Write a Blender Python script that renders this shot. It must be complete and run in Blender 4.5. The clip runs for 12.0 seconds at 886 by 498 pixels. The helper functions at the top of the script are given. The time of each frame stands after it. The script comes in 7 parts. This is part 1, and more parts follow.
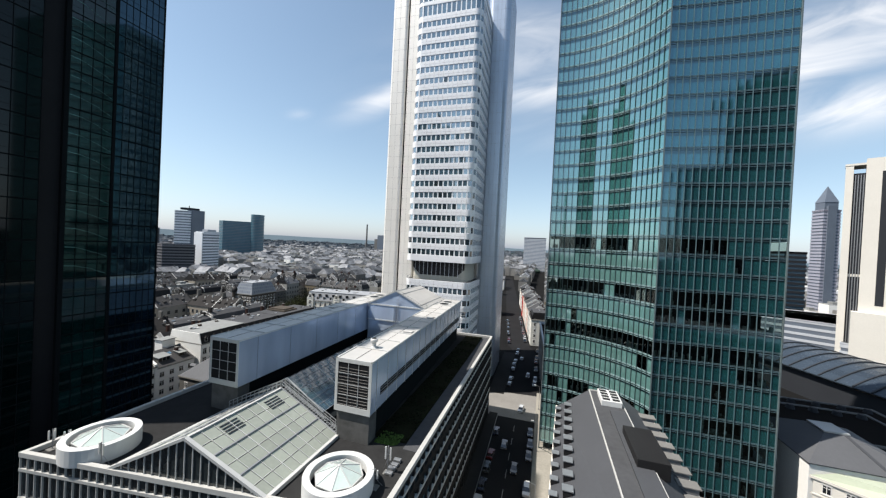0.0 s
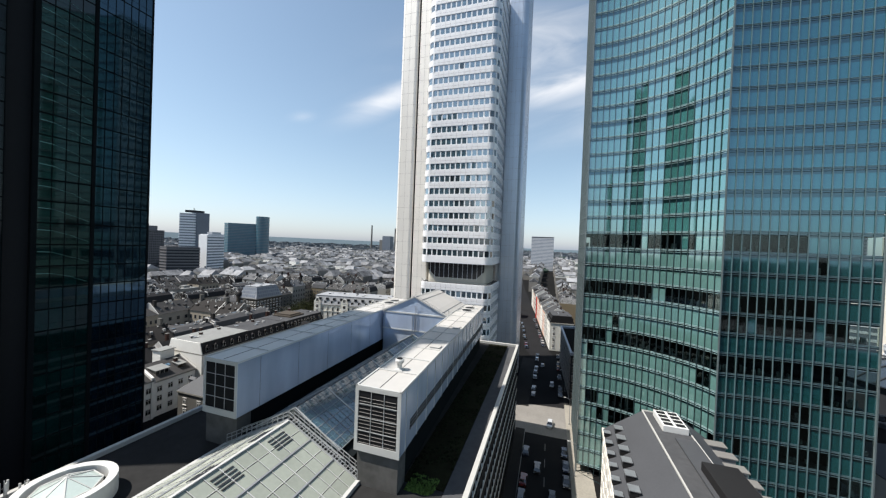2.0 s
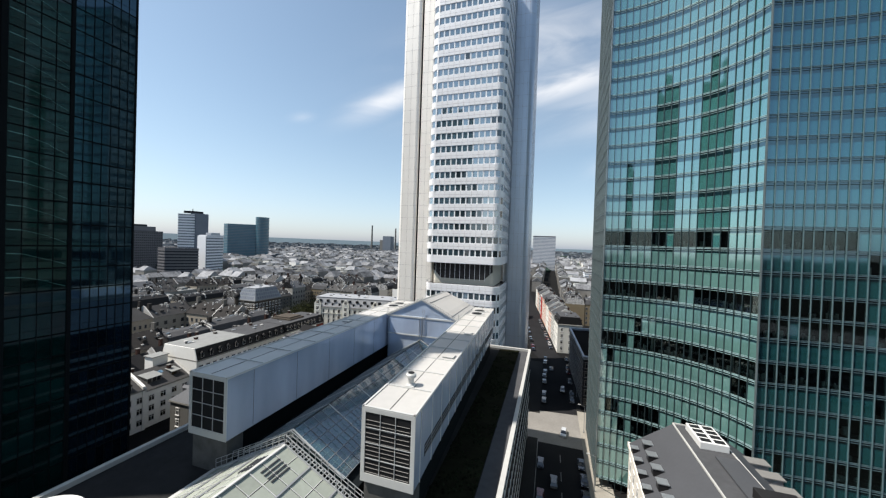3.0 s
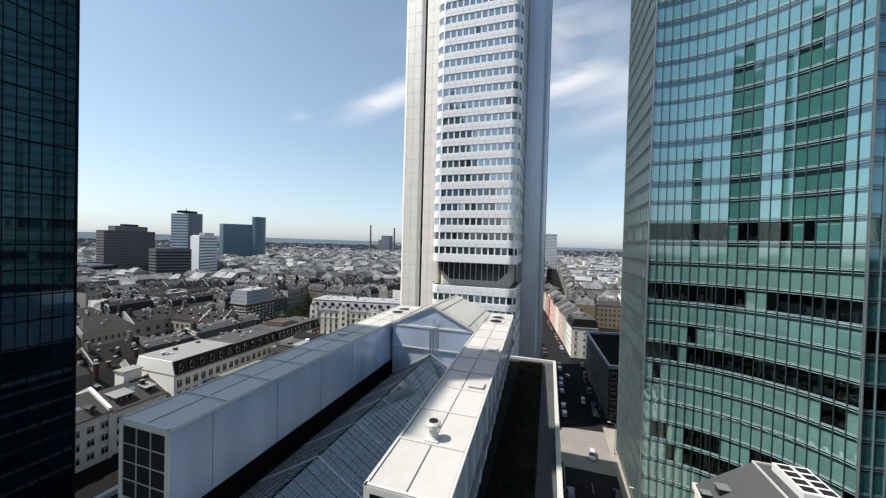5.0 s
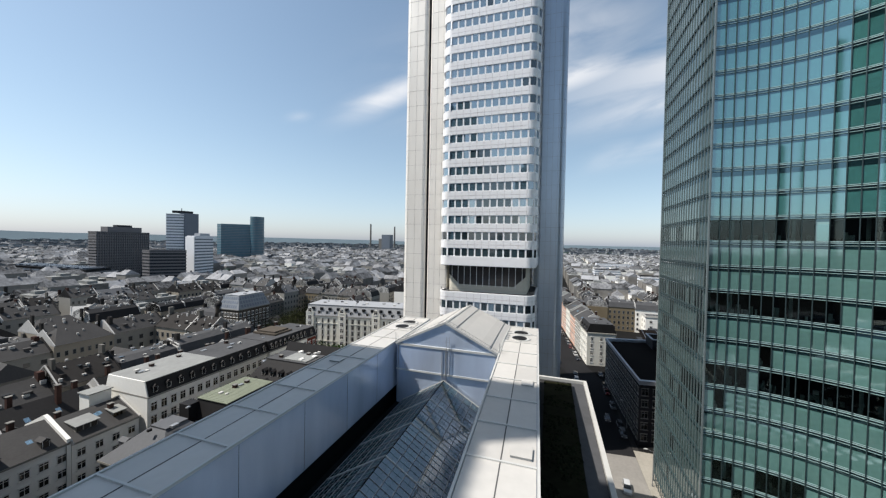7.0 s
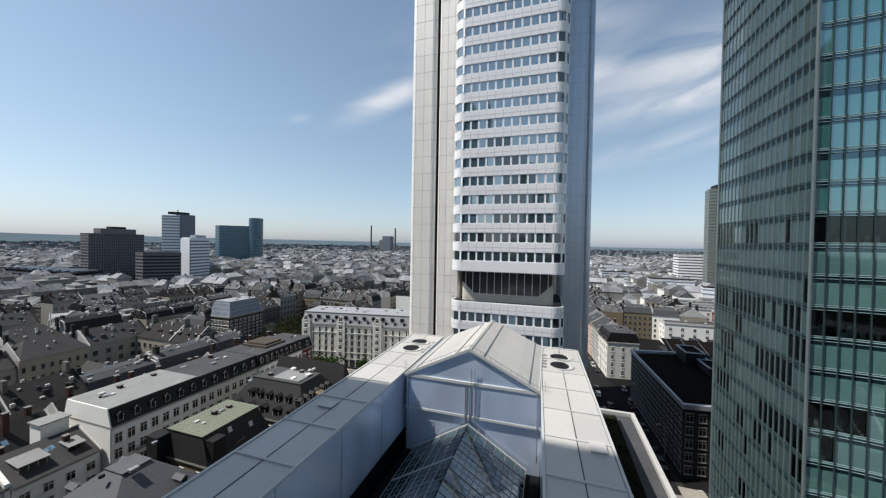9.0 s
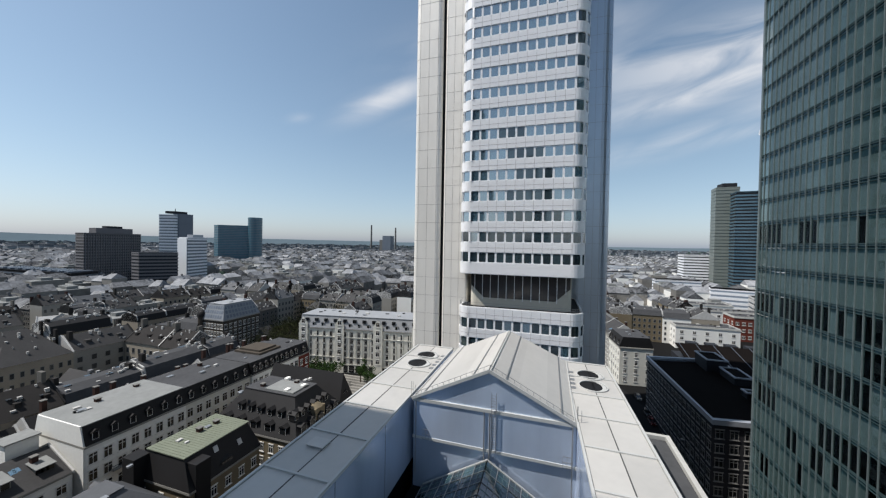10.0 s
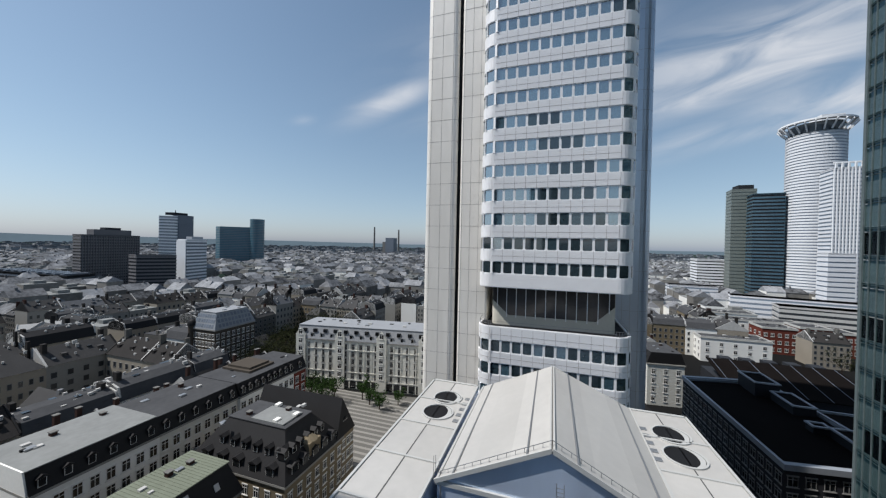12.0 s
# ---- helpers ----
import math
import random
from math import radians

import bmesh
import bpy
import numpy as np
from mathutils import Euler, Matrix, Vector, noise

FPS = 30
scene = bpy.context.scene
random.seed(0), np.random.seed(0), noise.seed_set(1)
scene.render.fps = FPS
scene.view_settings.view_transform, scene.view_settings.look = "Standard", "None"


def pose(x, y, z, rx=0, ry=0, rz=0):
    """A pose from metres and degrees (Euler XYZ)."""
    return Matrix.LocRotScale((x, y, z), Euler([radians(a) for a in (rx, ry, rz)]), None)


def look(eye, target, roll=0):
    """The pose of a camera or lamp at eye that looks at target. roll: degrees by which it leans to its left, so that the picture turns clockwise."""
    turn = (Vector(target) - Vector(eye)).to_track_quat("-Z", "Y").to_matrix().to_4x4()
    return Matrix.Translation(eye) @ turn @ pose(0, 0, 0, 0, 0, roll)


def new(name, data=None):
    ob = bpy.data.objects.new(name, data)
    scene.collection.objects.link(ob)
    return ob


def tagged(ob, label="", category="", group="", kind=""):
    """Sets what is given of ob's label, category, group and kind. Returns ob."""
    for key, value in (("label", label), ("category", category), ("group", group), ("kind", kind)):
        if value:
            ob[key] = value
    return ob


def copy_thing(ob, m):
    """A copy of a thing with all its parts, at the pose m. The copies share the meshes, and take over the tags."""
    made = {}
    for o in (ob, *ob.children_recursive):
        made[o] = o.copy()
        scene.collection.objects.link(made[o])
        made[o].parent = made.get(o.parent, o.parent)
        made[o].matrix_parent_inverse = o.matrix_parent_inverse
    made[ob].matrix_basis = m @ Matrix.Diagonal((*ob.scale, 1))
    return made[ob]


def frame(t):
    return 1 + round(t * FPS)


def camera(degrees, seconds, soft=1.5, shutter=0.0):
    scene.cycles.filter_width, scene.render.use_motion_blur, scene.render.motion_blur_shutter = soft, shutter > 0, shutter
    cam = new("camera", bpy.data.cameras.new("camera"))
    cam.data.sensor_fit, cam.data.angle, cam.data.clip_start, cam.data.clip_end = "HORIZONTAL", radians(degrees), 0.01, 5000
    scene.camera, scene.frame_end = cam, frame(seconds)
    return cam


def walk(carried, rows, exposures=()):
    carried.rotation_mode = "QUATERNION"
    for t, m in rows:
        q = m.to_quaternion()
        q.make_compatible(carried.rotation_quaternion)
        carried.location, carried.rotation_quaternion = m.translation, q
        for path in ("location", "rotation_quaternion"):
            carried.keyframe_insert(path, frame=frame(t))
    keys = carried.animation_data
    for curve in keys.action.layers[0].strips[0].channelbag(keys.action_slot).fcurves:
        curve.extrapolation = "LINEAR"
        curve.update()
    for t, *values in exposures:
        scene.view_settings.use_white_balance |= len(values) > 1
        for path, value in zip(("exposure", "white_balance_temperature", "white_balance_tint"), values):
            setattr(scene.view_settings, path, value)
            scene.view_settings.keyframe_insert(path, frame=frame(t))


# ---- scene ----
cam = camera(105.5, 12.0, 1.25)
PATH = [
    (0, (1.77, 0.196, 56.572), (1.187, 2.109, 56.548), 2.8),
    (0.5, (-0.125, 2.015, 56.498), (-0.715, 3.926, 56.474), 2.6),
    (1, (-1.969, 3.999, 56.46), (-2.567, 5.908, 56.437), 2.4),
    (1.5, (-3.834, 6.077, 56.3), (-4.439, 7.983, 56.277), 2.3),
    (2, (-5.74, 8.304, 56.331), (-6.348, 10.21, 56.307), 2.2),
    (2.5, (-7.602, 10.659, 56.16), (-8.21, 12.565, 56.139), 2.1),
    (3, (-9.375, 13.062, 56.106), (-9.984, 14.967, 56.081), 1.9),
    (5, (-16.175, 24.148, 55.391), (-16.776, 26.055, 55.362), 1.5),
    (5.5, (-17.613, 26.801, 55.592), (-18.214, 28.708, 55.56), 1.5),
    (6, (-19.074, 29.419, 55.778), (-19.676, 31.327, 55.745), 1.4),
    (6.5, (-20.532, 32.198, 55.896), (-21.133, 34.105, 55.861), 1.3),
    (7, (-22.07, 34.904, 56.094), (-22.672, 36.81, 56.056), 1.1),
    (9, (-28.667, 45.986, 56.313), (-29.272, 47.892, 56.283), 1.0),
    (9.5, (-30.529, 49.092, 56.314), (-31.134, 50.998, 56.284), 1.0),
    (10, (-32.255, 52.142, 56.416), (-32.861, 54.048, 56.384), 1.0),
    (10.5, (-33.954, 55.161, 56.641), (-34.56, 57.067, 56.611), 1.0),
    (11, (-35.558, 58.013, 56.916), (-36.167, 59.918, 56.887), 1.1),
    (11.5, (-37.14, 60.491, 57.227), (-37.754, 62.394, 57.2), 1.1),
    (12, (-38.476, 62.565, 57.398), (-39.098, 64.466, 57.378), 1.2),
]
# ---------------------------------------------------------------- world and light
EXPOSURES = [(0, 0.64, 6650, 10), (5.0, 0.62, 6750, 10), (7.0, 0.51, 6700, 10), (9.5, 0.28, 6550, 10), (12, 0.04, 6350, 10)]
walk(cam, [(t, look(eye, target, roll)) for t, eye, target, roll in PATH],
     exposures=EXPOSURES)

SUN_WAY = Vector((-0.60, -0.28, 1.00)).normalized()      # towards the sun
world = bpy.data.worlds.new("sky")
scene.world = world
world.use_nodes = True
wn, wl = world.node_tree.nodes, world.node_tree.links
wn.clear()
sky = wn.new("ShaderNodeTexSky")
sky.sky_type = "NISHITA"
sky.sun_disc = False
sky.sun_elevation = math.asin(SUN_WAY.z)
sky.sun_rotation = math.atan2(SUN_WAY.x, SUN_WAY.y)
sky.altitude, sky.air_density, sky.dust_density, sky.ozone_density = 100, 1.0, 0.6, 1.5
geo = wn.new("ShaderNodeTexCoord")
sep = wn.new("ShaderNodeSeparateXYZ")
wl.new(geo.outputs["Generated"], sep.inputs[0])


def wmath(op, a, b=None, clamp=False):
    n = wn.new("ShaderNodeMath")
    n.operation, n.use_clamp = op, clamp
    for i, v in enumerate((a, b)):
        if v is None:
            continue
        if isinstance(v, (int, float)):
            n.inputs[i].default_value = v
        else:
            wl.new(v, n.inputs[i])
    return n.outputs[0]


# paler and cooler towards the horizon, where haze lies
low = wmath("POWER", wmath("SUBTRACT", 1.0, wmath("ABSOLUTE", sep.outputs["Z"]), True), 6.0)
tint = wn.new("ShaderNodeMix")
tint.data_type = "RGBA"
tint.blend_type = "MULTIPLY"
wl.new(low, tint.inputs["Factor"])
lowest = wmath("POWER", wmath("SUBTRACT", 1.0, wmath("ABSOLUTE", sep.outputs["Z"]), True), 16.0)
cool_band = wn.new("ShaderNodeMix")
cool_band.data_type, cool_band.blend_type = "RGBA", "MULTIPLY"
wl.new(lowest, cool_band.inputs["Factor"])
cool_band.inputs["B"].default_value = (0.76, 1.0, 1.42, 1)
soft_sky = wn.new("ShaderNodeMix")
soft_sky.data_type, soft_sky.blend_type = "RGBA", "MULTIPLY"
soft_sky.inputs["Factor"].default_value = 1.0
soft_sky.inputs["B"].default_value = (1.01, 0.98, 0.86, 1)
wl.new(sky.outputs[0], soft_sky.inputs["A"])
wl.new(soft_sky.outputs["Result"], tint.inputs["A"])
tint.inputs["B"].default_value = (0.66, 0.61, 0.74, 1)

# thin high cloud: streaks on the western sky, by their bearing u and height v as slopes
AZ = radians(17.5)
fwd = wmath("ADD", wmath("MULTIPLY", sep.outputs["X"], -math.sin(AZ)), wmath("MULTIPLY", sep.outputs["Y"], math.cos(AZ)))
side = wmath("ADD", wmath("MULTIPLY", sep.outputs["X"], math.cos(AZ)), wmath("MULTIPLY", sep.outputs["Y"], math.sin(AZ)))
ahead = wmath("MAXIMUM", fwd, 0.05)
cu, cv = wmath("DIVIDE", side, ahead), wmath("DIVIDE", sep.outputs["Z"], ahead)
plane = wn.new("ShaderNodeCombineXYZ")
wl.new(cu, plane.inputs[0]), wl.new(cv, plane.inputs[1])
streak = wn.new("ShaderNodeMapping")
streak.vector_type = "TEXTURE"
streak.inputs["Rotation"].default_value = (0, 0, radians(18))
streak.inputs["Scale"].default_value = (0.40, 0.10, 1)
wl.new(plane.outputs[0], streak.inputs[0])
n1 = wn.new("ShaderNodeTexNoise")
n1.inputs["Scale"].default_value, n1.inputs["Detail"].default_value, n1.inputs["Roughness"].default_value = 1.0, 6, 0.52
n1.inputs["Distortion"].default_value = 0.8
wl.new(streak.outputs[0], n1.inputs["Vector"])
grain = wmath("MULTIPLY", wmath("SUBTRACT", n1.outputs[0], 0.26), 2.8, True)
cover = None
for uc, vc, deg, la, lb, amount in (
        (-0.17, 0.430, 24, 0.115, 0.034, 0.9), (-0.430, 0.362, 5, 0.032, 0.014, 0.22), (0.22, 0.60, 14, 0.30, 0.10, 0.55),
        (0.30, 0.475, 16, 0.28, 0.042, 0.75), (1.02, 0.64, 17, 0.60, 0.10, 0.85), (0.92, 0.52, 18, 0.45, 0.045, 0.9), (1.25, 0.48, 12, 0.35, 0.07, 0.8),
        (0.66, 0.315, 22, 0.16, 0.025, 0.55), (0.95, 0.37, 17, 0.30, 0.022, 0.45), (1.30, 0.72, 10, 0.5, 0.08, 0.9), (0.50, 0.27, 20, 0.08, 0.03, 0.35)):
    du, dv = wmath("SUBTRACT", cu, uc), wmath("SUBTRACT", cv, vc)
    ct, st = math.cos(radians(deg)), math.sin(radians(deg))
    sl = wmath("MULTIPLY", wmath("ADD", wmath("MULTIPLY", du, ct), wmath("MULTIPLY", dv, st)), 1 / la)
    sw = wmath("MULTIPLY", wmath("SUBTRACT", wmath("MULTIPLY", dv, ct), wmath("MULTIPLY", du, st)), 1 / lb)
    bell = wmath("EXPONENT", wmath("MULTIPLY", wmath("ADD", wmath("MULTIPLY", sl, sl), wmath("MULTIPLY", sw, sw)), -1.0))
    bell = wmath("MULTIPLY", bell, amount)
    cover = bell if cover is None else wmath("MAXIMUM", cover, bell)
cover = wmath("MULTIPLY", wmath("MULTIPLY", cover, grain), wmath("GREATER_THAN", fwd, 0.06), True)
mixc = wn.new("ShaderNodeMix")
mixc.data_type = "RGBA"
wl.new(cover, mixc.inputs["Factor"])
wl.new(tint.outputs["Result"], cool_band.inputs["A"])
wl.new(cool_band.outputs["Result"], mixc.inputs["A"])
mixc.inputs["B"].default_value = (5.7, 5.75, 5.9, 1)
bg = wn.new("ShaderNodeBackground")
bg.inputs["Strength"].default_value = 0.13
wl.new(mixc.outputs["Result"], bg.inputs[0])
out = wn.new("ShaderNodeOutputWorld")
wl.new(bg.outputs[0], out.inputs[0])

sun_data = bpy.data.lights.new("sun", "SUN")
sun_data.energy, sun_data.angle, sun_data.color = 5.0, radians(0.6), (1.0, 0.965, 0.92)
sun = new("sun", sun_data)
sun.matrix_world = Matrix.Translation((0, 0, 300)) @ SUN_WAY.to_track_quat("Z", "Y").to_matrix().to_4x4()


# ---------------------------------------------------------------- materials
def surface(name, colour, rough=0.7, metal=0.0, vary=0.25, grain=1.5, stain=0.12, bump=0.0, each="", ior=1.5,
            coat=0.0, stretch=(1, 1, 1), second=None, gloss=None):
    """A worn surface: grain and stains at two scales, in metres; each: 'object' or 'island' varies piece by piece."""
    m = bpy.data.materials.new(name)
    m.use_nodes = True
    nt = m.node_tree
    b = nt.nodes["Principled BSDF"]
    b.inputs["Roughness"].default_value, b.inputs["Metallic"].default_value = rough, metal
    b.inputs["IOR"].default_value, b.inputs["Coat Weight"].default_value = ior, coat
    b.inputs["Coat Roughness"].default_value = 0.05
    if gloss:
        b.inputs["Specular Tint"].default_value = (*gloss, 1)
    if rough > 0.55 and not metal:
        b.inputs["Specular IOR Level"].default_value = 0.12 if rough < 0.8 else 0.03
    tc = nt.nodes.new("ShaderNodeTexCoord")
    mp = nt.nodes.new("ShaderNodeMapping")
    mp.inputs["Scale"].default_value = stretch
    nt.links.new(tc.outputs["Object"], mp.inputs[0])
    fine, wide = nt.nodes.new("ShaderNodeTexNoise"), nt.nodes.new("ShaderNodeTexNoise")
    for n, s, d in ((fine, grain, 5), (wide, stain, 3)):
        n.inputs["Scale"].default_value, n.inputs["Detail"].default_value = s, d
        nt.links.new(mp.outputs[0], n.inputs["Vector"])
    ad = nt.nodes.new("ShaderNodeMath")
    ad.operation = "ADD"
    nt.links.new(fine.outputs[0], ad.inputs[0]), nt.links.new(wide.outputs[0], ad.inputs[1])
    last = ad.outputs[0]
    if each:
        if each == "object":
            r = nt.nodes.new("ShaderNodeObjectInfo").outputs["Random"]
        else:
            r = nt.nodes.new("ShaderNodeNewGeometry").outputs["Random Per Island"]
        mu = nt.nodes.new("ShaderNodeMath")
        mu.operation, mu.inputs[1].default_value = "MULTIPLY_ADD", 0.8
        mu.inputs[2].default_value = -0.4
        nt.links.new(r, mu.inputs[0])
        a2 = nt.nodes.new("ShaderNodeMath")
        a2.operation = "ADD"
        nt.links.new(last, a2.inputs[0]), nt.links.new(mu.outputs[0], a2.inputs[1])
        last = a2.outputs[0]
    rp = nt.nodes.new("ShaderNodeMapRange")
    rp.inputs["From Min"].default_value, rp.inputs["From Max"].default_value = 0.45, 1.55
    nt.links.new(last, rp.inputs["Value"])
    mx = nt.nodes.new("ShaderNodeMix")
    mx.data_type = "RGBA"
    lo = [c * (1 - vary) for c in colour]
    hi = [min(c * (1 + vary), 1) for c in (second or colour)]
    mx.inputs["A"].default_value, mx.inputs["B"].default_value = (*lo, 1), (*hi, 1)
    nt.links.new(rp.outputs[0], mx.inputs["Factor"])
    nt.links.new(mx.outputs["Result"], b.inputs["Base Color"])
    rr = nt.nodes.new("ShaderNodeMapRange")
    rr.inputs["To Min"].default_value, rr.inputs["To Max"].default_value = max(rough - 0.08, 0.01), min(rough + 0.08, 1)
    if rough > 0.12:
        nt.links.new(fine.outputs[0], rr.inputs["Value"]), nt.links.new(rr.outputs[0], b.inputs["Roughness"])
    if bump:
        bp = nt.nodes.new("ShaderNodeBump")
        bp.inputs["Strength"].default_value, bp.inputs["Distance"].default_value = bump, 0.05
        nt.links.new(fine.outputs[0], bp.inputs["Height"]), nt.links.new(bp.outputs[0], b.inputs["Normal"])
    return m


M = dict(
    # asphalt and paving near black: the street's shade is put into their colour
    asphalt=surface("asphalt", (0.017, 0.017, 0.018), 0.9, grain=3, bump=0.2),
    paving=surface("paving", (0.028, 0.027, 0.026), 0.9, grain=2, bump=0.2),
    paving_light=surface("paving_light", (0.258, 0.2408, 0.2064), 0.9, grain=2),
    kerb=surface("kerb", (0.2, 0.2, 0.19), 0.85),
    line=surface("line", (0.22, 0.22, 0.21), 0.8),
    aluminium=surface("aluminium", (0.79, 0.79, 0.80), 0.42, 0.1, vary=0.05, grain=0.8, each="island"),
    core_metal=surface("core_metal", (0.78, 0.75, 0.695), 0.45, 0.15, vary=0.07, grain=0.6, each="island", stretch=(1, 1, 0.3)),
    # core_metal again, darker and bluer: the east core's shade is in the colour
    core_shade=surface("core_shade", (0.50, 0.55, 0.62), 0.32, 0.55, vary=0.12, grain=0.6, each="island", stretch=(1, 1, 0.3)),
    joint=surface("joint", (0.08, 0.08, 0.08), 0.8),
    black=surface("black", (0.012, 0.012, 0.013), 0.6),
    # the bluish base holds part of the sky's reflection
    window=surface("window", (0.075, 0.14, 0.18), 0.04, vary=0.35, each="object", ior=3.8, coat=0.3),
    window_far=surface("window_far", (0.03, 0.035, 0.04), 0.15, vary=0.5, each="island"),
    recess_glass=surface("recess_glass", (0.05, 0.045, 0.045), 0.12, each="object"),
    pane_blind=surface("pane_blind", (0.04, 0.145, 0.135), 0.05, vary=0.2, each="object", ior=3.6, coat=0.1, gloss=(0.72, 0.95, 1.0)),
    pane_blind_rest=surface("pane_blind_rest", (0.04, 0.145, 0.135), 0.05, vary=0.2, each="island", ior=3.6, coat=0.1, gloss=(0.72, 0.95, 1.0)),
    pane_clear=surface("pane_clear", (0.004, 0.009, 0.01), 0.04, vary=0.5, each="object", ior=1.75),
    pane_clear_rest=surface("pane_clear_rest", (0.004, 0.009, 0.01), 0.04, vary=0.5, each="island", ior=1.75),
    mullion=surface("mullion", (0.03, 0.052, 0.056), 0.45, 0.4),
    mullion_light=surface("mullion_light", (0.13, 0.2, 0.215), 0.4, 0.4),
    glass_edge=surface("glass_edge", (0.12, 0.15, 0.155), 0.2, 0.1, ior=1.6),
    # the dark tower's blue and green reflections are partly put into these base colours
    dark_glass_blue=surface("dark_glass_blue", (0.002, 0.007, 0.013), 0.04, vary=0.6, each="island", ior=2.0, gloss=(0.5, 0.8, 1.0)),
    dark_glass_green=surface("dark_glass_green", (0.002, 0.016, 0.015), 0.04, vary=0.6, each="island", ior=1.6),
    dark_glass_black=surface("dark_glass_black", (0.001, 0.006, 0.006), 0.05, vary=0.6, each="island", ior=1.35),
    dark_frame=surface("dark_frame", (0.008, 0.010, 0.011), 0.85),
    roof_sheet=surface("roof_sheet", (0.44, 0.425, 0.4), 0.5, 0.12, vary=0.10, grain=1.2, each="object"),
    # soft upright patches and blue tint imitate light reflected onto the bars
    bar_metal=surface("bar_metal", (0.54, 0.62, 0.75), 0.20, 0.5, vary=0.28, grain=0.35, stain=0.09, bump=0.15, stretch=(1, 1, 0.25)),
    white_metal=surface("white_metal", (0.4472, 0.4472, 0.43), 0.5, 0.1, vary=0.07),
    base_shaded=surface("base_shaded", (0.022, 0.022, 0.022), 0.8, vary=0.2, grain=1),
    felt=surface("felt", (0.026, 0.026, 0.026), 0.95, vary=0.3, grain=1.2, stain=0.2),
    # brownish felt taken near black, the towers' shadow painted into it
    felt_shaded=surface("felt_shaded", (0.008, 0.0065, 0.006), 0.95, vary=0.3, grain=1.2, stain=0.2),
    sedum=surface("sedum", (0.010, 0.007, 0.005), 0.95, vary=0.4, grain=1.1, stain=0.25, bump=0.6, second=(0.013, 0.014, 0.007)),
    parapet=surface("parapet", (0.387, 0.3827, 0.3612), 0.7, vary=0.12),
    blind_cloth=surface("blind_cloth", (0.265, 0.285, 0.245), 0.75, vary=0.14, grain=2, each="object"),
    skylight=surface("skylight", (0.43, 0.4988, 0.4644), 0.10, vary=0.15, ior=1.6, coat=0.6, each="island"),
    atrium_glass=surface("atrium_glass", (0.02, 0.042, 0.046), 0.05, vary=0.85, ior=2.7, each="object", coat=0.5),
    # slate goes near black to hold the shade of steep mansard slopes
    slate=surface("slate", (0.017, 0.0165, 0.017), 0.6, vary=0.25, grain=2.5, each="island", bump=0.1),
    slate_blue=surface("slate_blue", (0.085, 0.088, 0.094), 0.6, vary=0.2, grain=2, bump=0.1),
    slate_grey=surface("slate_grey", (0.045, 0.044, 0.044), 0.7, vary=0.25, grain=2, stain=0.3, each="island", bump=0.1),
    tar=surface("tar", (0.062, 0.063, 0.066), 0.85, vary=0.25, grain=1, stain=0.2),
    roof_pale=surface("roof_pale", (0.20, 0.205, 0.20), 0.8, vary=0.2, grain=1, stain=0.2),
    copper=surface("copper", (0.15, 0.165, 0.125), 0.7, vary=0.15, grain=1, stretch=(1, 1, 1)),
    tile_red=surface("tile_red", (0.096, 0.04, 0.028), 0.85, vary=0.25, grain=3),
    tile_brown=surface("tile_brown", (0.034, 0.032, 0.031), 0.85, vary=0.25, grain=3),
    plaster=surface("plaster", (0.25, 0.243, 0.222), 0.9, vary=0.12, grain=2, each="object"),
    plaster_grey=surface("plaster_grey", (0.12, 0.116, 0.107), 0.9, vary=0.15, grain=2, each="object"),
    sandstone=surface("sandstone", (0.28, 0.25, 0.205), 0.9, vary=0.15, grain=2, each="object"),
    cream=surface("cream", (0.60, 0.585, 0.525), 0.9, vary=0.12, grain=2),
    white_wall=surface("white_wall", (0.74, 0.73, 0.69), 0.9, vary=0.07, grain=2),
    brick=surface("brick", (0.13, 0.04, 0.03), 0.9, vary=0.2, grain=6),
    ochre=surface("ochre", (0.17, 0.14, 0.095), 0.9, vary=0.14, grain=2, each="object"),
    salmon=surface("salmon", (0.46, 0.27, 0.2), 0.9, vary=0.14, grain=2, each="object"),
    red_paint=surface("red_paint", (0.42, 0.05, 0.04), 0.8, vary=0.12),
    concrete=surface("concrete", (0.152, 0.148, 0.14), 0.9, vary=0.15, grain=1),
    leaf=surface("leaf", (0.022, 0.042, 0.012), 0.8, vary=0.5, grain=1.5, each="island"),
    leaf_dark=surface("leaf_dark", (0.020, 0.023, 0.010), 0.85, vary=0.5, grain=1.5, each="island"),
    leaf_fresh=surface("leaf_fresh", (0.06, 0.10, 0.025), 0.85, vary=0.4, grain=2, each="island"),
    # bluish green: distance haze mixed into the leaf colour
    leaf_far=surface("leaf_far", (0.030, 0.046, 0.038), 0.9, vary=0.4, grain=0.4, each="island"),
    bark=surface("bark", (0.05, 0.035, 0.025), 0.95, vary=0.3, grain=5),
    chrome=surface("chrome", (0.75, 0.76, 0.78), 0.2, 0.9, vary=0.05),
    tyre=surface("tyre", (0.02, 0.02, 0.02), 0.9),
    steel=surface("steel", (0.272, 0.28, 0.288), 0.45, 0.6, vary=0.1),
    # pale green for the painted glints on the dark tower
    glint_tone=surface("glint_tone", (0.12, 0.24, 0.22), 0.4, 0.5, vary=0.4),
    far_dark=surface("far_dark", (0.026, 0.028, 0.032), 0.6, vary=0.1),
    far_brown=surface("far_brown", (0.15, 0.145, 0.15), 0.7, vary=0.1),
    far_white=surface("far_white", (0.713, 0.7245, 0.736), 0.6, vary=0.06),
    far_teal=surface("far_teal", (0.045, 0.12, 0.16), 0.2, vary=0.3, ior=1.6, each="island"),
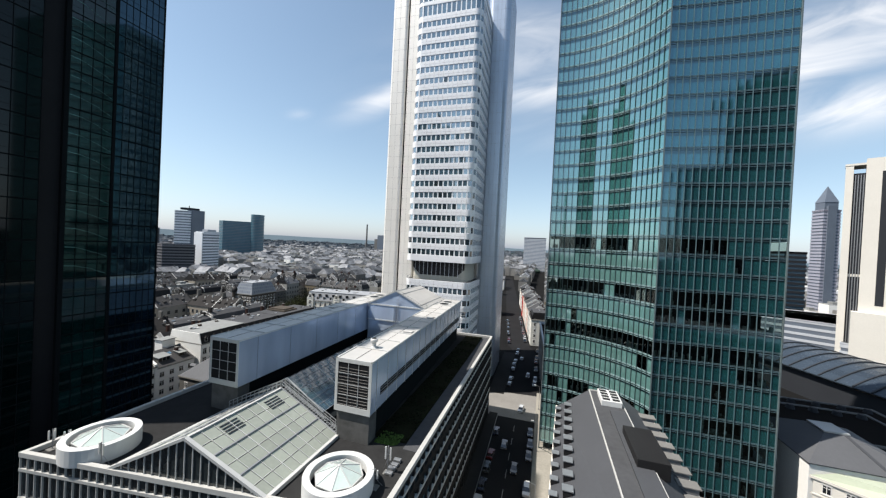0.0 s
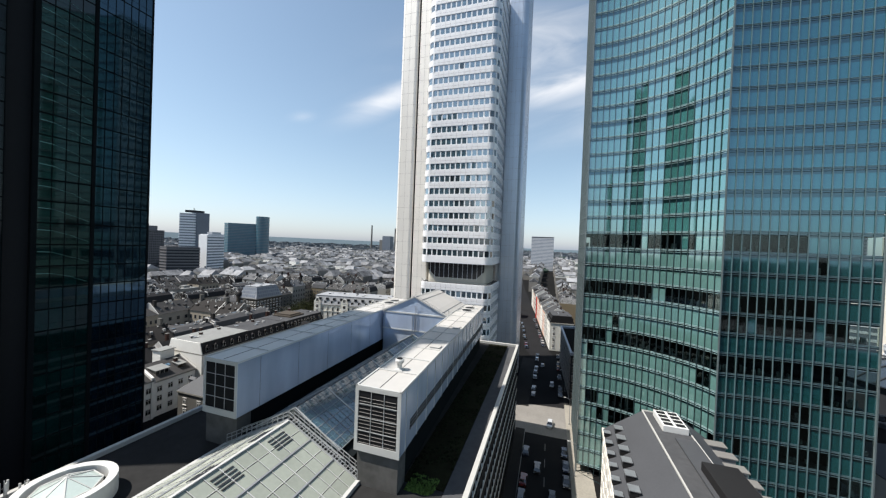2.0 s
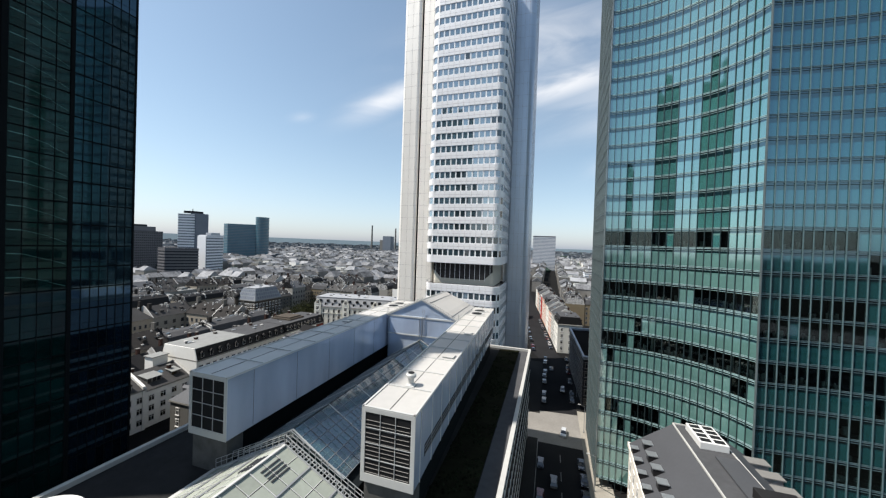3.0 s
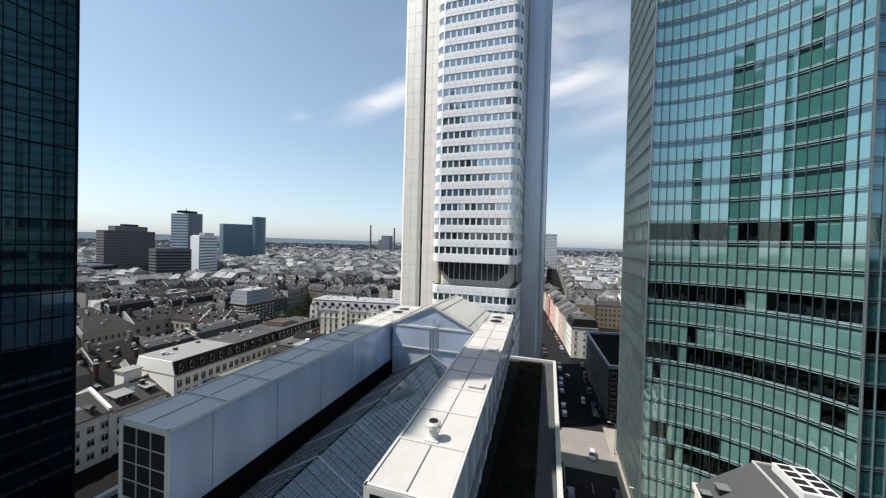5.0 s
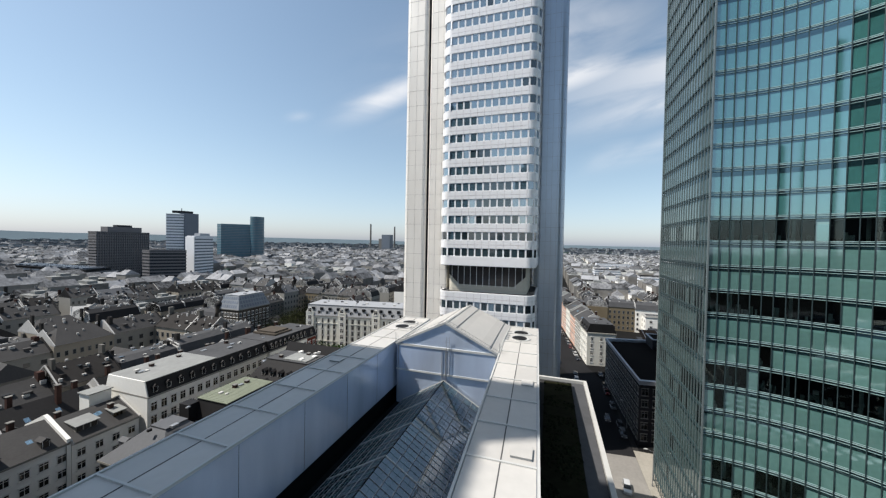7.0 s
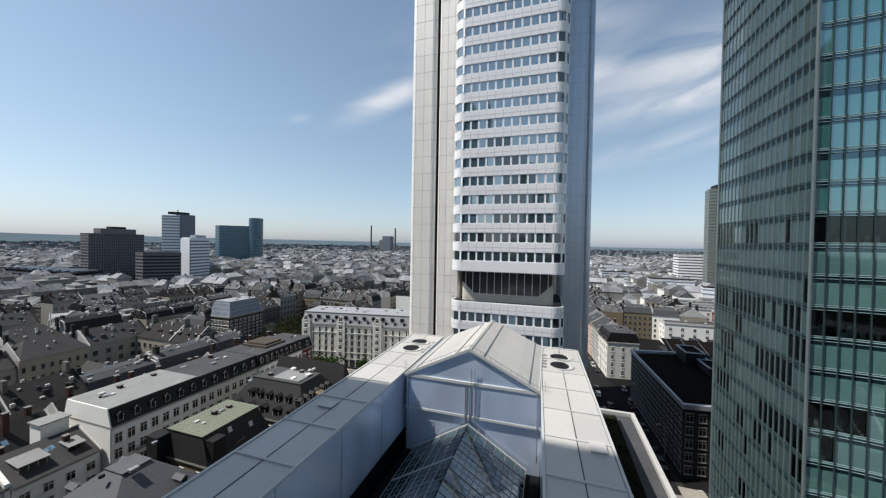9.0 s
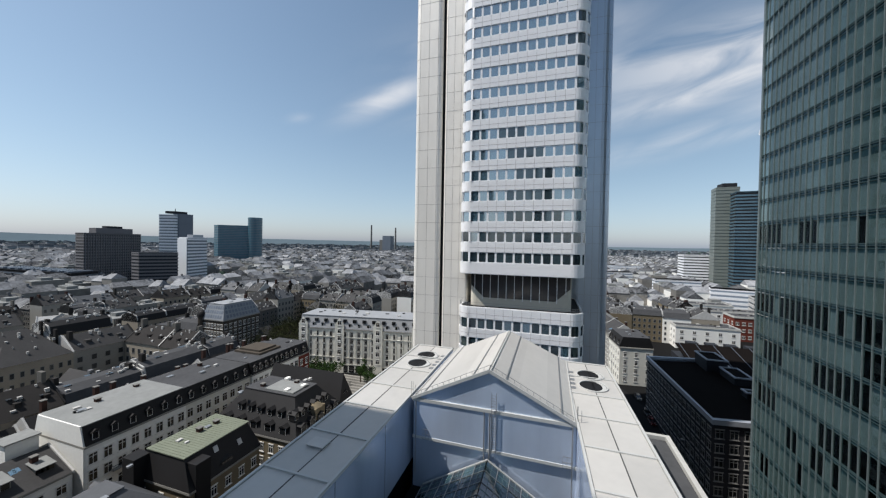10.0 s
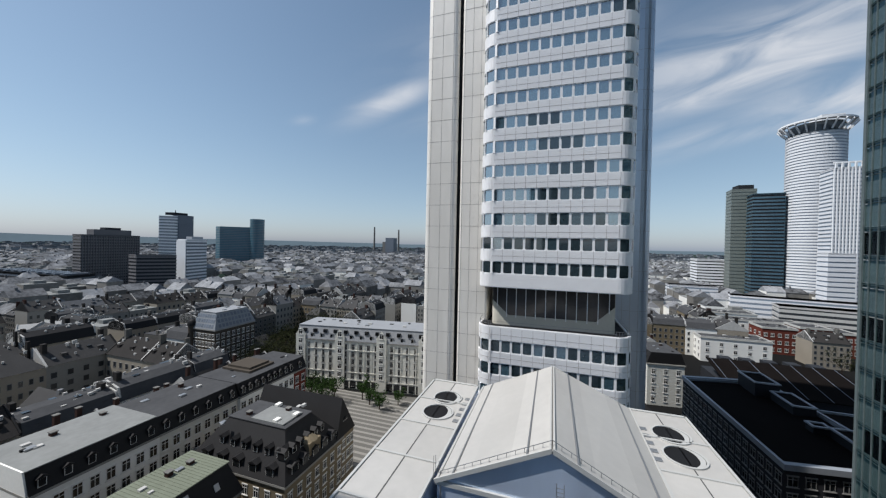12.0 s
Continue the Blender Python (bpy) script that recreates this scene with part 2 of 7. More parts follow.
    far_olive=surface("far_olive", (0.15, 0.17, 0.155), 0.4, vary=0.15, each="island"),
    far_blue=surface("far_blue", (0.06, 0.11, 0.145), 0.15, vary=0.3, ior=1.6, each="island"),
    beige_stone=surface("beige_stone", (0.60, 0.57, 0.51), 0.8, vary=0.06),
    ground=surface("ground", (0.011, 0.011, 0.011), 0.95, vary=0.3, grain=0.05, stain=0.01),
    joint_pale=surface("joint_pale", (0.30, 0.27, 0.26), 0.8),
    window_rest=surface("window_rest", (0.05, 0.11, 0.15), 0.04, vary=0.35, each="island", ior=3.3, coat=0.3),
    # darker copy of window, with dark reflections painted into the base
    window_dark_mirror=surface("window_dark_mirror", (0.028, 0.048, 0.058), 0.05, vary=0.6, each="object", ior=2.1),
    recess_wall=surface("recess_wall", (0.4988, 0.473, 0.4042), 0.7, vary=0.08),
    front_glass=surface("front_glass", (0.02, 0.025, 0.027), 0.06, vary=0.6, each="island", ior=1.5),
    steel_pale=surface("steel_pale", (0.3612, 0.3698, 0.3698), 0.5, 0.3, vary=0.1),
    white_drum=surface("white_drum", (0.5332, 0.5332, 0.516), 0.7, vary=0.06),
    town_wall=surface("town_wall", (0.19, 0.182, 0.168), 0.9, vary=0.35, grain=0.5, each="island"),
    # suburb and hill colours are bluish to carry the distance haze
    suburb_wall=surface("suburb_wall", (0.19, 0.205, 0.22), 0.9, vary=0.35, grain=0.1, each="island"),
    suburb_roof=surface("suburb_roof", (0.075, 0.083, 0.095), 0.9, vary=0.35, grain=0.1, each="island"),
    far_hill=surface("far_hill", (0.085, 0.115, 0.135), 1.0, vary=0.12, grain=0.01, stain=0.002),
    # roof glazing darkened in the colour, for shade over hall and sheds
    hall_glass=surface("hall_glass", (0.03, 0.04, 0.052), 0.25, vary=0.2, each="island"),
    window_car=surface("window_car", (0.01, 0.012, 0.014), 0.06, coat=1.0),
    rear_wall=surface("rear_wall", (0.10, 0.10, 0.11), 0.8, vary=0.15, grain=0.4),
    # office walls at the crossing: their grey-blue shade is put into the stone colour
    stone_shaded=surface("stone_shaded", (0.034, 0.034, 0.038), 0.85, vary=0.15, grain=1),
    roof_rim=surface("roof_rim", (0.30, 0.32, 0.35), 0.5, 0.2, vary=0.1),
    frame_white=surface("frame_white", (0.62, 0.61, 0.58), 0.6, vary=0.1),
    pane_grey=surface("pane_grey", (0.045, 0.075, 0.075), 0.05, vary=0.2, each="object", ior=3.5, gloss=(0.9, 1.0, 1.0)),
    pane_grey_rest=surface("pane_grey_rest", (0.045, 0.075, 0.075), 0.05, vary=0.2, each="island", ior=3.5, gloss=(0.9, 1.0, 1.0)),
    floor_line=surface("floor_line", (0.29, 0.42, 0.42), 0.35, 0.2, vary=0.1),
    plinth=surface("plinth", (0.085, 0.084, 0.08), 0.85, vary=0.5, grain=0.9, stain=0.35, bump=0.1),
    # asphalt of the crossing, paler because its sunlight is in the colour
    road_sunlit=surface("road_sunlit", (0.19, 0.18, 0.165), 0.9, vary=0.2, grain=1.5, stain=0.2),
    town_roof=surface("town_roof", (0.015, 0.0155, 0.017), 0.7, vary=0.3, grain=0.6, each="island", second=(0.225, 0.23, 0.24)),
    pane_strip=surface("pane_strip", (0.005, 0.016, 0.018), 0.04, vary=0.3, each="island", ior=2.6, gloss=(0.6, 0.88, 1.0)),
    pane_drawn=surface("pane_drawn", (0.097, 0.2, 0.183), 0.05, vary=0.2, each="object", ior=3.2, gloss=(0.75, 0.95, 1.0)),
    pane_drawn_rest=surface("pane_drawn_rest", (0.097, 0.2, 0.183), 0.05, vary=0.2, each="island", ior=3.2, gloss=(0.75, 0.95, 1.0)),
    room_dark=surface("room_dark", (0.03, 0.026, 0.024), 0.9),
    room_slab=surface("room_slab", (0.16, 0.17, 0.165), 0.8),
    room_light=surface("room_light", (0.5, 0.5, 0.47), 0.7, vary=0.3, each="island"),
    brick_stack=surface("brick_stack", (0.05, 0.03, 0.026), 0.9, vary=0.3, grain=4),
    window_house=surface("window_house", (0.012, 0.014, 0.016), 0.06, vary=0.5, each="object", ior=1.5),
    glass_mansard=surface("glass_mansard", (0.19, 0.2, 0.215), 0.5, vary=0.2, grain=0.6),
    brown_stone=surface("brown_stone", (0.07, 0.06, 0.05), 0.9, vary=0.15, grain=1),
    far_pale=surface("far_pale", (0.42, 0.44, 0.47), 0.6, vary=0.08),
    far_slate=surface("far_slate", (0.11, 0.13, 0.16), 0.4, vary=0.2, each="island"),
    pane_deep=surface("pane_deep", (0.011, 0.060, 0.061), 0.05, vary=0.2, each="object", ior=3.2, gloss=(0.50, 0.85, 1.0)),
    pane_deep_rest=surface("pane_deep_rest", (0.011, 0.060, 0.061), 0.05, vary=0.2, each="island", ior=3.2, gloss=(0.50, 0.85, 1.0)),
    slate_dark=surface("slate_dark", (0.058, 0.060, 0.065), 0.6, vary=0.15, grain=2, bump=0.1),
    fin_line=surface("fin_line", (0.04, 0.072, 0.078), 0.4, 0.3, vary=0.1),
    far_band=surface("far_band", (0.66, 0.67, 0.69), 0.6, vary=0.06),
    # window glass paled towards blue, with far haze in the colour
    far_grey_glass=surface("far_grey_glass", (0.2, 0.24, 0.29), 0.3, vary=0.2, each="island"),
    sedum_tuft=surface("sedum_tuft", (0.010, 0.012, 0.006), 0.95, vary=0.6, grain=0.6, stain=0.2, each="island"),
    roof_light=surface("roof_light", (0.25, 0.257, 0.268), 0.6, vary=0.12, grain=1.5),
    plaza_stone=surface("plaza_stone", (0.12, 0.115, 0.105), 0.9, vary=0.15, grain=2),
    plaza_band=surface("plaza_band", (0.22, 0.21, 0.19), 0.9, vary=0.15, grain=2),
    roof_cream=surface("roof_cream", (0.36, 0.39, 0.3), 0.7, vary=0.12, grain=1),
    slate_mid=surface("slate_mid", (0.085, 0.087, 0.092), 0.65, vary=0.12, grain=1.5),
    party=surface("party", (0.42, 0.415, 0.40), 0.9, vary=0.2, grain=1),
    frame_dull=surface("frame_dull", (0.22, 0.215, 0.205), 0.7, vary=0.15),
    pinkish=surface("pinkish", (0.30, 0.30, 0.35), 0.5, vary=0.08),
)


def clear_glass(name, tint):
    """Thin window glass: see-through, with a mirror gloss."""
    m = bpy.data.materials.new(name)
    m.use_nodes = True
    nt = m.node_tree
    nt.nodes.clear()
    o, mix = nt.nodes.new("ShaderNodeOutputMaterial"), nt.nodes.new("ShaderNodeMixShader")
    tr, gl, fr = nt.nodes.new("ShaderNodeBsdfTransparent"), nt.nodes.new("ShaderNodeBsdfGlossy"), nt.nodes.new("ShaderNodeFresnel")
    tr.inputs[0].default_value = (*tint, 1)
    gl.inputs["Roughness"].default_value = 0.03
    gl.inputs["Color"].default_value = (0.85, 0.95, 0.95, 1)
    fr.inputs["IOR"].default_value = 1.55
    nt.links.new(fr.outputs[0], mix.inputs[0]), nt.links.new(tr.outputs[0], mix.inputs[1]), nt.links.new(gl.outputs[0], mix.inputs[2])
    nt.links.new(mix.outputs[0], o.inputs[0])
    return m


M["open_glass"] = clear_glass("open_glass", (0.62, 0.70, 0.68))
CAR_PAINT = [surface("car_paint", c, 0.25, 0.2, vary=0.05, coat=1.0) for c in
             ((0.015, 0.015, 0.017), (0.14, 0.145, 0.15), (0.5, 0.5, 0.5), (0.02, 0.025, 0.04), (0.05, 0.052, 0.055), (0.12, 0.015, 0.015))]


# ---------------------------------------------------------------- mesh tools
class Build:
    """Collects faces for one mesh, in the coordinates of the place or of a thing's own base."""

    def __init__(self):
        self.v, self.f = [], []

    def add(self, verts, faces):
        k = len(self.v)
        self.v += [tuple(p) for p in verts]
        self.f += [tuple(i + k for i in f) for f in faces]
        return self

    def box(self, x0, x1, y0, y1, z0, z1, m=None):
        vs = [Vector((x, y, z)) for z in (z0, z1) for y in (y0, y1) for x in (x0, x1)]
        if m is not None:
            vs = [m @ p for p in vs]
        return self.add(vs, [(0, 2, 3, 1), (4, 5, 7, 6), (0, 1, 5, 4), (2, 6, 7, 3), (0, 4, 6, 2), (1, 3, 7, 5)])

    def prism(self, ring, z0, z1, top=None):
        """Upright prism over a ring (counterclockwise from above); top: another ring for the upper end."""
        n, up = len(ring), top or ring
        vs = [(*p[:2], z0) for p in ring] + [(*p[:2], z1) for p in up]
        fs = [(i, (i + 1) % n, n + (i + 1) % n, n + i) for i in range(n)]
        return self.add(vs, fs + [tuple(range(n - 1, -1, -1)), tuple(range(n, 2 * n))])

    def tube(self, ring_out, ring_in, z0, z1):
        """A closed wall between two rings."""
        n = len(ring_out)
        vs = [(*p[:2], z) for r in (ring_out, ring_in) for z in (z0, z1) for p in r]
        fs = []
        for i in range(n):
            j = (i + 1) % n
            fs += [(i, j, n + j, n + i), (2 * n + j, 2 * n + i, 3 * n + i, 3 * n + j),
                   (n + i, n + j, 3 * n + j, 3 * n + i), (j, i, 2 * n + i, 2 * n + j)]
        return self.add(vs, fs)

    def bar(self, a, b, w, h=None):
        """A square bar from a to b."""
        a, b = Vector(a), Vector(b)
        d = (b - a).normalized()
        s = d.cross(Vector((0, 0, 1)))
        s = s.normalized() if s.length > 1e-4 else Vector((1, 0, 0))
        u = s.cross(d).normalized()
        h = h or w
        q = [s * w / 2 * i + u * h / 2 * j for i, j in ((-1, -1), (1, -1), (1, 1), (-1, 1))]
        vs = [a + p for p in q] + [b + p for p in q]
        return self.add(vs, [(3, 2, 1, 0), (4, 5, 6, 7), (0, 1, 5, 4), (1, 2, 6, 5), (2, 3, 7, 6), (3, 0, 4, 7)])

    def slab(self, pts, t):
        """A flat piece with the given outline and thickness t along its normal (upwards)."""
        pts = [Vector(p) for p in pts]
        nrm = (pts[1] - pts[0]).cross(pts[2] - pts[0]).normalized()
        n = len(pts)
        vs = pts + [p + nrm * t for p in pts]
        fs = [(i, (i + 1) % n, n + (i + 1) % n, n + i) for i in range(n)]
        return self.add(vs, fs + [tuple(range(n - 1, -1, -1)), tuple(range(n, 2 * n))])

    def cyl(self, c, r, z0, z1, n=16, r1=None):
        ring = [(c[0] + r * math.cos(2 * math.pi * i / n), c[1] + r * math.sin(2 * math.pi * i / n)) for i in range(n)]
        k = (r if r1 is None else r1) / r
        up = [(c[0] + (p[0] - c[0]) * k, c[1] + (p[1] - c[1]) * k) for p in ring]
        return self.prism(ring, z0, z1, up)

    def mesh(self, name, base=(0, 0, 0), smooth=False):
        me = bpy.data.meshes.new(name)
        b = Vector(base)
        me.from_pydata([Vector(p) - b for p in self.v], [], self.f)
        if smooth:
            me.shade_smooth()
        return me


BASE = {}


def thing(name, base, label="", category="", group="", kind=""):
    """The Empty at a thing's base, which parents its parts."""
    ob = new(name)
    ob.location = base
    BASE[ob] = Vector(base)
    return tagged(ob, label, category, group, kind)


def part(name, b, material, parent=None, label="", kind="", smooth=False, bevel=0.0):
    """One mesh object under a thing or a part, built in the parent's coordinates."""
    base = BASE.get(parent, Vector((0, 0, 0)))
    ob = new(name, b.mesh(name, base, smooth))
    ob.data.materials.append(material)
    if bevel:
        md = ob.modifiers.new("edge", "BEVEL")
        md.width, md.segments, md.limit_method = bevel, 2, "ANGLE"
    if parent is not None:
        ob.parent = parent
        BASE[ob] = base
    return tagged(ob, label, kind=kind)


def piece(name, me, parent, m):
    """A repeat on shared mesh data, at the pose m in the place's coordinates."""
    ob = new(name, me)
    base = BASE.get(parent, Vector((0, 0, 0)))
    ob.parent = parent
    ob.matrix_local = Matrix.Translation(-base) @ m
    return ob


def shared(name, b, material):
    me = b.mesh(name)
    me.materials.append(material)
    return me


def structure(name, b, material, label, category=""):
    return tagged(part(name, b, material), label, category or name.split("_")[0], kind="structure")


def rounded(x0, x1, y0, y1, r, n=6):
    """A rectangle with rounded corners, counterclockwise."""
    pts = []
    for cx, cy, a0 in ((x1 - r, y0 + r, -90), (x1 - r, y1 - r, 0), (x0 + r, y1 - r, 90), (x0 + r, y0 + r, 180)):
        for i in range(n + 1):
            a = radians(a0 + 90 * i / n)
            pts.append((cx + r * math.cos(a), cy + r * math.sin(a)))
    return pts


# ---------------------------------------------------------------- ground and streets
g = Build()
g.add([(-5200, -5200, 0), (5200, -5200, 0), (5200, 5200, 0), (-5200, 5200, 0)], [(0, 1, 2, 3)])
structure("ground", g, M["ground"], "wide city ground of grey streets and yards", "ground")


def flat(name, ring, z, material, label, category):
    """A raised pavement or a road skin; the top lies at z."""
    return structure(name, Build().prism(ring, 0.004, z), material, label, category)


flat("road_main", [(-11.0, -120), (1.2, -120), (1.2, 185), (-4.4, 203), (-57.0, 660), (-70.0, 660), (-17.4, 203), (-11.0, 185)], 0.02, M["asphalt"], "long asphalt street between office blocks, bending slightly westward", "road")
flat("road_cross", [(-84, 114.5), (1.2, 114.5), (1.2, 135), (-84, 128)], 0.024, M["road_sunlit"], "asphalt cross street below the towers", "road")
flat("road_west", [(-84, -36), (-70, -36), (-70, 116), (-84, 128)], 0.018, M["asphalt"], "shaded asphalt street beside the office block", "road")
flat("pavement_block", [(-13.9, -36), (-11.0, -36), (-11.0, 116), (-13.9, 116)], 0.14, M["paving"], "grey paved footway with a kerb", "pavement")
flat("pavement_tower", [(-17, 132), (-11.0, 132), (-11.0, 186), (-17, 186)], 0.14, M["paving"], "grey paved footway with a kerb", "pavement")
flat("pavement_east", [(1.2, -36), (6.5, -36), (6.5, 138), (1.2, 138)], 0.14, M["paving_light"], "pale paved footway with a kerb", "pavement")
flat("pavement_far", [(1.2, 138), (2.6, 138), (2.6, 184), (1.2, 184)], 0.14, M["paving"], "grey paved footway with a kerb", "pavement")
flat("plaza", [(-128, 134), (-66, 134), (-66, 176), (-84, 180), (-134, 172)], 0.10, M["plaza_stone"], "paved square with pale stripes", "square")
for i in range(17):
    b = Build()
    y = 138 + i * 2.3
    b.box(-118, -68, y, y + 0.9, 0.104, 0.112)
    part("stripe", b, M["plaza_band"], bpy.data.objects["plaza"])
for i in range(12):
    b = Build()
    b.box(-5.05, -4.9, 24 + i * 7.5, 27.5 + i * 7.5, 0.026, 0.032)
    part("lane_mark", b, M["line"], bpy.data.objects["road_main"])
for n, x in (("kerb_1", -11.0), ("kerb_2", 1.2)):
    structure(n, Build().box(x - 0.08, x + 0.08, -36, 116, 0.02, 0.16), M["kerb"], "pale granite kerb stones along the street", "kerb")

# ---------------------------------------------------------------- silver tower
tower = thing("office_tower", (-41, 138, 0), "tall silver aluminium office tower with rounded bands of square windows", "tower")
LOBE = (-52.0, -25.4, 125.6, 149.0)


def inset(r, d):
    return (r[0] + d, r[1] - d, r[2] + d, r[3] - d)


PITCH = 4.49
upper = [(52.5 + PITCH * k) for k in range(22)] + [152.4]
lower = [37.75 - 4.3 * k for k in range(8)]
ring_o, ring_i = rounded(*LOBE, 2.6, 8), rounded(*inset(LOBE, 0.35), 2.3, 8)
part("glazed_core", Build().prism(rounded(*inset(LOBE, 0.5), 2.1, 8), 49.9, 155.9), M["black"], tower)
part("lower_core", Build().prism(rounded(*inset(LOBE, 0.5), 2.1, 8), 0, 42.4), M["black"], tower)


def band(z0, z1):
    b = Build()
    e = 0.12
    mid = rounded(*inset(LOBE, -0.06), 2.66, 8)
    b.tube(ring_o, ring_i, z0, z0 + e)
    b.tube(mid, ring_i, z0 + e, z1 - e)
    b.tube(ring_o, ring_i, z1 - e, z1)
    part("spandrel_band", b, M["aluminium"], tower)


band(49.8, upper[0])
for a, c in zip(upper, upper[1:]):
    band(a + (2.12 if a != upper[-2] else 4.0), c)
band(154.4, 156.0)
band(39.87, 42.5)
for a, c in zip(lower, lower[1:]):
    band(c + 2.12, a)

# bays along the lobe: place, heading of the outward normal, width
bays = []
nf = 11
for i in range(nf):
    w = (LOBE[1] - LOBE[0] - 5.2) / nf
    bays.append(((LOBE[0] + 2.6 + (i + 0.5) * w, LOBE[2]), -90, w))
for cx, cy, a0 in ((LOBE[1] - 2.6, LOBE[2] + 2.6, -90), (LOBE[0] + 2.6, LOBE[2] + 2.6, 180)):
    for s in (0.25, 0.75):
        a = a0 + 90 * s
        bays.append(((cx + 2.58 * math.cos(radians(a)), cy + 2.58 * math.sin(radians(a))), a, 1.95))
front_count = len(bays)
for i in range(9):
    w = (LOBE[3] - LOBE[2] - 5.2) / 9
    bays.append(((LOBE[1], LOBE[2] + 2.6 + (i + 0.5) * w), 0, w))
pane_me = [shared("window_pane", Build().box(-0.87, 0.87, -0.05, 0.03, 0.02, 2.10), M[k]) for k in ("window", "window_dark_mirror")]
corner_me = [shared("window_pane_curved", Build().box(-0.72, 0.72, -0.05, 0.05, 0.02, 2.10), M[k]) for k in ("window", "window_dark_mirror")]


def flared_post(b, c, half, h, m):
    """A post between two windows, wider at head and foot, which rounds the windows' corners."""
    f = 0.16
    prof = [(-half - f, 0), (half + f, 0), (half + 0.05, 0.08), (half, f), (half, h - f), (half + 0.05, h - 0.08), (half + f, h), (-half - f, h), (-half - 0.05, h - 0.08), (-half, h - f), (-half, f), (-half - 0.05, 0.08)]
    n = len(prof)
    vs = [m @ Vector((c + p[0], y, p[1])) for y in (-0.10, 0.10) for p in prof]
    b.add(vs, [(i, (i + 1) % n, n + (i + 1) % n, n + i) for i in range(n)] + [tuple(range(n - 1, -1, -1)), tuple(range(n, 2 * n))])


def mirrors_dark(zi, bi):
    """Runs of darker windows; dark reflections are put into their colour."""
    first = (0, 1, 4, 4, 5, 6)
    if zi < 6 and first[zi] <= bi < (15, 15, 10, 9, 9, 8)[zi]:
        return True
    if zi >= 23:
        return (bi * 5 + zi * 3) % 11 > 1
    return noise.noise((bi / 3.1, zi / 2.2, 7.1)) + 0.2 * noise.noise((bi * 1.7, zi * 1.1, 2.0)) > 0.42


posts, joints, far_panes = Build(), Build(), Build()
count = 0
for zi, z in enumerate(upper + lower):
    for bi, ((x, y), a, w) in enumerate(bays):
        m = Matrix.Translation((x, y, z)) @ Matrix.Rotation(radians(a + 90), 4, "Z") @ Matrix.Translation((0, 0.16, 0))
        tilt = m @ pose(0, 0, 0, random.uniform(-1.2, 1.2), 0, random.uniform(-1.6, 1.6))
        if bi < front_count and count < 300 and zi < 17 or (bi < front_count and zi >= len(upper) and zi < len(upper) + 2):
            k = int(mirrors_dark(zi, bi) or bi == nf + 1)
            piece("window_pane", pane_me[k] if bi < nf else corner_me[k], tower, tilt)
            count += 1
        else:
            far_panes.box(-w / 2 + 0.12, w / 2 - 0.12, -0.05, 0.03, 0.02, 3.98 if zi == 21 else 2.10, m)
        flared_post(posts, w / 2, 0.21, 4.0 if zi == 21 else 2.12, m)
        if (a == -90 or a == 0) and zi < 21 or zi > 22:
            joints.box(w / 2 - 0.02, w / 2 + 0.02, -0.235, -0.20, 2.14, PITCH - 0.02, m)
            joints.box(-w / 2, w / 2, -0.235, -0.20, 3.16, 3.20, m)
part("post_lining", posts, M["aluminium"], tower, kind="stuff")
part("panel_jointing", joints, M["joint_pale"], tower, kind="stuff")
part("side_glazing", far_panes, M["window_rest"], tower, kind="stuff")

# the recessed storey
REC = inset(LOBE, 2.3)
part("recess_wall", Build().prism(rounded(*REC, 1.5, 6), 42.4, 49.9), M["recess_wall"], tower, "cream recessed wall")
gl = Build()
x0, x1, yf = REC[0] + 0.3, REC[1] - 0.3, REC[2] - 0.06
gl.slab([(x0, yf, 49.8), (x0, yf, 47.2), (x0 + 3.0, yf, 44.4), (x1 - 3.0, yf, 44.4), (x1, yf, 47.2), (x1, yf, 49.8)], 0.05)
part("recess_glass", gl, M["recess_glass"], tower, "dark bronze glazing with slanted lower corners")
for i in range(12):
    x = x0 + (x1 - x0) * (i + 0.5) / 12
    part("recess_mullion", Build().box(x - 0.06, x + 0.06, yf - 0.18, yf - 0.05, 44.0 if 0 < i < 11 else 46, 49.8), M["aluminium"], tower)
rail = Build()
rr = rounded(*inset(LOBE, 0.15), 2.45, 8)
for z in (42.95, 43.4):
    for p, q in zip(rr, rr[1:] + rr[:1]):
        rail.bar((*p, z), (*q, z), 0.05)
for p in rr:
    rail.bar((*p, 42.4), (*p, 43.4), 0.05)
part("railing", rail, M["steel"], tower)


def clad_core(x0, x1, y0, y1, z1, r, name, skin="core_metal"):
    ring = rounded(x0, x1, y0, y1, r, 6)
    part(name, Build().prism(ring, 0, z1), M[skin], tower)
    j = Build()
    z = 3.2
    while z < z1 - 1:
        j.tube(rounded(x0 - 0.02, x1 + 0.02, y0 - 0.02, y1 + 0.02, r + 0.02, 6), rounded(x0 + 0.05, x1 - 0.05, y0 + 0.05, y1 - 0.05, r - 0.05, 6), z - 0.02, z + 0.02)
        z += PITCH
    n = max(1, round((x1 - x0 - 2 * r) / 1.9))
    for i in range(n + 1):
        x = x0 + r + (x1 - x0 - 2 * r) * i / n
        j.box(x - 0.02, x + 0.02, y0 - 0.02, y0 + 0.03, 0, z1)
    n = max(1, round((y1 - y0 - 2 * r) / 1.9))
    for i in range(n + 1):
        y = y0 + r + (y1 - y0 - 2 * r) * i / n
        j.box(x1 - 0.03, x1 + 0.02, y - 0.02, y + 0.02, 0, z1)
    part(name + "_jointing", j, M["joint_pale"], tower, kind="stuff")


clad_core(-65.2, -58.1, 130.7, 149, 172, 1.2, "service_core")
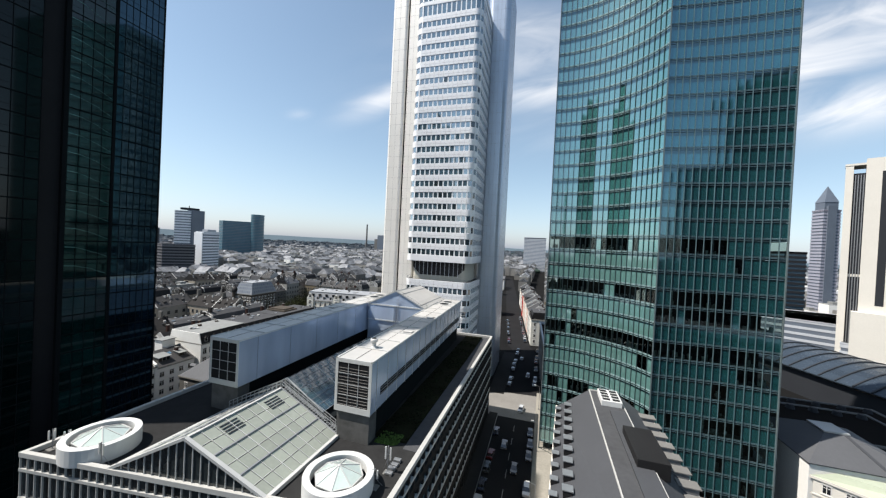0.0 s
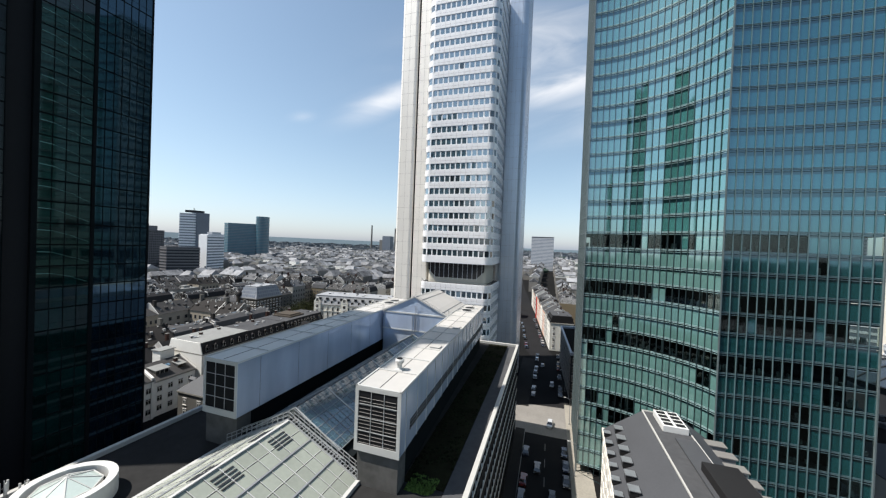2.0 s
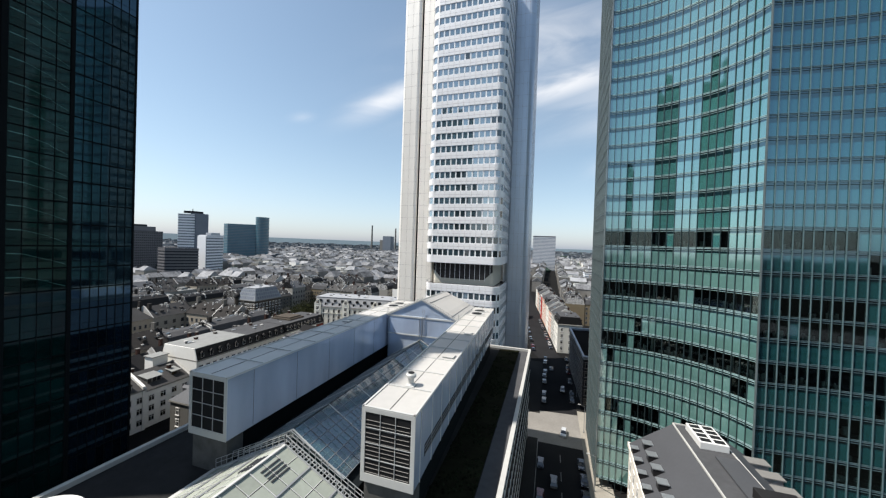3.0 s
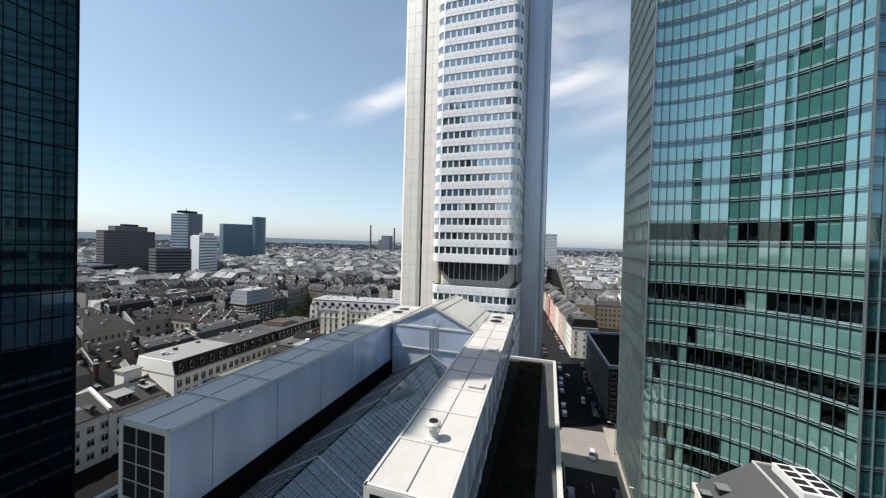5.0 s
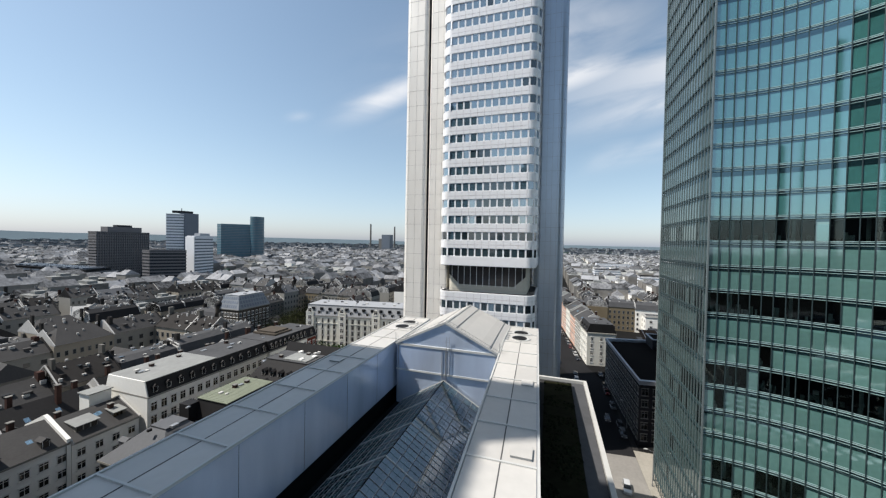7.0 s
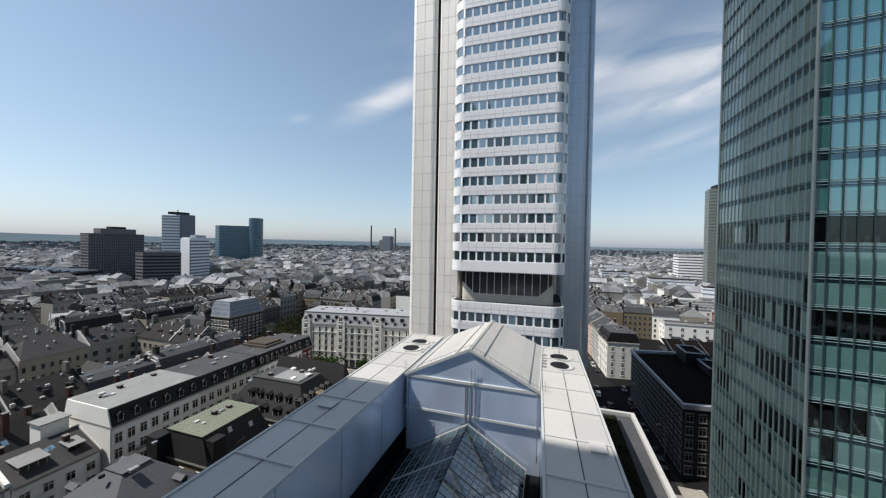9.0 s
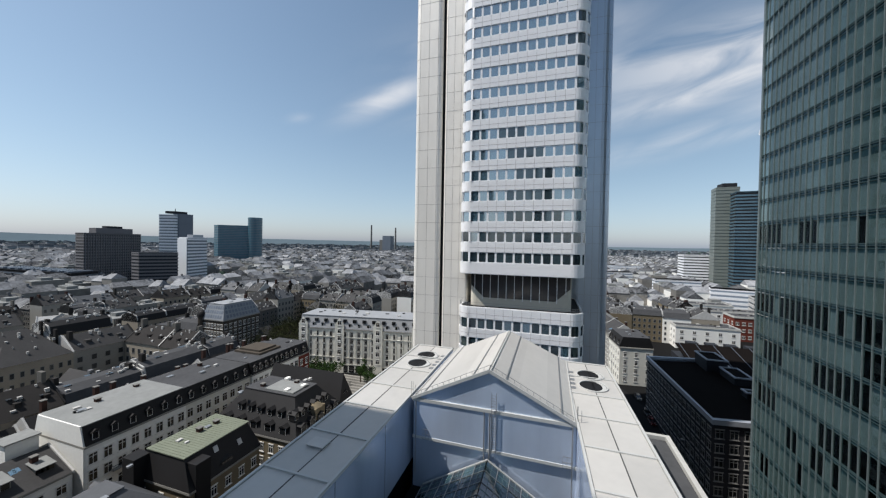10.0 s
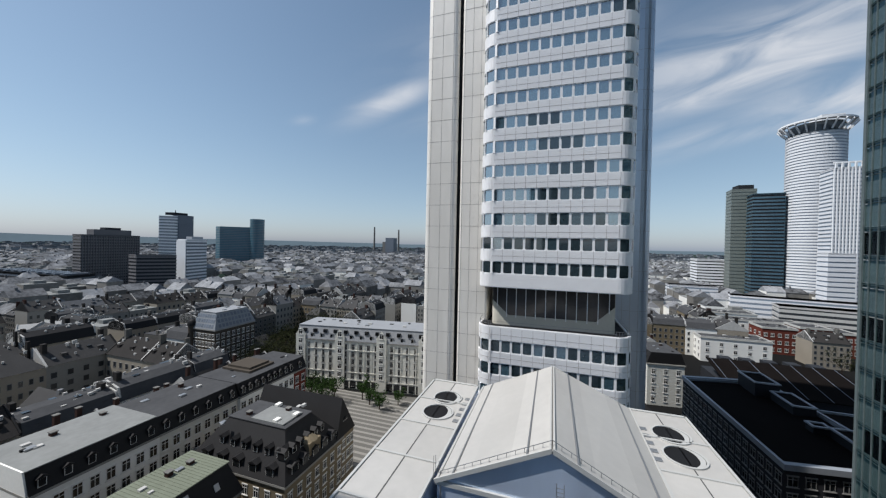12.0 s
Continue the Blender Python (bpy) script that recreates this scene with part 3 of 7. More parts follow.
clad_core(-57.35, -51.0, 130.7, 149, 172, 0.5, "stair_core")
part("core_slot", Build().box(-58.5, -57.0, 131.5, 148, 0, 171), M["black"], tower, "black vertical slot")
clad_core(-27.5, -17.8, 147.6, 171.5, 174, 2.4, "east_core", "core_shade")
clad_core(-56.0, -28.2, 158.5, 172, 164, 2.0, "rear_block")

# ---------------------------------------------------------------- green glass tower
green = thing("glass_tower", (25, 105, 0), "tall green glass office tower with a concave curtain wall", "tower")
GA, GC, GD, GB = Vector((2.7, 100.4)), Vector((25.9, 86.3)), Vector((48.9, 86.3)), Vector((3.1, 126.4))
GH, FLOOR, LINE = 146.0, 3.90, 57.1


def arc_points(p, q, sag, n):
    """n + 1 points on a circle's arc from p to q that bows by sag to the left of the way."""
    if abs(sag) < 1e-3:
        return [p.lerp(q, i / n) for i in range(n + 1)]
    ch = (q - p).length
    r = (ch * ch / 4 + sag * sag) / (2 * abs(sag))
    mid, d = (p + q) / 2, (q - p).normalized()
    nrm = Vector((-d.y, d.x)) * (1 if sag > 0 else -1)
    c = mid + nrm * (abs(sag) - r)
    half = math.asin(ch / 2 / r)
    return [c + nrm * r * math.cos(half * (2 * i / n - 1)) + d * r * math.sin(half * (2 * i / n - 1)) for i in range(n + 1)]


south = arc_points(GA, GC, 3.6, 21)
east = arc_points(GC, GD, 0.6, 16)
west = arc_points(GB, GA, 0.0, 20)
floors = [LINE + FLOOR * k for k in range(-14, 23)]
foot = [tuple(p) for p in south] + [tuple(p) for p in east[1:]] + [(48.9, 126.4)] + [tuple(GB)]


def shrink(ring, d):
    c = Vector((26, 112))
    return [tuple(Vector(p) + (c - Vector(p)).normalized() * d) for p in ring]


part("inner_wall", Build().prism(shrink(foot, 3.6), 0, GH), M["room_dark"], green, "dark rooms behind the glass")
for z in floors:
    part("floor_slab", Build().prism(shrink(foot, 0.35), z - 0.45, z - 0.02), M["room_slab"], green)
random.seed(5)


def open_floor(face, k, i, n):
    """Whether the blind of bay i on floor k is up: whole runs of bays on some storeys."""
    z = floors[k]
    run = noise.noise((i / 3.1 + face * 9.0, k * 3.7, 0.5)) + 0.35 * noise.noise((i * 1.3, k * 1.9, 4.0))
    s = (i + 0.5) / n
    if abs(z - LINE) < 0.1:
        return run > -0.12
    if face == 0:
        if 43 < z < 47:
            return s < 0.52 or s > 0.62 and run > -0.25
        if 30 < z < 37:
            return run > -0.34
        if 14 < z < 20:
            return run > -0.05
    if face == 1:
        if 41 < z < 49:
            return 0.22 < s < 0.62 or run > 0.05
        if 33 < z < 37:
            return run > -0.3
        if z < 33:
            return run > 0.34
    if face == 2:
        if 37 < z < 47 or 22 < z < 30:
            return run > 0.22
        if z > LINE:
            return False
    return z < LINE and run > 0.55


def curtain_wall(name, pts, face, mull, near):
    wall = part(name, Build().prism([tuple(p) for p in (pts[0], pts[-1], (pts[0] + pts[-1]) / 2 + Vector((0.02, 0.02)))], 0, 0.3), M["mullion"], green)
    n = len(pts) - 1
    w = (pts[1] - pts[0]).length
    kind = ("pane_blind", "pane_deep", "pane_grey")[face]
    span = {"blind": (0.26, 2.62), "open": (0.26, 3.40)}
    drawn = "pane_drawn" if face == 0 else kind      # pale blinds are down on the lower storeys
    sheet = {"blind": shared("blind_pane", Build().box(-w / 2 + 0.05, w / 2 - 0.05, -0.02, 0.05, *span["blind"]), M[kind]),
             "drawn": shared("drawn_pane", Build().box(-w / 2 + 0.05, w / 2 - 0.05, -0.02, 0.05, *span["blind"]), M[drawn]),
             "open": shared("open_pane", Build().box(-w / 2 + 0.05, w / 2 - 0.05, 0.0, 0.02, *span["open"]), M["open_glass"])}
    rest = {"blind": Build(), "open": Build(), "drawn": Build()}
    bands, strips, rooms, fill, fill_low = Build(), Build(), Build(), Build(), Build()
    made = 0
    for k, z in enumerate(floors):
        drop = random.choice((0.0, 0.0, 0.25, 0.45)) if z > LINE else 0.35
        for i in range(n):
            p, q = pts[i], pts[i + 1]
            mid, d = (p + q) / 2, (q - p)
            flat_m = Matrix.Translation((mid.x, mid.y, z)) @ Matrix.Rotation(math.atan2(d.y, d.x), 4, "Z")
            m = flat_m @ pose(0, 0, 0, random.uniform(-0.18, 0.18), 0, random.uniform(-0.15, 0.15))
            key = "open" if open_floor(face, k, i, n) else "blind"
            if near[0] < z < near[1] and made < 170:
                piece("pane", sheet["drawn" if key == "blind" and z < LINE else key], wall, m)
                made += 1
            elif key == "blind":
                rest["drawn" if z < LINE else key].box(-w / 2 + 0.05, w / 2 - 0.05, -0.02, 0.05, *span[key], m)
            else:
                rest[key].box(-w / 2 + 0.05, w / 2 - 0.05, 0.0, 0.02, *span[key], m)
            if key == "blind":
                strips.box(-w / 2 + 0.05, w / 2 - 0.05, 0.0, 0.05, 2.64 + drop, 3.40, m)
                if drop:
                    (fill if z > LINE else fill_low).box(-w / 2 + 0.05, w / 2 - 0.05, -0.01, 0.05, 2.62, 2.64 + drop, m)
            else:
                for j in range(random.randrange(4)):
                    u, v = random.uniform(-w * 0.4, w * 0.4), random.uniform(0.8, 2.2)
                    hh = random.choice((0.75, 0.75, 1.1, 1.5))
                    rooms.box(u - random.uniform(0.1, 0.5), u + 0.1, v, v + 0.35, 0.05, hh, flat_m)
                if i % 5 == 2:
                    rooms.box(-0.2, 0.2, 1.2, 1.6, 0, 3.4, flat_m)
            bands.box(-w / 2, w / 2, -0.09, 0.14, -0.06, 0.04, flat_m)
            bands.box(-w / 2, w / 2, -0.07, 0.10, 0.16, 0.24, flat_m)
            bands.box(-w / 2, w / 2, -0.05, 0.10, -0.42, -0.36, flat_m)
            strips.box(-w / 2, w / 2, 0.02, 0.10, -0.36, 0.16, flat_m)
    part("blind_glazing", rest["blind"], M[kind + "_rest"], wall, kind="stuff")
    part("blind_head", fill, M[kind + "_rest"], wall, kind="stuff")
    part("drawn_glazing", rest["drawn"], M[drawn + "_rest"], wall, kind="stuff")
    part("drawn_head", fill_low, M[drawn + "_rest"], wall, kind="stuff")
    part("open_glazing", rest["open"], M["open_glass"], wall, kind="stuff")
    part("strip_glazing", strips, M["pane_strip"], wall, kind="stuff")
    part("room_furniture", rooms, M["room_light"], wall, kind="stuff")
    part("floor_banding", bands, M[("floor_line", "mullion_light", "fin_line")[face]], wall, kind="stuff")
    half = 0.05 if face < 2 else 0.035
    fin = shared("mullion", Build().box(-half, half, -0.20 if face < 2 else -0.13, 0.08, 0, GH), mull)
    for i, p in enumerate(pts):
        q = pts[min(i + 1, n)] - pts[max(i - 1, 0)]
        piece("mullion", fin, wall, Matrix.Translation((p.x, p.y, 0)) @ Matrix.Rotation(math.atan2(q.y, q.x), 4, "Z"))


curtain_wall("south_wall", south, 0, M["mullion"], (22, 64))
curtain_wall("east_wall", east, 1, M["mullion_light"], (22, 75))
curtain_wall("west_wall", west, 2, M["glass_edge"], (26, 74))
for p, wdt in ((GA, 0.18), (GC, 0.14), (GD, 0.20), (GB, 0.20)):
    part("corner_fin", Build().box(p.x - wdt / 2 - 0.1, p.x + wdt / 2 - 0.1, p.y - 0.32, p.y + 0.12, 0, GH), M["glass_edge"], green)
part("roof_cap", Build().prism(shrink(foot, 0.4), GH, GH + 0.6), M["concrete"], green)

# ---------------------------------------------------------------- dark glass tower
dark = thing("dark_tower", (-105, 40, 0), "very tall dark glass office tower with blue and green reflections", "tower")
DX, DH, DN = -87.7, 140.4, 134.0
part("body", Build().box(-128, DX - 0.5, 22.8, 48.6, 0, DH), M["black"], dark)
part("north_body", Build().box(-128, DX - 0.5, 48.6, 57.4, 0, DN), M["black"], dark)
# unseen block, added so that its shadow band crosses the roof bars
part("upper_core", Build().box(-104, DX - 0.4, 35.5, 46.0, DH, 152), M["dark_frame"], dark)


def dark_face(name, y0, y1, material, cols, pitch, frame_m, top=DH):
    b, fr = Build(), Build()
    z = 2.0
    while z < top - pitch:
        for c in range(cols):
            a, e = y0 + (y1 - y0) * c / cols, y0 + (y1 - y0) * (c + 1) / cols
            tilt = 0.012 * math.sin(z * 3.1 + c * 5.3)
            b.box(DX - 0.22, DX - 0.02 + tilt, a + 0.05, e - 0.05, z + 0.12, z + pitch - 0.12)
        fr.box(DX - 0.3, DX + 0.05, y0, y1, z - 0.07, z + 0.07)
        fr.box(DX - 0.3, DX - 0.0, y0, y1, z + 1.15, z + 1.19)
        z += pitch
    w = part(name, b, material, dark, kind="stuff")
    for c in range(cols + 1):
        a = y0 + (y1 - y0) * c / cols
        fr.box(DX - 0.3, DX + 0.06, a - 0.04, a + 0.04, 0, top)
    part("frame_grid", fr, frame_m, w, kind="stuff")


dark_face("blue_face", 48.7, 57.5, M["dark_glass_blue"], 7, 3.7, M["dark_frame"], DN)
dark_face("green_face", 41.2, 48.2, M["dark_glass_green"], 4, 3.7, M["dark_frame"])
dark_face("south_face", 23.0, 37.6, M["dark_glass_black"], 8, 3.7, M["dark_frame"])
# glints on the green face, added as thin pale bars on each storey
rods, z = Build(), 46.4
random.seed(15)
while z < DH - 4:
    rods.bar((DX + 0.02, 41.4, z + 2.5), (DX + 0.02, 43.1, z + 2.42), 0.03, 0.12)
    rods.bar((DX + 0.02, 43.1, z + 2.42), (DX + 0.02, 46.0, z + 1.5 + random.uniform(-0.15, 0.15)), 0.03, 0.05)
    rods.bar((DX + 0.02, 46.0, z + 1.45), (DX + 0.02, 48.0, z + 0.6), 0.03, 0.05)
    z += 3.7
part("blind_rail", rods, M["glint_tone"], dark, "thin pale bars put in as glints on the glass", kind="stuff")
for y, w in ((48.45, 0.5), (40.9, 0.7)):
    part("pillar", Build().box(DX - 0.5, DX + 0.18, y - w / 2, y + w / 2, 0, DH), M["dark_frame"], dark)
part("north_corner", Build().box(DX - 0.5, DX + 0.1, 57.4, 57.7, 0, DN), M["dark_frame"], dark)

# ---------------------------------------------------------------- towers and blocks behind the camera, seen mirrored in the glass
def plain_tower(x0, x1, y0, y1, z1, label, steps=()):
    t = thing("rear_tower", ((x0 + x1) / 2, (y0 + y1) / 2, 0), label, "tower", "rear towers")
    part("shaft", Build().box(x0, x1, y0, y1, 0, z1), M["rear_wall"], t)
    for i, (dx0, dx1, dz) in enumerate(steps):
        part("step", Build().box(x0 + dx0, x1 - dx1, y0 + 1, y1 - 1, z1, z1 + dz), M["rear_wall"], t)
    z, strips = 3.0, Build()
    while z < z1 - 3:
        strips.box(x0 + 0.8, x1 - 0.8, y1 - 0.2, y1 + 0.06, z, z + 1.7)
        z += 3.8
    part("strip_glazing", strips, M["window_far"], t, kind="stuff")


plain_tower(123, 142, -185, -165, 190, "very tall grey office tower behind the camera", ((2, 2, 8), (5, 5, 14)))
plain_tower(146, 153, -180, -166, 135, "slim grey office tower behind the camera")
# the stepped tower is made up, to put a dark silhouette in the green glass
plain_tower(-122, -84, -72, -48, 164, "made-up stepped dark grey tower behind the camera, for its reflection", ((6, 6, 7), (15, 15, 14)))
plain_tower(-46, -34, -112, -100, 118, "slim dark office tower behind the camera", ((3, 3, 6),))
plain_tower(8, 62, -60, -38, 26, "long low office block behind the camera")
plain_tower(70, 120, -40, -14, 22, "low stone office block behind the camera")
plain_tower(-80, -30, -70, -44, 24, "long low stone block behind the camera")


# ---------------------------------------------------------------- office block with the twin roof bars
block = thing("office_block", (-38.2, 70, 0), "metal and glass office block with two long roof bars", "building")
CX, EX, WX, NY = -38.2, -13.9, -62.5, 113.0


def front_y(x):
    return 29.5 + 0.133 * (x - CX)


foot_b = [(WX, front_y(WX)), (EX, front_y(EX)), (EX, NY), (WX, NY)]


def grown(d):
    return [(WX - d, front_y(WX) - d), (EX + d, front_y(EX) - d), (EX + d, NY + d), (WX - d, NY + d)]


part("body", Build().prism(grown(-0.6), 0, 26.1), M["black"], block)
part("terrace", Build().prism(grown(-0.5), 26.1, 26.2), M["felt"], block, "dark roofing felt")
part("parapet", Build().tube(grown(0.12), grown(-0.55), 26.2, 26.85), M["parapet"], block, bevel=0.03)
# front glazing between pale bands
for z0, z1 in ((24.35, 24.75), (20.6, 21.0), (16.8, 17.2), (13, 13.4), (9.2, 9.6), (5.4, 5.8)):
    part("pale_band", Build().tube(grown(0.1), grown(-0.6), z0, z1), M["parapet"], block)
fp, fg = Build(), Build()
ang = math.atan(0.133)
for i in range(41):
    x = WX + (EX - WX) * i / 40
    m = Matrix.Translation((x, front_y(x), 0)) @ Matrix.Rotation(ang, 4, "Z")
    fp.box(-0.05, 0.05, -0.05, 0.4, 0, 26.2, m)
    if i < 40:
        for z in (1.0, 5.8, 9.6, 13.4, 17.2, 21.0, 24.75):
            fg.box(0.06, 1.17, 0.15, 0.3, z, min(z + 3.3, 26.1), m)
part("front_framing", fp, M["parapet"], block, kind="stuff")
part("front_glass", fg, M["front_glass"], block, kind="stuff")
# street side: stone wall with small windows, its shade darkened into the colour
side, sg = Build(), Build()
for z in (1.0, 4.8, 8.6, 12.4, 16.2, 20.0, 23.2):
    side.box(EX - 0.5, EX + 0.02, front_y(EX), NY, z - 1.2, z)
    ys = [front_y(EX) + 1.0 + 1.95 * i for i in range(41)]
    for y in ys:
        side.box(EX - 0.5, EX + 0.02, y - 0.28, y + 0.28, z, z + 2.6)
        sg.box(EX - 0.35, EX - 0.25, y + 0.3, y + 1.65, z + 0.05, z + 2.55)
side.box(EX - 0.5, EX + 0.02, front_y(EX), NY, 25.7, 26.2)
part("street_wall", side, M["base_shaded"], block, kind="stuff")
part("street_glazing", sg, M["window_rest"], block, kind="stuff")
# planted strip and gravel path
part("sedum_roof", Build().box(-22.4, -17.0, 47.5, 111.5, 26.2, 26.36), M["sedum"], block, "patchy green sedum planting")
part("path", Build().box(-16.9, -14.5, 46, 112.3, 26.2, 26.27), M["tar"], block, "grey gravel path")
lush = Build()
random.seed(12)
for i in range(420):
    x, y = random.uniform(-21.6, -18.0), random.uniform(46.2, 49.2)
    if (x + 21.6) * 0.5 + 46.2 > y + 1.2:
        continue
    r, h = random.uniform(0.10, 0.28), random.uniform(0.06, 0.2)
    lush.cyl((x, y), r, 26.2, 26.30 + h, 5, r * 0.3)
part("fresh_cover", lush, M["leaf_fresh"], block, "fresh green sedum patch", kind="stuff")
tufts = Build()
random.seed(11)
for i in range(1500):
    x, y = random.uniform(-22.3, -17.1), random.uniform(47.6, 111.4)
    if noise.noise((x * 0.35, y * 0.25, 0)) < -0.12:
        continue
    r, h = random.uniform(0.12, 0.35), random.uniform(0.08, 0.28)
    tufts.cyl((x, y), r, 26.34, 26.36 + h, 5, r * 0.2)
part("tuft_cover", tufts, M["sedum_tuft"], block, kind="stuff")

# the two roof bars
TOP, LOW = 38.6, 30.7


def lean(ob, k):
    """Skew a part and its pieces westward along the block by k metres a metre, about the hall's front."""
    for o in [ob, *ob.children]:
        for v in o.data.vertices:
            v.co.x += k * (v.co.y + 70 - 88)


def roof_bar(name, x0, x1):
    """A long metal bar with a sheeted roof and a gridded end."""
    bar = part(name, Build().box(x0, x1, 44.7, 107.0, LOW, TOP - 0.12), M["bar_metal"], block, bevel=0.06)
    part("plinth", Build().box(x0 + 0.25, x1 - 0.25, 45.0, 47.4, 26.2, LOW), M["plinth"], bar, "grey concrete plinth")
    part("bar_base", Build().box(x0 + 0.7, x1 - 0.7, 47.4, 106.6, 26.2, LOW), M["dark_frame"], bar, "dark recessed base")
    part("roof_joint", Build().box((x0 + x1) / 2 - 0.05, (x0 + x1) / 2 + 0.05, 44.9, 106.8, TOP - 0.05, TOP + 0.05), M["joint"], bar)
    b = Build()
    for xa in (x0 - 0.05, x1 - 0.17):
        b.box(xa, xa + 0.22, 44.6, 107.1, TOP - 0.12, TOP + 0.14)
    b.box(x0, x1, 44.6, 44.85, TOP - 0.12, TOP + 0.14)
    b.box(x0, x1, 106.85, 107.1, TOP - 0.12, TOP + 0.14)
    part("roof_edge", b, M["white_metal"], bar, "pale metal roof edge")
    n = 11
    for i in range(n):
        ya, yb = 44.9 + 61.9 * i / n, 44.9 + 61.9 * (i + 1) / n
        for xa, xb in ((x0 + 0.2, (x0 + x1) / 2), ((x0 + x1) / 2, x1 - 0.2)):
            part("roof_panel", Build().box(xa + 0.03, xb - 0.03, ya + 0.05, yb - 0.05, TOP - 0.1, TOP + 0.02 + 0.008 * ((i * 7) % 3)), M["roof_sheet"], bar)
        part("roof_seam", Build().box(x0 + 0.2, x1 - 0.2, yb - 0.09, yb + 0.09, TOP - 0.05, TOP + 0.16), M["white_metal"], bar)
    # face with the window grid
    yf = 44.7
    part("end_frame", Build()
         .box(x0 - 0.05, x0 + 0.4, yf - 0.12, yf, LOW, TOP).box(x1 - 0.4, x1 + 0.05, yf - 0.12, yf, LOW, TOP)
         .box(x0 + 0.4, x1 - 0.4, yf - 0.12, yf, LOW, LOW + 0.9).box(x0 + 0.4, x1 - 0.4, yf - 0.12, yf, TOP - 0.45, TOP), M["white_metal"], bar, "white metal frame")
    # a black sheet stands for the shade inside the gridded end
    part("end_glass", Build().box(x0 + 0.4, x1 - 0.4, yf - 0.03, yf - 0.004, LOW + 0.9, TOP - 0.45), M["black"], bar, "black sheet for the shade in the opening")
    for i in range(1, 3):
        x = x0 + 0.4 + (x1 - x0 - 0.8) * i / 3
        part("end_mullion", Build().box(x - 0.035, x + 0.035, yf - 0.12, yf - 0.04, LOW + 0.9, TOP - 0.45), M["steel_pale"], bar)
    for i in range(1, 4):
        z = LOW + 0.9 + (TOP - LOW - 1.35) * i / 4
        part("end_transom", Build().box(x0 + 0.4, x1 - 0.4, yf - 0.13, yf - 0.04, z - 0.03, z + 0.03), M["steel_pale"], bar)
    return bar


bar_w = roof_bar("west_bar", -53.7, -47.4)
bar_e = roof_bar("east_bar", -29.3, -23.25)
for i in range(13):
    z = LOW + 1.05 + i * 0.46
    part("louvre", Build().slab([(-28.85, 44.61, z), (-23.8, 44.61, z), (-23.8, 44.66, z + 0.035), (-28.85, 44.66, z + 0.035)], 0.015), M["concrete"], bar_e)
# the east bar's street side: panels and a long dark slot
# the slot's dark inside is a black strip on the wall
part("slot_glass", Build().box(-23.27, -23.21, 48, 105, 32.6, 33.9), M["black"], bar_e, "black strip for the shade in a long ventilation slot")
for i in range(3):
    part("slot_rail", Build().box(-23.21, -23.13, 48, 105, 32.75 + 0.45 * i, 32.83 + 0.45 * i), M["steel"], bar_e)
for i in range(16):
    y = 46.5 + i * 4.0
    part("panel_rib", Build().box(-23.25, -23.17, y - 0.04, y + 0.04, LOW, TOP - 0.2), M["white_metal"], bar_e)
for y in (48.7, 57.0, 65.3, 73.6, 81.9):
    part("panel_rib", Build().box(-47.42, -47.385, y - 0.02, y + 0.02, LOW, TOP - 0.2), M["joint"], bar_w)
lean(bar_e, -0.033)
lean(bar_w, -0.010)
# low access lids on the bars
for x, y, w, d in ((-23.9, 63.4, 1.7, 1.5), (-24.3, 78.0, 1.3, 1.6), (-51.2, 76.8, 1.6, 1.2)):
    h = thing("access_lid", (x, y, TOP + 0.03), "low pale sheet-metal access lid on the roof bar", "hatch", "access lids")
    part("kerb", Build().box(x - w / 2, x + w / 2, y - d / 2, y + d / 2, TOP + 0.02, TOP + 0.2), M["steel_pale"], h)
    part("lid", Build().box(x - w / 2 - 0.06, x + w / 2 + 0.06, y - d / 2 - 0.06, y + d / 2 + 0.06, TOP + 0.2, TOP + 0.26), M["roof_sheet"], h, bevel=0.02)
# fan on the east bar
FX, FY = -25.2, 51.4
fan = thing("roof_fan", (FX, FY, TOP + 0.03), "small white mushroom roof fan on the bright roof bar", "fan")
part("base", Build().box(FX - 0.6, FX + 0.6, FY - 0.6, FY + 0.6, TOP + 0.02, TOP + 0.16), M["white_metal"], fan, bevel=0.03)
part("stem", Build().cyl((FX, FY), 0.50, TOP + 0.16, TOP + 0.35, 20, 0.36).cyl((FX, FY), 0.36, TOP + 0.35, TOP + 0.95, 20), M["white_metal"], fan)
part("collar", Build().cyl((FX, FY), 0.40, TOP + 0.95, TOP + 1.15, 24, 0.64).cyl((FX, FY), 0.64, TOP + 1.15, TOP + 1.45, 24).cyl((FX, FY), 0.64, TOP + 1.45, TOP + 1.6, 24, 0.50), M["white_metal"], fan, smooth=False)
# black disc on top in place of the fan's dark inside
part("cap", Build().cyl((FX, FY), 0.40, TOP + 1.6, TOP + 1.66, 20), M["black"], fan, "black disc for the shade in the open top")

# round roof openings with hatches, on both bars
for x in (-50.4, -26.7):
    s = 1 if x > CX else -1
    for y in (102.2, 98.4):
        v = thing("roof_vent", (x, y, TOP), "large round roof vent opening with a dark shaft", "vent", "round roof vents")
        n = 28
        ring = lambda r, x=x, y=y, n=n: [(x + r * math.cos(2 * math.pi * i / n), y + r * math.sin(2 * math.pi * i / n)) for i in range(n)]
        part("rim", Build().tube(ring(1.78), ring(1.6), TOP, TOP + 0.16), M["white_metal"], v, smooth=False)
        # no real depth: a thin black disc gives the shaft's shade
        part("shaft", Build().cyl((x, y), 1.6, TOP + 0.03, TOP + 0.05, n), M["black"], v, "black disc for the shade in the shaft")
        # flat pale crescent painted in for sunlight on the shaft's inner wall
        arc = [radians(-75 + 15 * i) for i in range(11)]
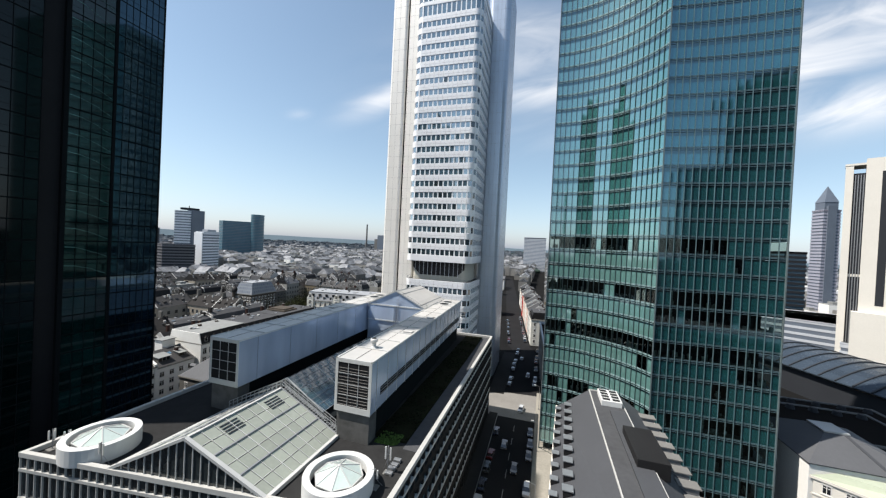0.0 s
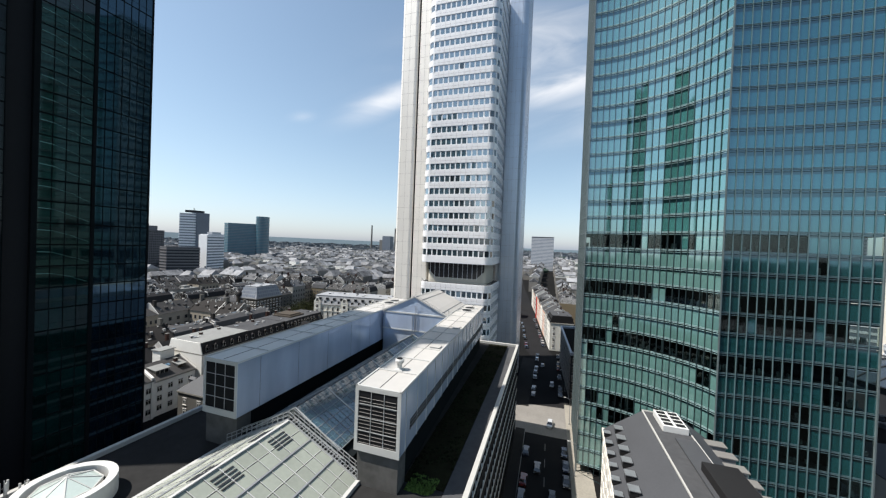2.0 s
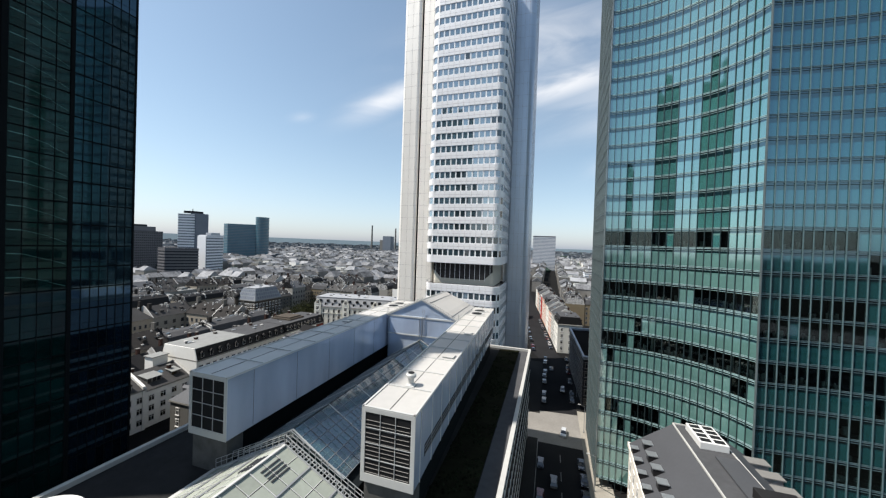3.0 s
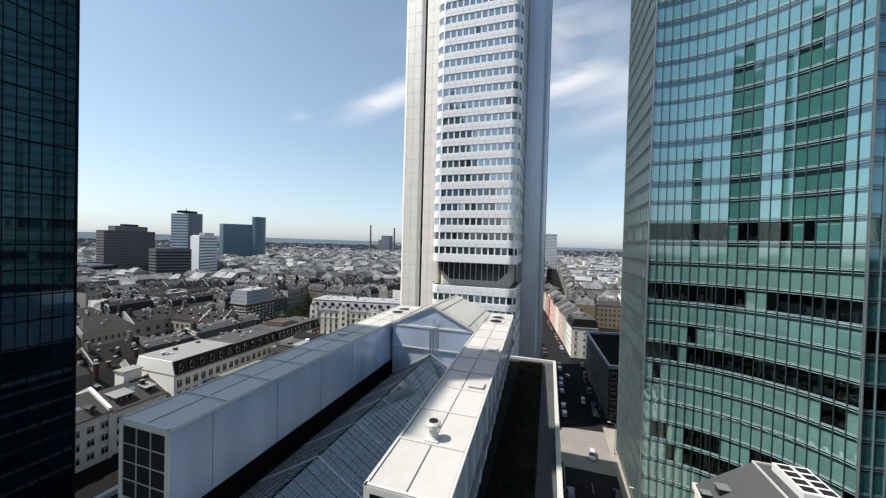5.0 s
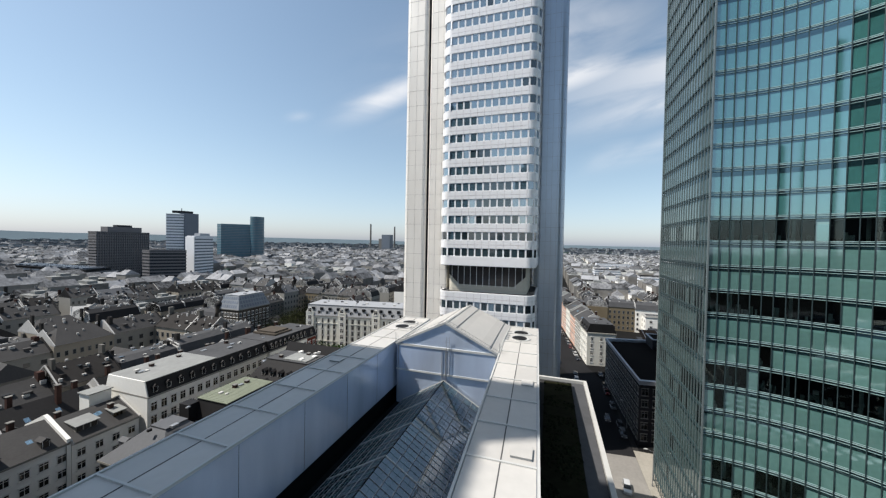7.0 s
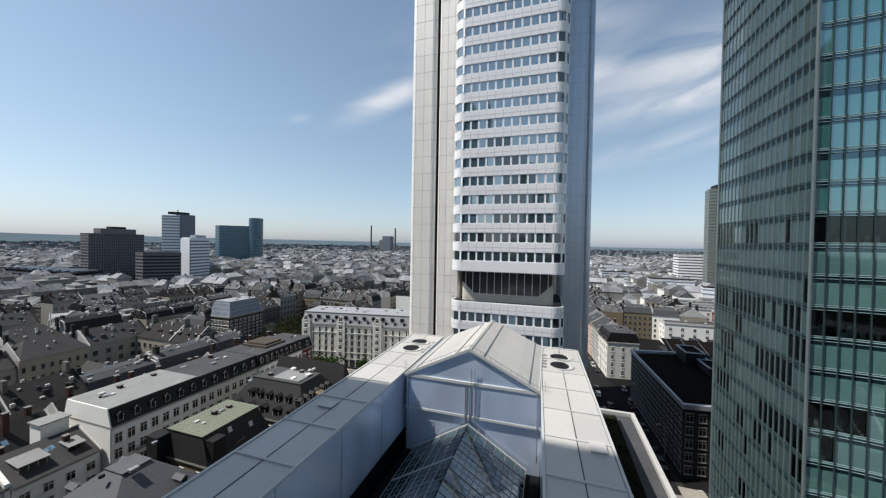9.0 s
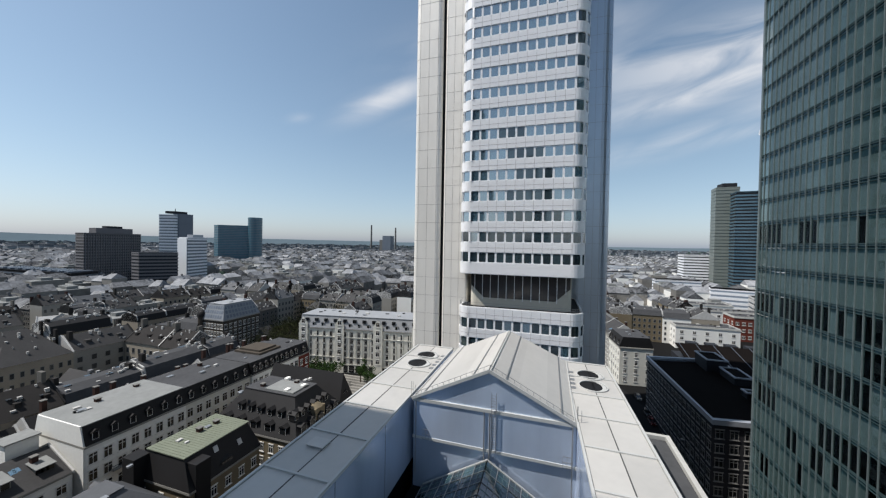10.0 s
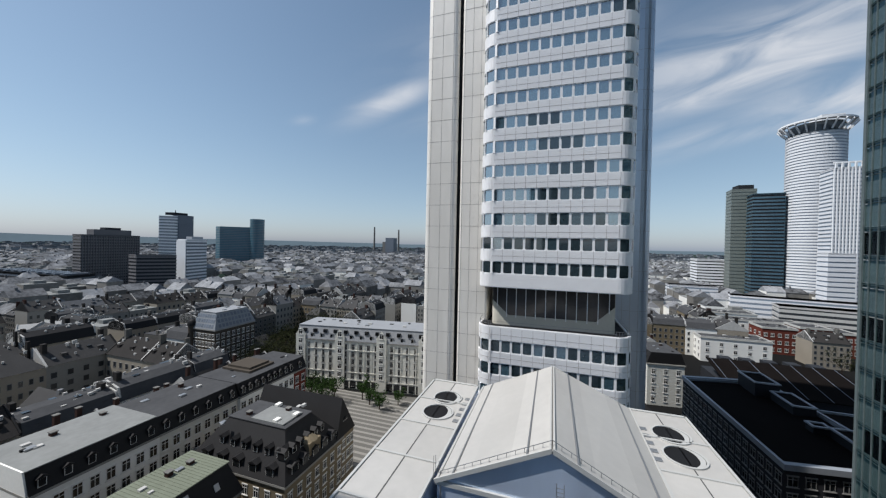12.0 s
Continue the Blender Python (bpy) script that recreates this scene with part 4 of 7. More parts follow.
        part("sleeve", Build().slab([(x + 1.55 * math.cos(a), y + 1.55 * math.sin(a), TOP + 0.07) for a in arc]
                                    + [(x + 1.0 * math.cos(a) + 0.1, y + 1.45 * math.sin(a), TOP + 0.07) for a in arc[-2:0:-1]], 0.03), M["white_metal"], v, "pale crescent for the sunlit inside of the shaft")
    for i in range(5):
        h = thing("roof_hatch", (x - s * 2.45, 97.2 + i * 1.35, TOP), "small dark square roof hatch", "hatch", "roof hatches")
        part("lid", Build().box(x - s * 2.45 - 0.35, x - s * 2.45 + 0.35, 96.9 + i * 1.35, 97.5 + i * 1.35, TOP + 0.02, TOP + 0.10), M["steel"], h)

# gabled hall between the bars
hall = part("gable_hall", Build().box(-47.0, -29.3, 88.4, 106.8, 26.2, 38.5), M["bar_metal"], block)
RZ = 42.75
gab = Build()
gab.add([(-47.0, 88.2, 38.5), (-29.3, 88.2, 38.5), (CX, 88.2, RZ - 0.1), (-47.0, 106.9, 38.5), (-29.3, 106.9, 38.5), (CX, 106.9, RZ - 0.35)],
        [(0, 1, 2), (5, 4, 3), (0, 2, 5, 3), (1, 4, 5, 2), (0, 3, 4, 1)])
part("gable", gab, M["bar_metal"], hall)
for s in (-1, 1):
    for i in range(3):
        u0, u1 = i / 3, (i + 1) / 3
        e = 8.85
        pts = [(CX + s * e * (1 - u0), 88.0, 38.5 + (RZ - 38.5) * u0), (CX + s * e * (1 - u1), 88.0, 38.5 + (RZ - 38.5) * u1),
               (CX + s * e * (1 - u1), 107.0, 38.5 + (RZ - 0.3 - 38.5) * u1), (CX + s * e * (1 - u0), 107.0, 38.5 + (RZ - 0.3 - 38.5) * u0)]
        if s > 0:
            pts = pts[::-1]
        if s < 0:
            pts = [pts[0], pts[3], pts[2], pts[1]][::-1]
        part("roof_sheet", Build().slab(pts, 0.12), M["roof_sheet"], hall)
    for u in (0.02, 0.16, 0.80, 0.985):
        a = (CX + s * 8.85 * (1 - u), 88.0, 38.66 + (RZ - 38.5) * u)
        c = (CX + s * 8.85 * (1 - u), 107.0, 38.62 + (RZ - 0.3 - 38.5) * u)
        part("roof_seam", Build().bar(a, c, 0.13, 0.2), M["white_metal"] if u in (0.02, 0.985) else M["steel"], hall)
    part("verge", Build().bar((CX + s * 8.9, 87.95, 38.55), (CX, 87.95, RZ + 0.08), 0.12, 0.34), M["white_metal"], hall)
    rl = Build()
    for i in range(14):
        u = i / 13
        p = (CX + s * 8.6 * (1 - u), 88.5, 38.7 + (RZ - 38.5) * u)
        rl.bar(p, (p[0], p[1], p[2] + 0.35), 0.04)
    rl.bar((CX + s * 8.6, 88.5, 39.05), (CX, 88.5, RZ + 0.55), 0.04)
    part("verge_rail", rl, M["steel"], hall)
part("truss", Build().box(-47.0, -29.3, 88.0, 88.2, 38.25, 38.6), M["white_metal"], hall, "white horizontal beam")
part("lower_truss", Build().box(-47.0, -29.3, 88.05, 88.38, 33.95, 34.25), M["white_metal"], hall, "white horizontal beam")
part("gable_wall", Build().box(-46.9, -29.4, 88.12, 88.4, 34.25, 38.25), M["bar_metal"], hall)
for x in (-46.6, -29.7, CX - 0.45, CX + 0.15):
    part("downpipe", Build().cyl((x, 88.0), 0.07, 30, 38.3, 8), M["steel"], hall)
lad = Build()
for x in (CX + 0.35, CX + 0.85):
    lad.bar((x, 87.85, 34.0), (x, 87.85, 40.6), 0.06)
for i in range(22):
    lad.bar((CX + 0.35, 87.85, 34.2 + 0.29 * i), (CX + 0.85, 87.85, 34.2 + 0.29 * i), 0.04)
part("ladder", lad, M["steel"], hall, "steel access ladder")
for x in (-45.2, -30.2):
    cage = Build()
    for z in (34.3, 34.85, 35.4):
        cage.box(x - 0.4, x + 0.4, 87.5, 87.55, z, z + 0.05)
    for xx in (x - 0.4, x, x + 0.4):
        cage.bar((xx, 87.52, 34.25), (xx, 87.52, 35.4), 0.04)
    part("guard", cage, M["steel"], hall)
# masts at the hall's corners
for x in (-47.2, -29.1):
    a = thing("antenna", (x, 88.6, TOP), "cluster of thin steel lightning rods on the roof edge", "antenna", "roof rods")
    for i in range(5):
        part("rod", Build().cyl((x + 0.25 * math.cos(i * 2.1), 88.6 + 0.3 * math.sin(i * 2.1)), 0.025, TOP, TOP + 1.2 + 0.25 * (i % 3), 6), M["steel"], a)

# glass court roof between the bars
court = thing("court_roof", (CX, 66, 28.2), "dark glazed ridge roof over the court, with steel glazing bars", "glass roof")
part("gutter", Build().box(-47.0, -29.3, 45.5, 88.3, 26.2, 28.2), M["dark_frame"], court)
CZ, CE, CW = 33.2, 28.9, 7.3
ncol, nrow = 24, 6
for s in (-1, 1):
    for i in range(ncol):
        ya, yb = 46.2 + 41.6 * i / ncol, 46.2 + 41.6 * (i + 1) / ncol
        for j in range(nrow):
            u0, u1 = j / nrow, (j + 1) / nrow
            P = lambda u, y: (CX + s * CW * (1 - u), y, CE + (CZ - CE) * u)
            q = [P(u0 + 0.004, ya + 0.03), P(u0 + 0.004, yb - 0.03), P(u1 - 0.004, yb - 0.03), P(u1 - 0.004, ya + 0.03)]
            if s < 0:
                q = q[::-1]
            part("pane", Build().slab(q, 0.04), M["atrium_glass"], court)
    for i in range(ncol + 1):
        y = 46.2 + 41.6 * i / ncol
        thick = 0.12 if i % 4 == 0 else 0.05
        part("rafter", Build().bar((CX + s * CW, y, CE + 0.1), (CX, y, CZ + 0.1), thick, thick), M["white_metal"] if i % 4 == 0 else M["steel"], court)
    for j in range(nrow + 1):
        u = j / nrow
        part("purlin", Build().bar((CX + s * CW * (1 - u), 46.2, CE + (CZ - CE) * u + 0.07), (CX + s * CW * (1 - u), 87.8, CE + (CZ - CE) * u + 0.07), 0.07), M["steel"], court)
    fine = Build()
    for i in range(ncol):
        y = 46.2 + 41.6 * (i + 0.5) / ncol
        fine.bar((CX + s * CW, y, CE + 0.07), (CX, y, CZ + 0.07), 0.035)
    for j in range(nrow):
        u = (j + 0.5) / nrow
        fine.bar((CX + s * CW * (1 - u), 46.2, CE + (CZ - CE) * u + 0.06), (CX + s * CW * (1 - u), 87.8, CE + (CZ - CE) * u + 0.06), 0.03)
    part("glazing_grid", fine, M["mullion_light"], court, kind="stuff")
    for yy in (46.2, 87.8):
        part("end_glass", Build().add([(CX + s * CW, yy, CE), (CX, yy, CE), (CX, yy, CZ), (CX + s * CW, yy + 0.05, CE), (CX, yy + 0.05, CE), (CX, yy + 0.05, CZ)],
                                      [(0, 1, 2), (3, 5, 4), (0, 2, 5, 3), (0, 3, 4, 1), (1, 4, 5, 2)]), M["atrium_glass"], court)

# glass hall at the front, with pale blinds under the panes
front = thing("front_glasshouse", (CX, 38, 26.2), "gabled glass hall with pale green blinds and white bars", "glass roof")
FZ, FE, FW = 31.9, 26.6, 10.7
fy = lambda x: front_y(x) + 0.3
YB = 45.0
for s in (-1, 1):
    ncol, nrow = 9, 6
    for i in range(ncol):
        for j in range(nrow):
            u0, u1 = j / nrow, (j + 1) / nrow

            def P(u, v):
                x = CX + s * FW * (1 - u)
                ya = fy(x)
                return (x, ya + (YB - ya) * v, FE + (FZ - FE) * u)
            v0, v1 = i / ncol, (i + 1) / ncol
            q = [P(u0 + 0.006, v0 + 0.004), P(u0 + 0.006, v1 - 0.004), P(u1 - 0.006, v1 - 0.004), P(u1 - 0.006, v0 + 0.004)]
            if s < 0:
                q = q[::-1]
            part("pane", Build().slab(q, 0.05), M["blind_cloth"], front)
    for i in range(ncol + 1):
        big = i % 3 == 0
        part("rafter", Build().bar(tuple(Vector(P(0, i / ncol)) + Vector((0, 0, 0.1))), tuple(Vector(P(1, i / ncol)) + Vector((0, 0, 0.1))), 0.10 if big else 0.06), M["white_metal"], front)
    for j in range(nrow + 1):
        part("purlin", Build().bar(tuple(Vector(P(j / nrow, 0)) + Vector((0, 0, 0.08))), tuple(Vector(P(j / nrow, 1)) + Vector((0, 0, 0.08))), 0.22 if j in (2, 4) else 0.06), M["steel" if j in (2, 4) else "white_metal"], front)
    part("gutter", Build().box(CX + s * FW - 0.35, CX + s * FW + 0.35, fy(CX + s * FW), YB + 1.0, 26.2, 26.72), M["white_metal"], front, "white eaves gutter")
    # open blind gaps near the ridge, their dark put on as strips
    for v0 in (0.24, 0.72):
        for k in range(4):
            u = 0.80 + 0.042 * k
            part("vent_flap", Build().bar(tuple(Vector(P(u, v0)) + Vector((0, 0, 0.10))), tuple(Vector(P(u, v0 + 0.17)) + Vector((0, 0, 0.10))), 0.22, 0.06), M["far_dark"], front)
    # catwalk across the slope with rails
    cw = Build()
    for off, zz in ((0.0, 0.25), (0.9, 0.25)):
        a, c = Vector(P(0, 1)), Vector(P(1, 1))
        cw.bar(a + Vector((0, off, zz)), c + Vector((0, off, zz)), 0.1)
        for h in (0.6, 1.1):
            cw.bar(a + Vector((0, off, zz + h)), c + Vector((0, off, zz + h)), 0.06)
        for t in range(13):
            p = a.lerp(c, t / 12) + Vector((0, off, zz))
            cw.bar(p, p + Vector((0, 0, 1.1)), 0.06)
    for t in range(26):
        p = a.lerp(c, t / 25) + Vector((0, 0, 0.27))
        cw.bar(p, p + Vector((0, 0.9, 0)), 0.14, 0.05)
    part("catwalk", cw, M["steel_pale"], front, "galvanised steel catwalk with handrails")
gw = Build()
gw.add([(CX - FW, fy(CX - FW), FE), (CX + FW, fy(CX + FW), FE), (CX, fy(CX), FZ), (CX - FW, fy(CX - FW) + 0.1, FE), (CX + FW, fy(CX + FW) + 0.1, FE), (CX, fy(CX) + 0.1, FZ)],
       [(0, 1, 2), (3, 5, 4), (0, 2, 5, 3), (0, 3, 4, 1), (1, 4, 5, 2)])
part("gable_glass", gw, M["front_glass"], front, "dark gable glazing")
for i in range(-9, 10):
    x = CX + i * 1.12
    zt = FZ - (FZ - FE) * abs(x - CX) / FW
    part("gable_mullion", Build().box(x - 0.05, x + 0.05, fy(x) - 0.12, fy(x) + 0.02, FE - 1.8, zt), M["white_metal"], front)
for s in (-1, 1):
    part("gable_verge", Build().bar((CX + s * FW, fy(CX + s * FW) - 0.05, FE + 0.1), (CX, fy(CX) - 0.05, FZ + 0.15), 0.5, 0.35), M["white_metal"], front)
part("ridge", Build().bar((CX, fy(CX), FZ + 0.15), (CX, YB, FZ + 0.15), 0.3, 0.15), M["white_metal"], front)

# round skylights with glass pyramids
for x, y in ((-55.4, 31.0), (-20.9, 35.8)):
    k = thing("round_skylight", (x, y, 26.2), "round white drum with an eight-sided glass pyramid on the terrace", "skylight", "round skylights")
    n = 40
    ring = lambda r, n=n: [(x + r * math.cos(2 * math.pi * i / n), y + r * math.sin(2 * math.pi * i / n)) for i in range(n)]
    part("drum", Build().tube(ring(4.2), ring(3.35), 26.2, 28.4), M["white_drum"], k, "white rendered drum", bevel=0.05)
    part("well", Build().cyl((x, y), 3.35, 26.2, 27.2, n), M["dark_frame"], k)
    oc = [(x + 2.9 * math.cos(math.pi / 4 * i + 0.3), y + 2.9 * math.sin(math.pi / 4 * i + 0.3)) for i in range(8)]
    part("upstand", Build().tube(oc, [(x + (p[0] - x) * 0.95, y + (p[1] - y) * 0.95) for p in oc], 27.2, 28.0), M["white_metal"], k)
    for i in range(8):
        p, q = oc[i], oc[(i + 1) % 8]
        part("glass_pane", Build().slab([(*p, 28.0), (*q, 28.0), (x, y, 29.2)], 0.03), M["skylight"], k)
        part("glazing_bar", Build().bar((*p, 28.05), (x, y, 29.25), 0.10), M["white_metal"], k)
        part("eave_bar", Build().bar((*p, 28.05), (*q, 28.05), 0.12), M["white_metal"], k)

# masts and cabinets on the terrace
def mast(x, y, h, n):
    a = thing("antenna", (x, y, 26.2), "small mobile phone mast with panel aerials on the terrace", "antenna")
    part("pole", Build().cyl((x, y), 0.06, 26.2, 26.2 + h, 8), M["steel"], a)
    part("foot", Build().box(x - 0.5, x + 0.5, y - 0.5, y + 0.5, 26.2, 26.32), M["concrete"], a)
    for i in range(n):
        an = 2 * math.pi * i / n
        px, py = x + 0.35 * math.cos(an), y + 0.35 * math.sin(an)
        part("panel", Build().box(px - 0.10, px + 0.10, py - 0.07, py + 0.07, 26.2 + h * 0.5, 26.2 + h * 0.95), M["white_metal"], a)
        part("bracket", Build().bar((x, y, 26.2 + h * 0.7), (px, py, 26.2 + h * 0.7), 0.04), M["steel"], a)
    for s in (-1, 1):
        part("stay", Build().bar((x, y, 26.2 + h * 0.55), (x + s * 0.8, y + 0.6, 26.25), 0.04), M["steel"], a)


mast(-61.0, 28.6, 2.8, 3)
mast(-51.0, 28.6, 3.2, 2)
mast(-60.2, 29.8, 2.2, 3)
mast(-16.7, 40.6, 3.6, 2)
mast(-17.0, 37.6, 2.4, 2)
for i in range(4):
    e = thing("roof_duct", (-16.3, 40.4 + i * 0.9, 26.2), "low grey equipment box on the terrace", "equipment", "terrace boxes")
    part("case", Build().box(-16.9, -15.9, 40.1 + i * 0.9, 40.7 + i * 0.9, 26.2, 26.55 + 0.1 * (i % 2)), M["steel"], e, bevel=0.03)


# ---------------------------------------------------------------- houses
def frame_mesh(w, h):
    """A white window frame with a post and a rail, standing proud of the wall at y = 0 (outside is -y)."""
    t = 0.09
    xs = [-w / 2, -w / 2 + t, -t / 2, t / 2, w / 2 - t, w / 2]
    zs = [-0.06, t, h * 0.68, h * 0.68 + t, h - t, h]
    b = lattice(xs, zs, lambda i, j: i in (0, 2, 4) or j in (0, 2, 4), -0.07, 0.02)
    b.box(-w / 2 - 0.18, w / 2 + 0.18, -0.16, 0.02, -0.20, -0.06)
    return b.box(-w / 2 - 0.14, w / 2 + 0.14, -0.11, 0.02, h, h + 0.2)


def lattice(xs, zs, solid, y0, y1):
    """One connected plate with openings, on a grid of cuts."""
    b = Build()
    nx, nz = len(xs), len(zs)
    b.v = [(x, y, z) for y in (y0, y1) for z in zs for x in xs]
    at = lambda s, i, j: s * nx * nz + j * nx + i
    on = lambda i, j: 0 <= i < nx - 1 and 0 <= j < nz - 1 and solid(i, j)
    for j in range(nz - 1):
        for i in range(nx - 1):
            if not on(i, j):
                continue
            b.f.append((at(0, i, j), at(0, i + 1, j), at(0, i + 1, j + 1), at(0, i, j + 1)))
            for di, dj, p, q in ((0, -1, (i, j), (i + 1, j)), (1, 0, (i + 1, j), (i + 1, j + 1)), (0, 1, (i + 1, j + 1), (i, j + 1)), (-1, 0, (i, j + 1), (i, j))):
                if not on(i + di, j + dj):
                    b.f.append((at(0, *q), at(0, *p), at(1, *p), at(1, *q)))
    return b


FRAME = {}


def window_set(w, h, paint):
    key = (round(w, 2), round(h, 2), paint)
    if key not in FRAME:
        FRAME[key] = (shared("window", frame_mesh(w, h), M[paint]),
                      shared("pane", Build().box(-w / 2 + 0.06, w / 2 - 0.06, -0.03, 0.02, 0.06, h - 0.06), M["window_house"]))
    return FRAME[key]


def put_window(parent, x, y, z, yaw, w, h, paint="frame_white"):
    fr, pn = window_set(w, h, paint)
    m = pose(x, y, z, 0, 0, yaw)
    f = piece("window", fr, parent, m)
    f2 = new("pane", pn)
    f2.parent = f
    BASE[f] = BASE.get(parent, Vector((0, 0, 0)))


DORMER = {}


def put_dormer(parent, x, y, z, yaw, material, w=1.3, h=1.6, round_top=False):
    key = (material.name, w, h)
    if key not in DORMER:
        b = Build().box(-w / 2, w / 2, 0, 1.6, 0, h)
        b.add([(-w / 2 - 0.15, -0.2, h), (w / 2 + 0.15, -0.2, h), (0, -0.2, h + 0.55), (-w / 2 - 0.15, 2.2, h), (w / 2 + 0.15, 2.2, h), (0, 2.2, h + 0.55)],
              [(0, 1, 2), (5, 4, 3), (0, 2, 5, 3), (1, 4, 5, 2), (0, 3, 4, 1)])
        DORMER[key] = (shared("dormer", b, material), shared("pane", Build().box(-w / 2 + 0.2, w / 2 - 0.2, -0.04, 0.0, 0.2, h - 0.1), M["window_house"]),
                       shared("dormer_frame", Build().box(-w / 2 + 0.12, w / 2 - 0.12, -0.025, 0.0, 0.12, h - 0.04), M["frame_white"]))
    d, p, f = DORMER[key]
    ob = piece("dormer", d, parent, pose(x, y, z, 0, 0, yaw))
    for nm, me in (("pane", p), ("frame", f)):
        q = new(nm, me)
        q.parent = ob


def roof_mansard(b, w, d, z0, z1, inset_d=1.1, inset_w=0.0, over=0.25):
    lo = [(-w / 2 - (over if inset_w else 0), -d / 2 - over), (w / 2 + (over if inset_w else 0), -d / 2 - over), (w / 2 + (over if inset_w else 0), d / 2 + over), (-w / 2 - (over if inset_w else 0), d / 2 + over)]
    hi = [(-w / 2 + inset_w, -d / 2 + inset_d), (w / 2 - inset_w, -d / 2 + inset_d), (w / 2 - inset_w, d / 2 - inset_d), (-w / 2 + inset_w, d / 2 - inset_d)]
    b.prism(lo, z0, z1, hi)
    return hi


def roof_gable(b, w, d, z0, z1, over=0.35, hip=0.0):
    """Ridge along x."""
    y = d / 2 + over
    x = w / 2
    r = x - hip
    b.add([(-x, -y, z0), (x, -y, z0), (x, y, z0), (-x, y, z0), (-r, 0, z1), (r, 0, z1)],
          [(0, 1, 5, 4), (2, 3, 4, 5), (1, 2, 5), (3, 0, 4), (3, 2, 1, 0)])


def near_house(name, x, y, yaw, w, d, h, rows, cols, wall, roof, kind, rise, label, win=(1.2, 1.9), sides=(1, 1, 1, 1), side_cols=3, dormers=0, top=None,
               chimneys=(), category="house", first=1.6, group="", band=False, inset_w=0.0, inset=1.2, paint="frame_white"):
    """A house in full: walls with single windows, roof, dormers, chimneys. Local x runs along the front, the front looks to -y."""
    ob = thing(name, (0, 0, 0), label, category, group)
    ob.matrix_world = pose(x, y, 0, 0, 0, yaw)
    part("wall", Build().box(-w / 2, w / 2, -d / 2, d / 2, 0, h), M[wall], ob)
    b = Build()
    if kind == "mansard":
        roof_mansard(b, w, d, h, h + rise, inset, inset_w)
        part("roof", b, M[roof], ob)
        e = inset_w - 0.25 if inset_w else 0
        part("flat_roof", Build().box(-w / 2 + e, w / 2 - e, -d / 2 + inset - 0.25, d / 2 - inset + 0.25, h + rise, h + rise + 0.18), M[top or "tar"], ob)
    elif kind == "gable":
        roof_gable(b, w, d, h, h + rise)
        part("roof", b, M[roof], ob)
    elif kind == "hip":
        roof_gable(b, w, d, h, h + rise, hip=min(d / 2, w / 2 - 0.3))
        part("roof", b, M[roof], ob)
    else:
        part("roof", b.box(-w / 2 + 0.3, w / 2 - 0.3, -d / 2 + 0.3, d / 2 - 0.3, h, h + 0.12), M[roof], ob)
        part("parapet", Build().tube([(-w / 2 - 0.1, -d / 2 - 0.1), (w / 2 + 0.1, -d / 2 - 0.1), (w / 2 + 0.1, d / 2 + 0.1), (-w / 2 - 0.1, d / 2 + 0.1)],
                                     [(-w / 2 + 0.35, -d / 2 + 0.35), (w / 2 - 0.35, -d / 2 + 0.35), (w / 2 - 0.35, d / 2 - 0.35), (-w / 2 + 0.35, d / 2 - 0.35)], h - 0.1, h + rise), M[top or "parapet"], ob)
    part("cornice", Build().tube([(-w / 2 - 0.28, -d / 2 - 0.28), (w / 2 + 0.28, -d / 2 - 0.28), (w / 2 + 0.28, d / 2 + 0.28), (-w / 2 - 0.28, d / 2 + 0.28)],
                                 [(-w / 2, -d / 2), (w / 2, -d / 2), (w / 2, d / 2), (-w / 2, d / 2)], h - 0.45, h - 0.05), M["plaster"] if kind != "flat" else M[top or "parapet"], ob)
    step = (h - first - 0.6) / rows
    for r in range(rows):
        z = first + r * step
        for s, (n, L) in enumerate(((cols, w), (side_cols, d), (cols, w), (side_cols, d))):
            if not sides[s]:
                continue
            for c in range(n):
                u = -L / 2 + L * (c + 0.5) / n
                px, py, ya = ((u, -d / 2, 0), (w / 2, u, 90), (-u, d / 2, 180), (-w / 2, -u, 270))[s]
                put_window(ob, px, py, z, ya, *win, paint)
        if band and r:
            part("string_course", Build().box(-w / 2 - 0.12, w / 2 + 0.12, -d / 2 - 0.14, -d / 2, z - 0.65, z - 0.42), M[wall], ob)
    for c in range(dormers):
        u = -w / 2 + w * (c + 0.5) / dormers
        for s in (-1, 1):
            put_dormer(ob, u, s * (d / 2 + (0.0 if kind == "mansard" else -0.8)), h + (0.55 if kind == "mansard" else 0.3), 0 if s < 0 else 180, M[roof])
    for cx, cy, ch in chimneys:
        zt = h + rise
        k = part("chimney", Build().box(cx - 0.45, cx + 0.45, cy - 0.45, cy + 0.45, h, zt + ch), M["brick_stack"], ob, "brick chimney")
        part("chimney_cap", Build().box(cx - 0.55, cx + 0.55, cy - 0.55, cy + 0.55, zt + ch, zt + ch + 0.15), M["concrete"], k)
    random.seed(int(abs(x * 7 + y * 3)))
    if kind in ("mansard", "flat"):
        for i in range(max(2, int(w / 4))):
            u, v, s = random.uniform(-w * 0.42, w * 0.42), random.uniform(-d * 0.25, d * 0.25), random.uniform(0.35, 0.8)
            zt = h + (rise if kind == "mansard" else 0.12) + 0.1
            k = part("roof_light", Build().box(u - s, u + s, v - s * 0.7, v + s * 0.7, zt, zt + random.uniform(0.25, 0.6)), M[random.choice(("steel", "slate", "party"))], ob, "low roof box", bevel=0.04)
    elif kind in ("gable", "hip"):
        for i in range(max(2, int(w / 4))):
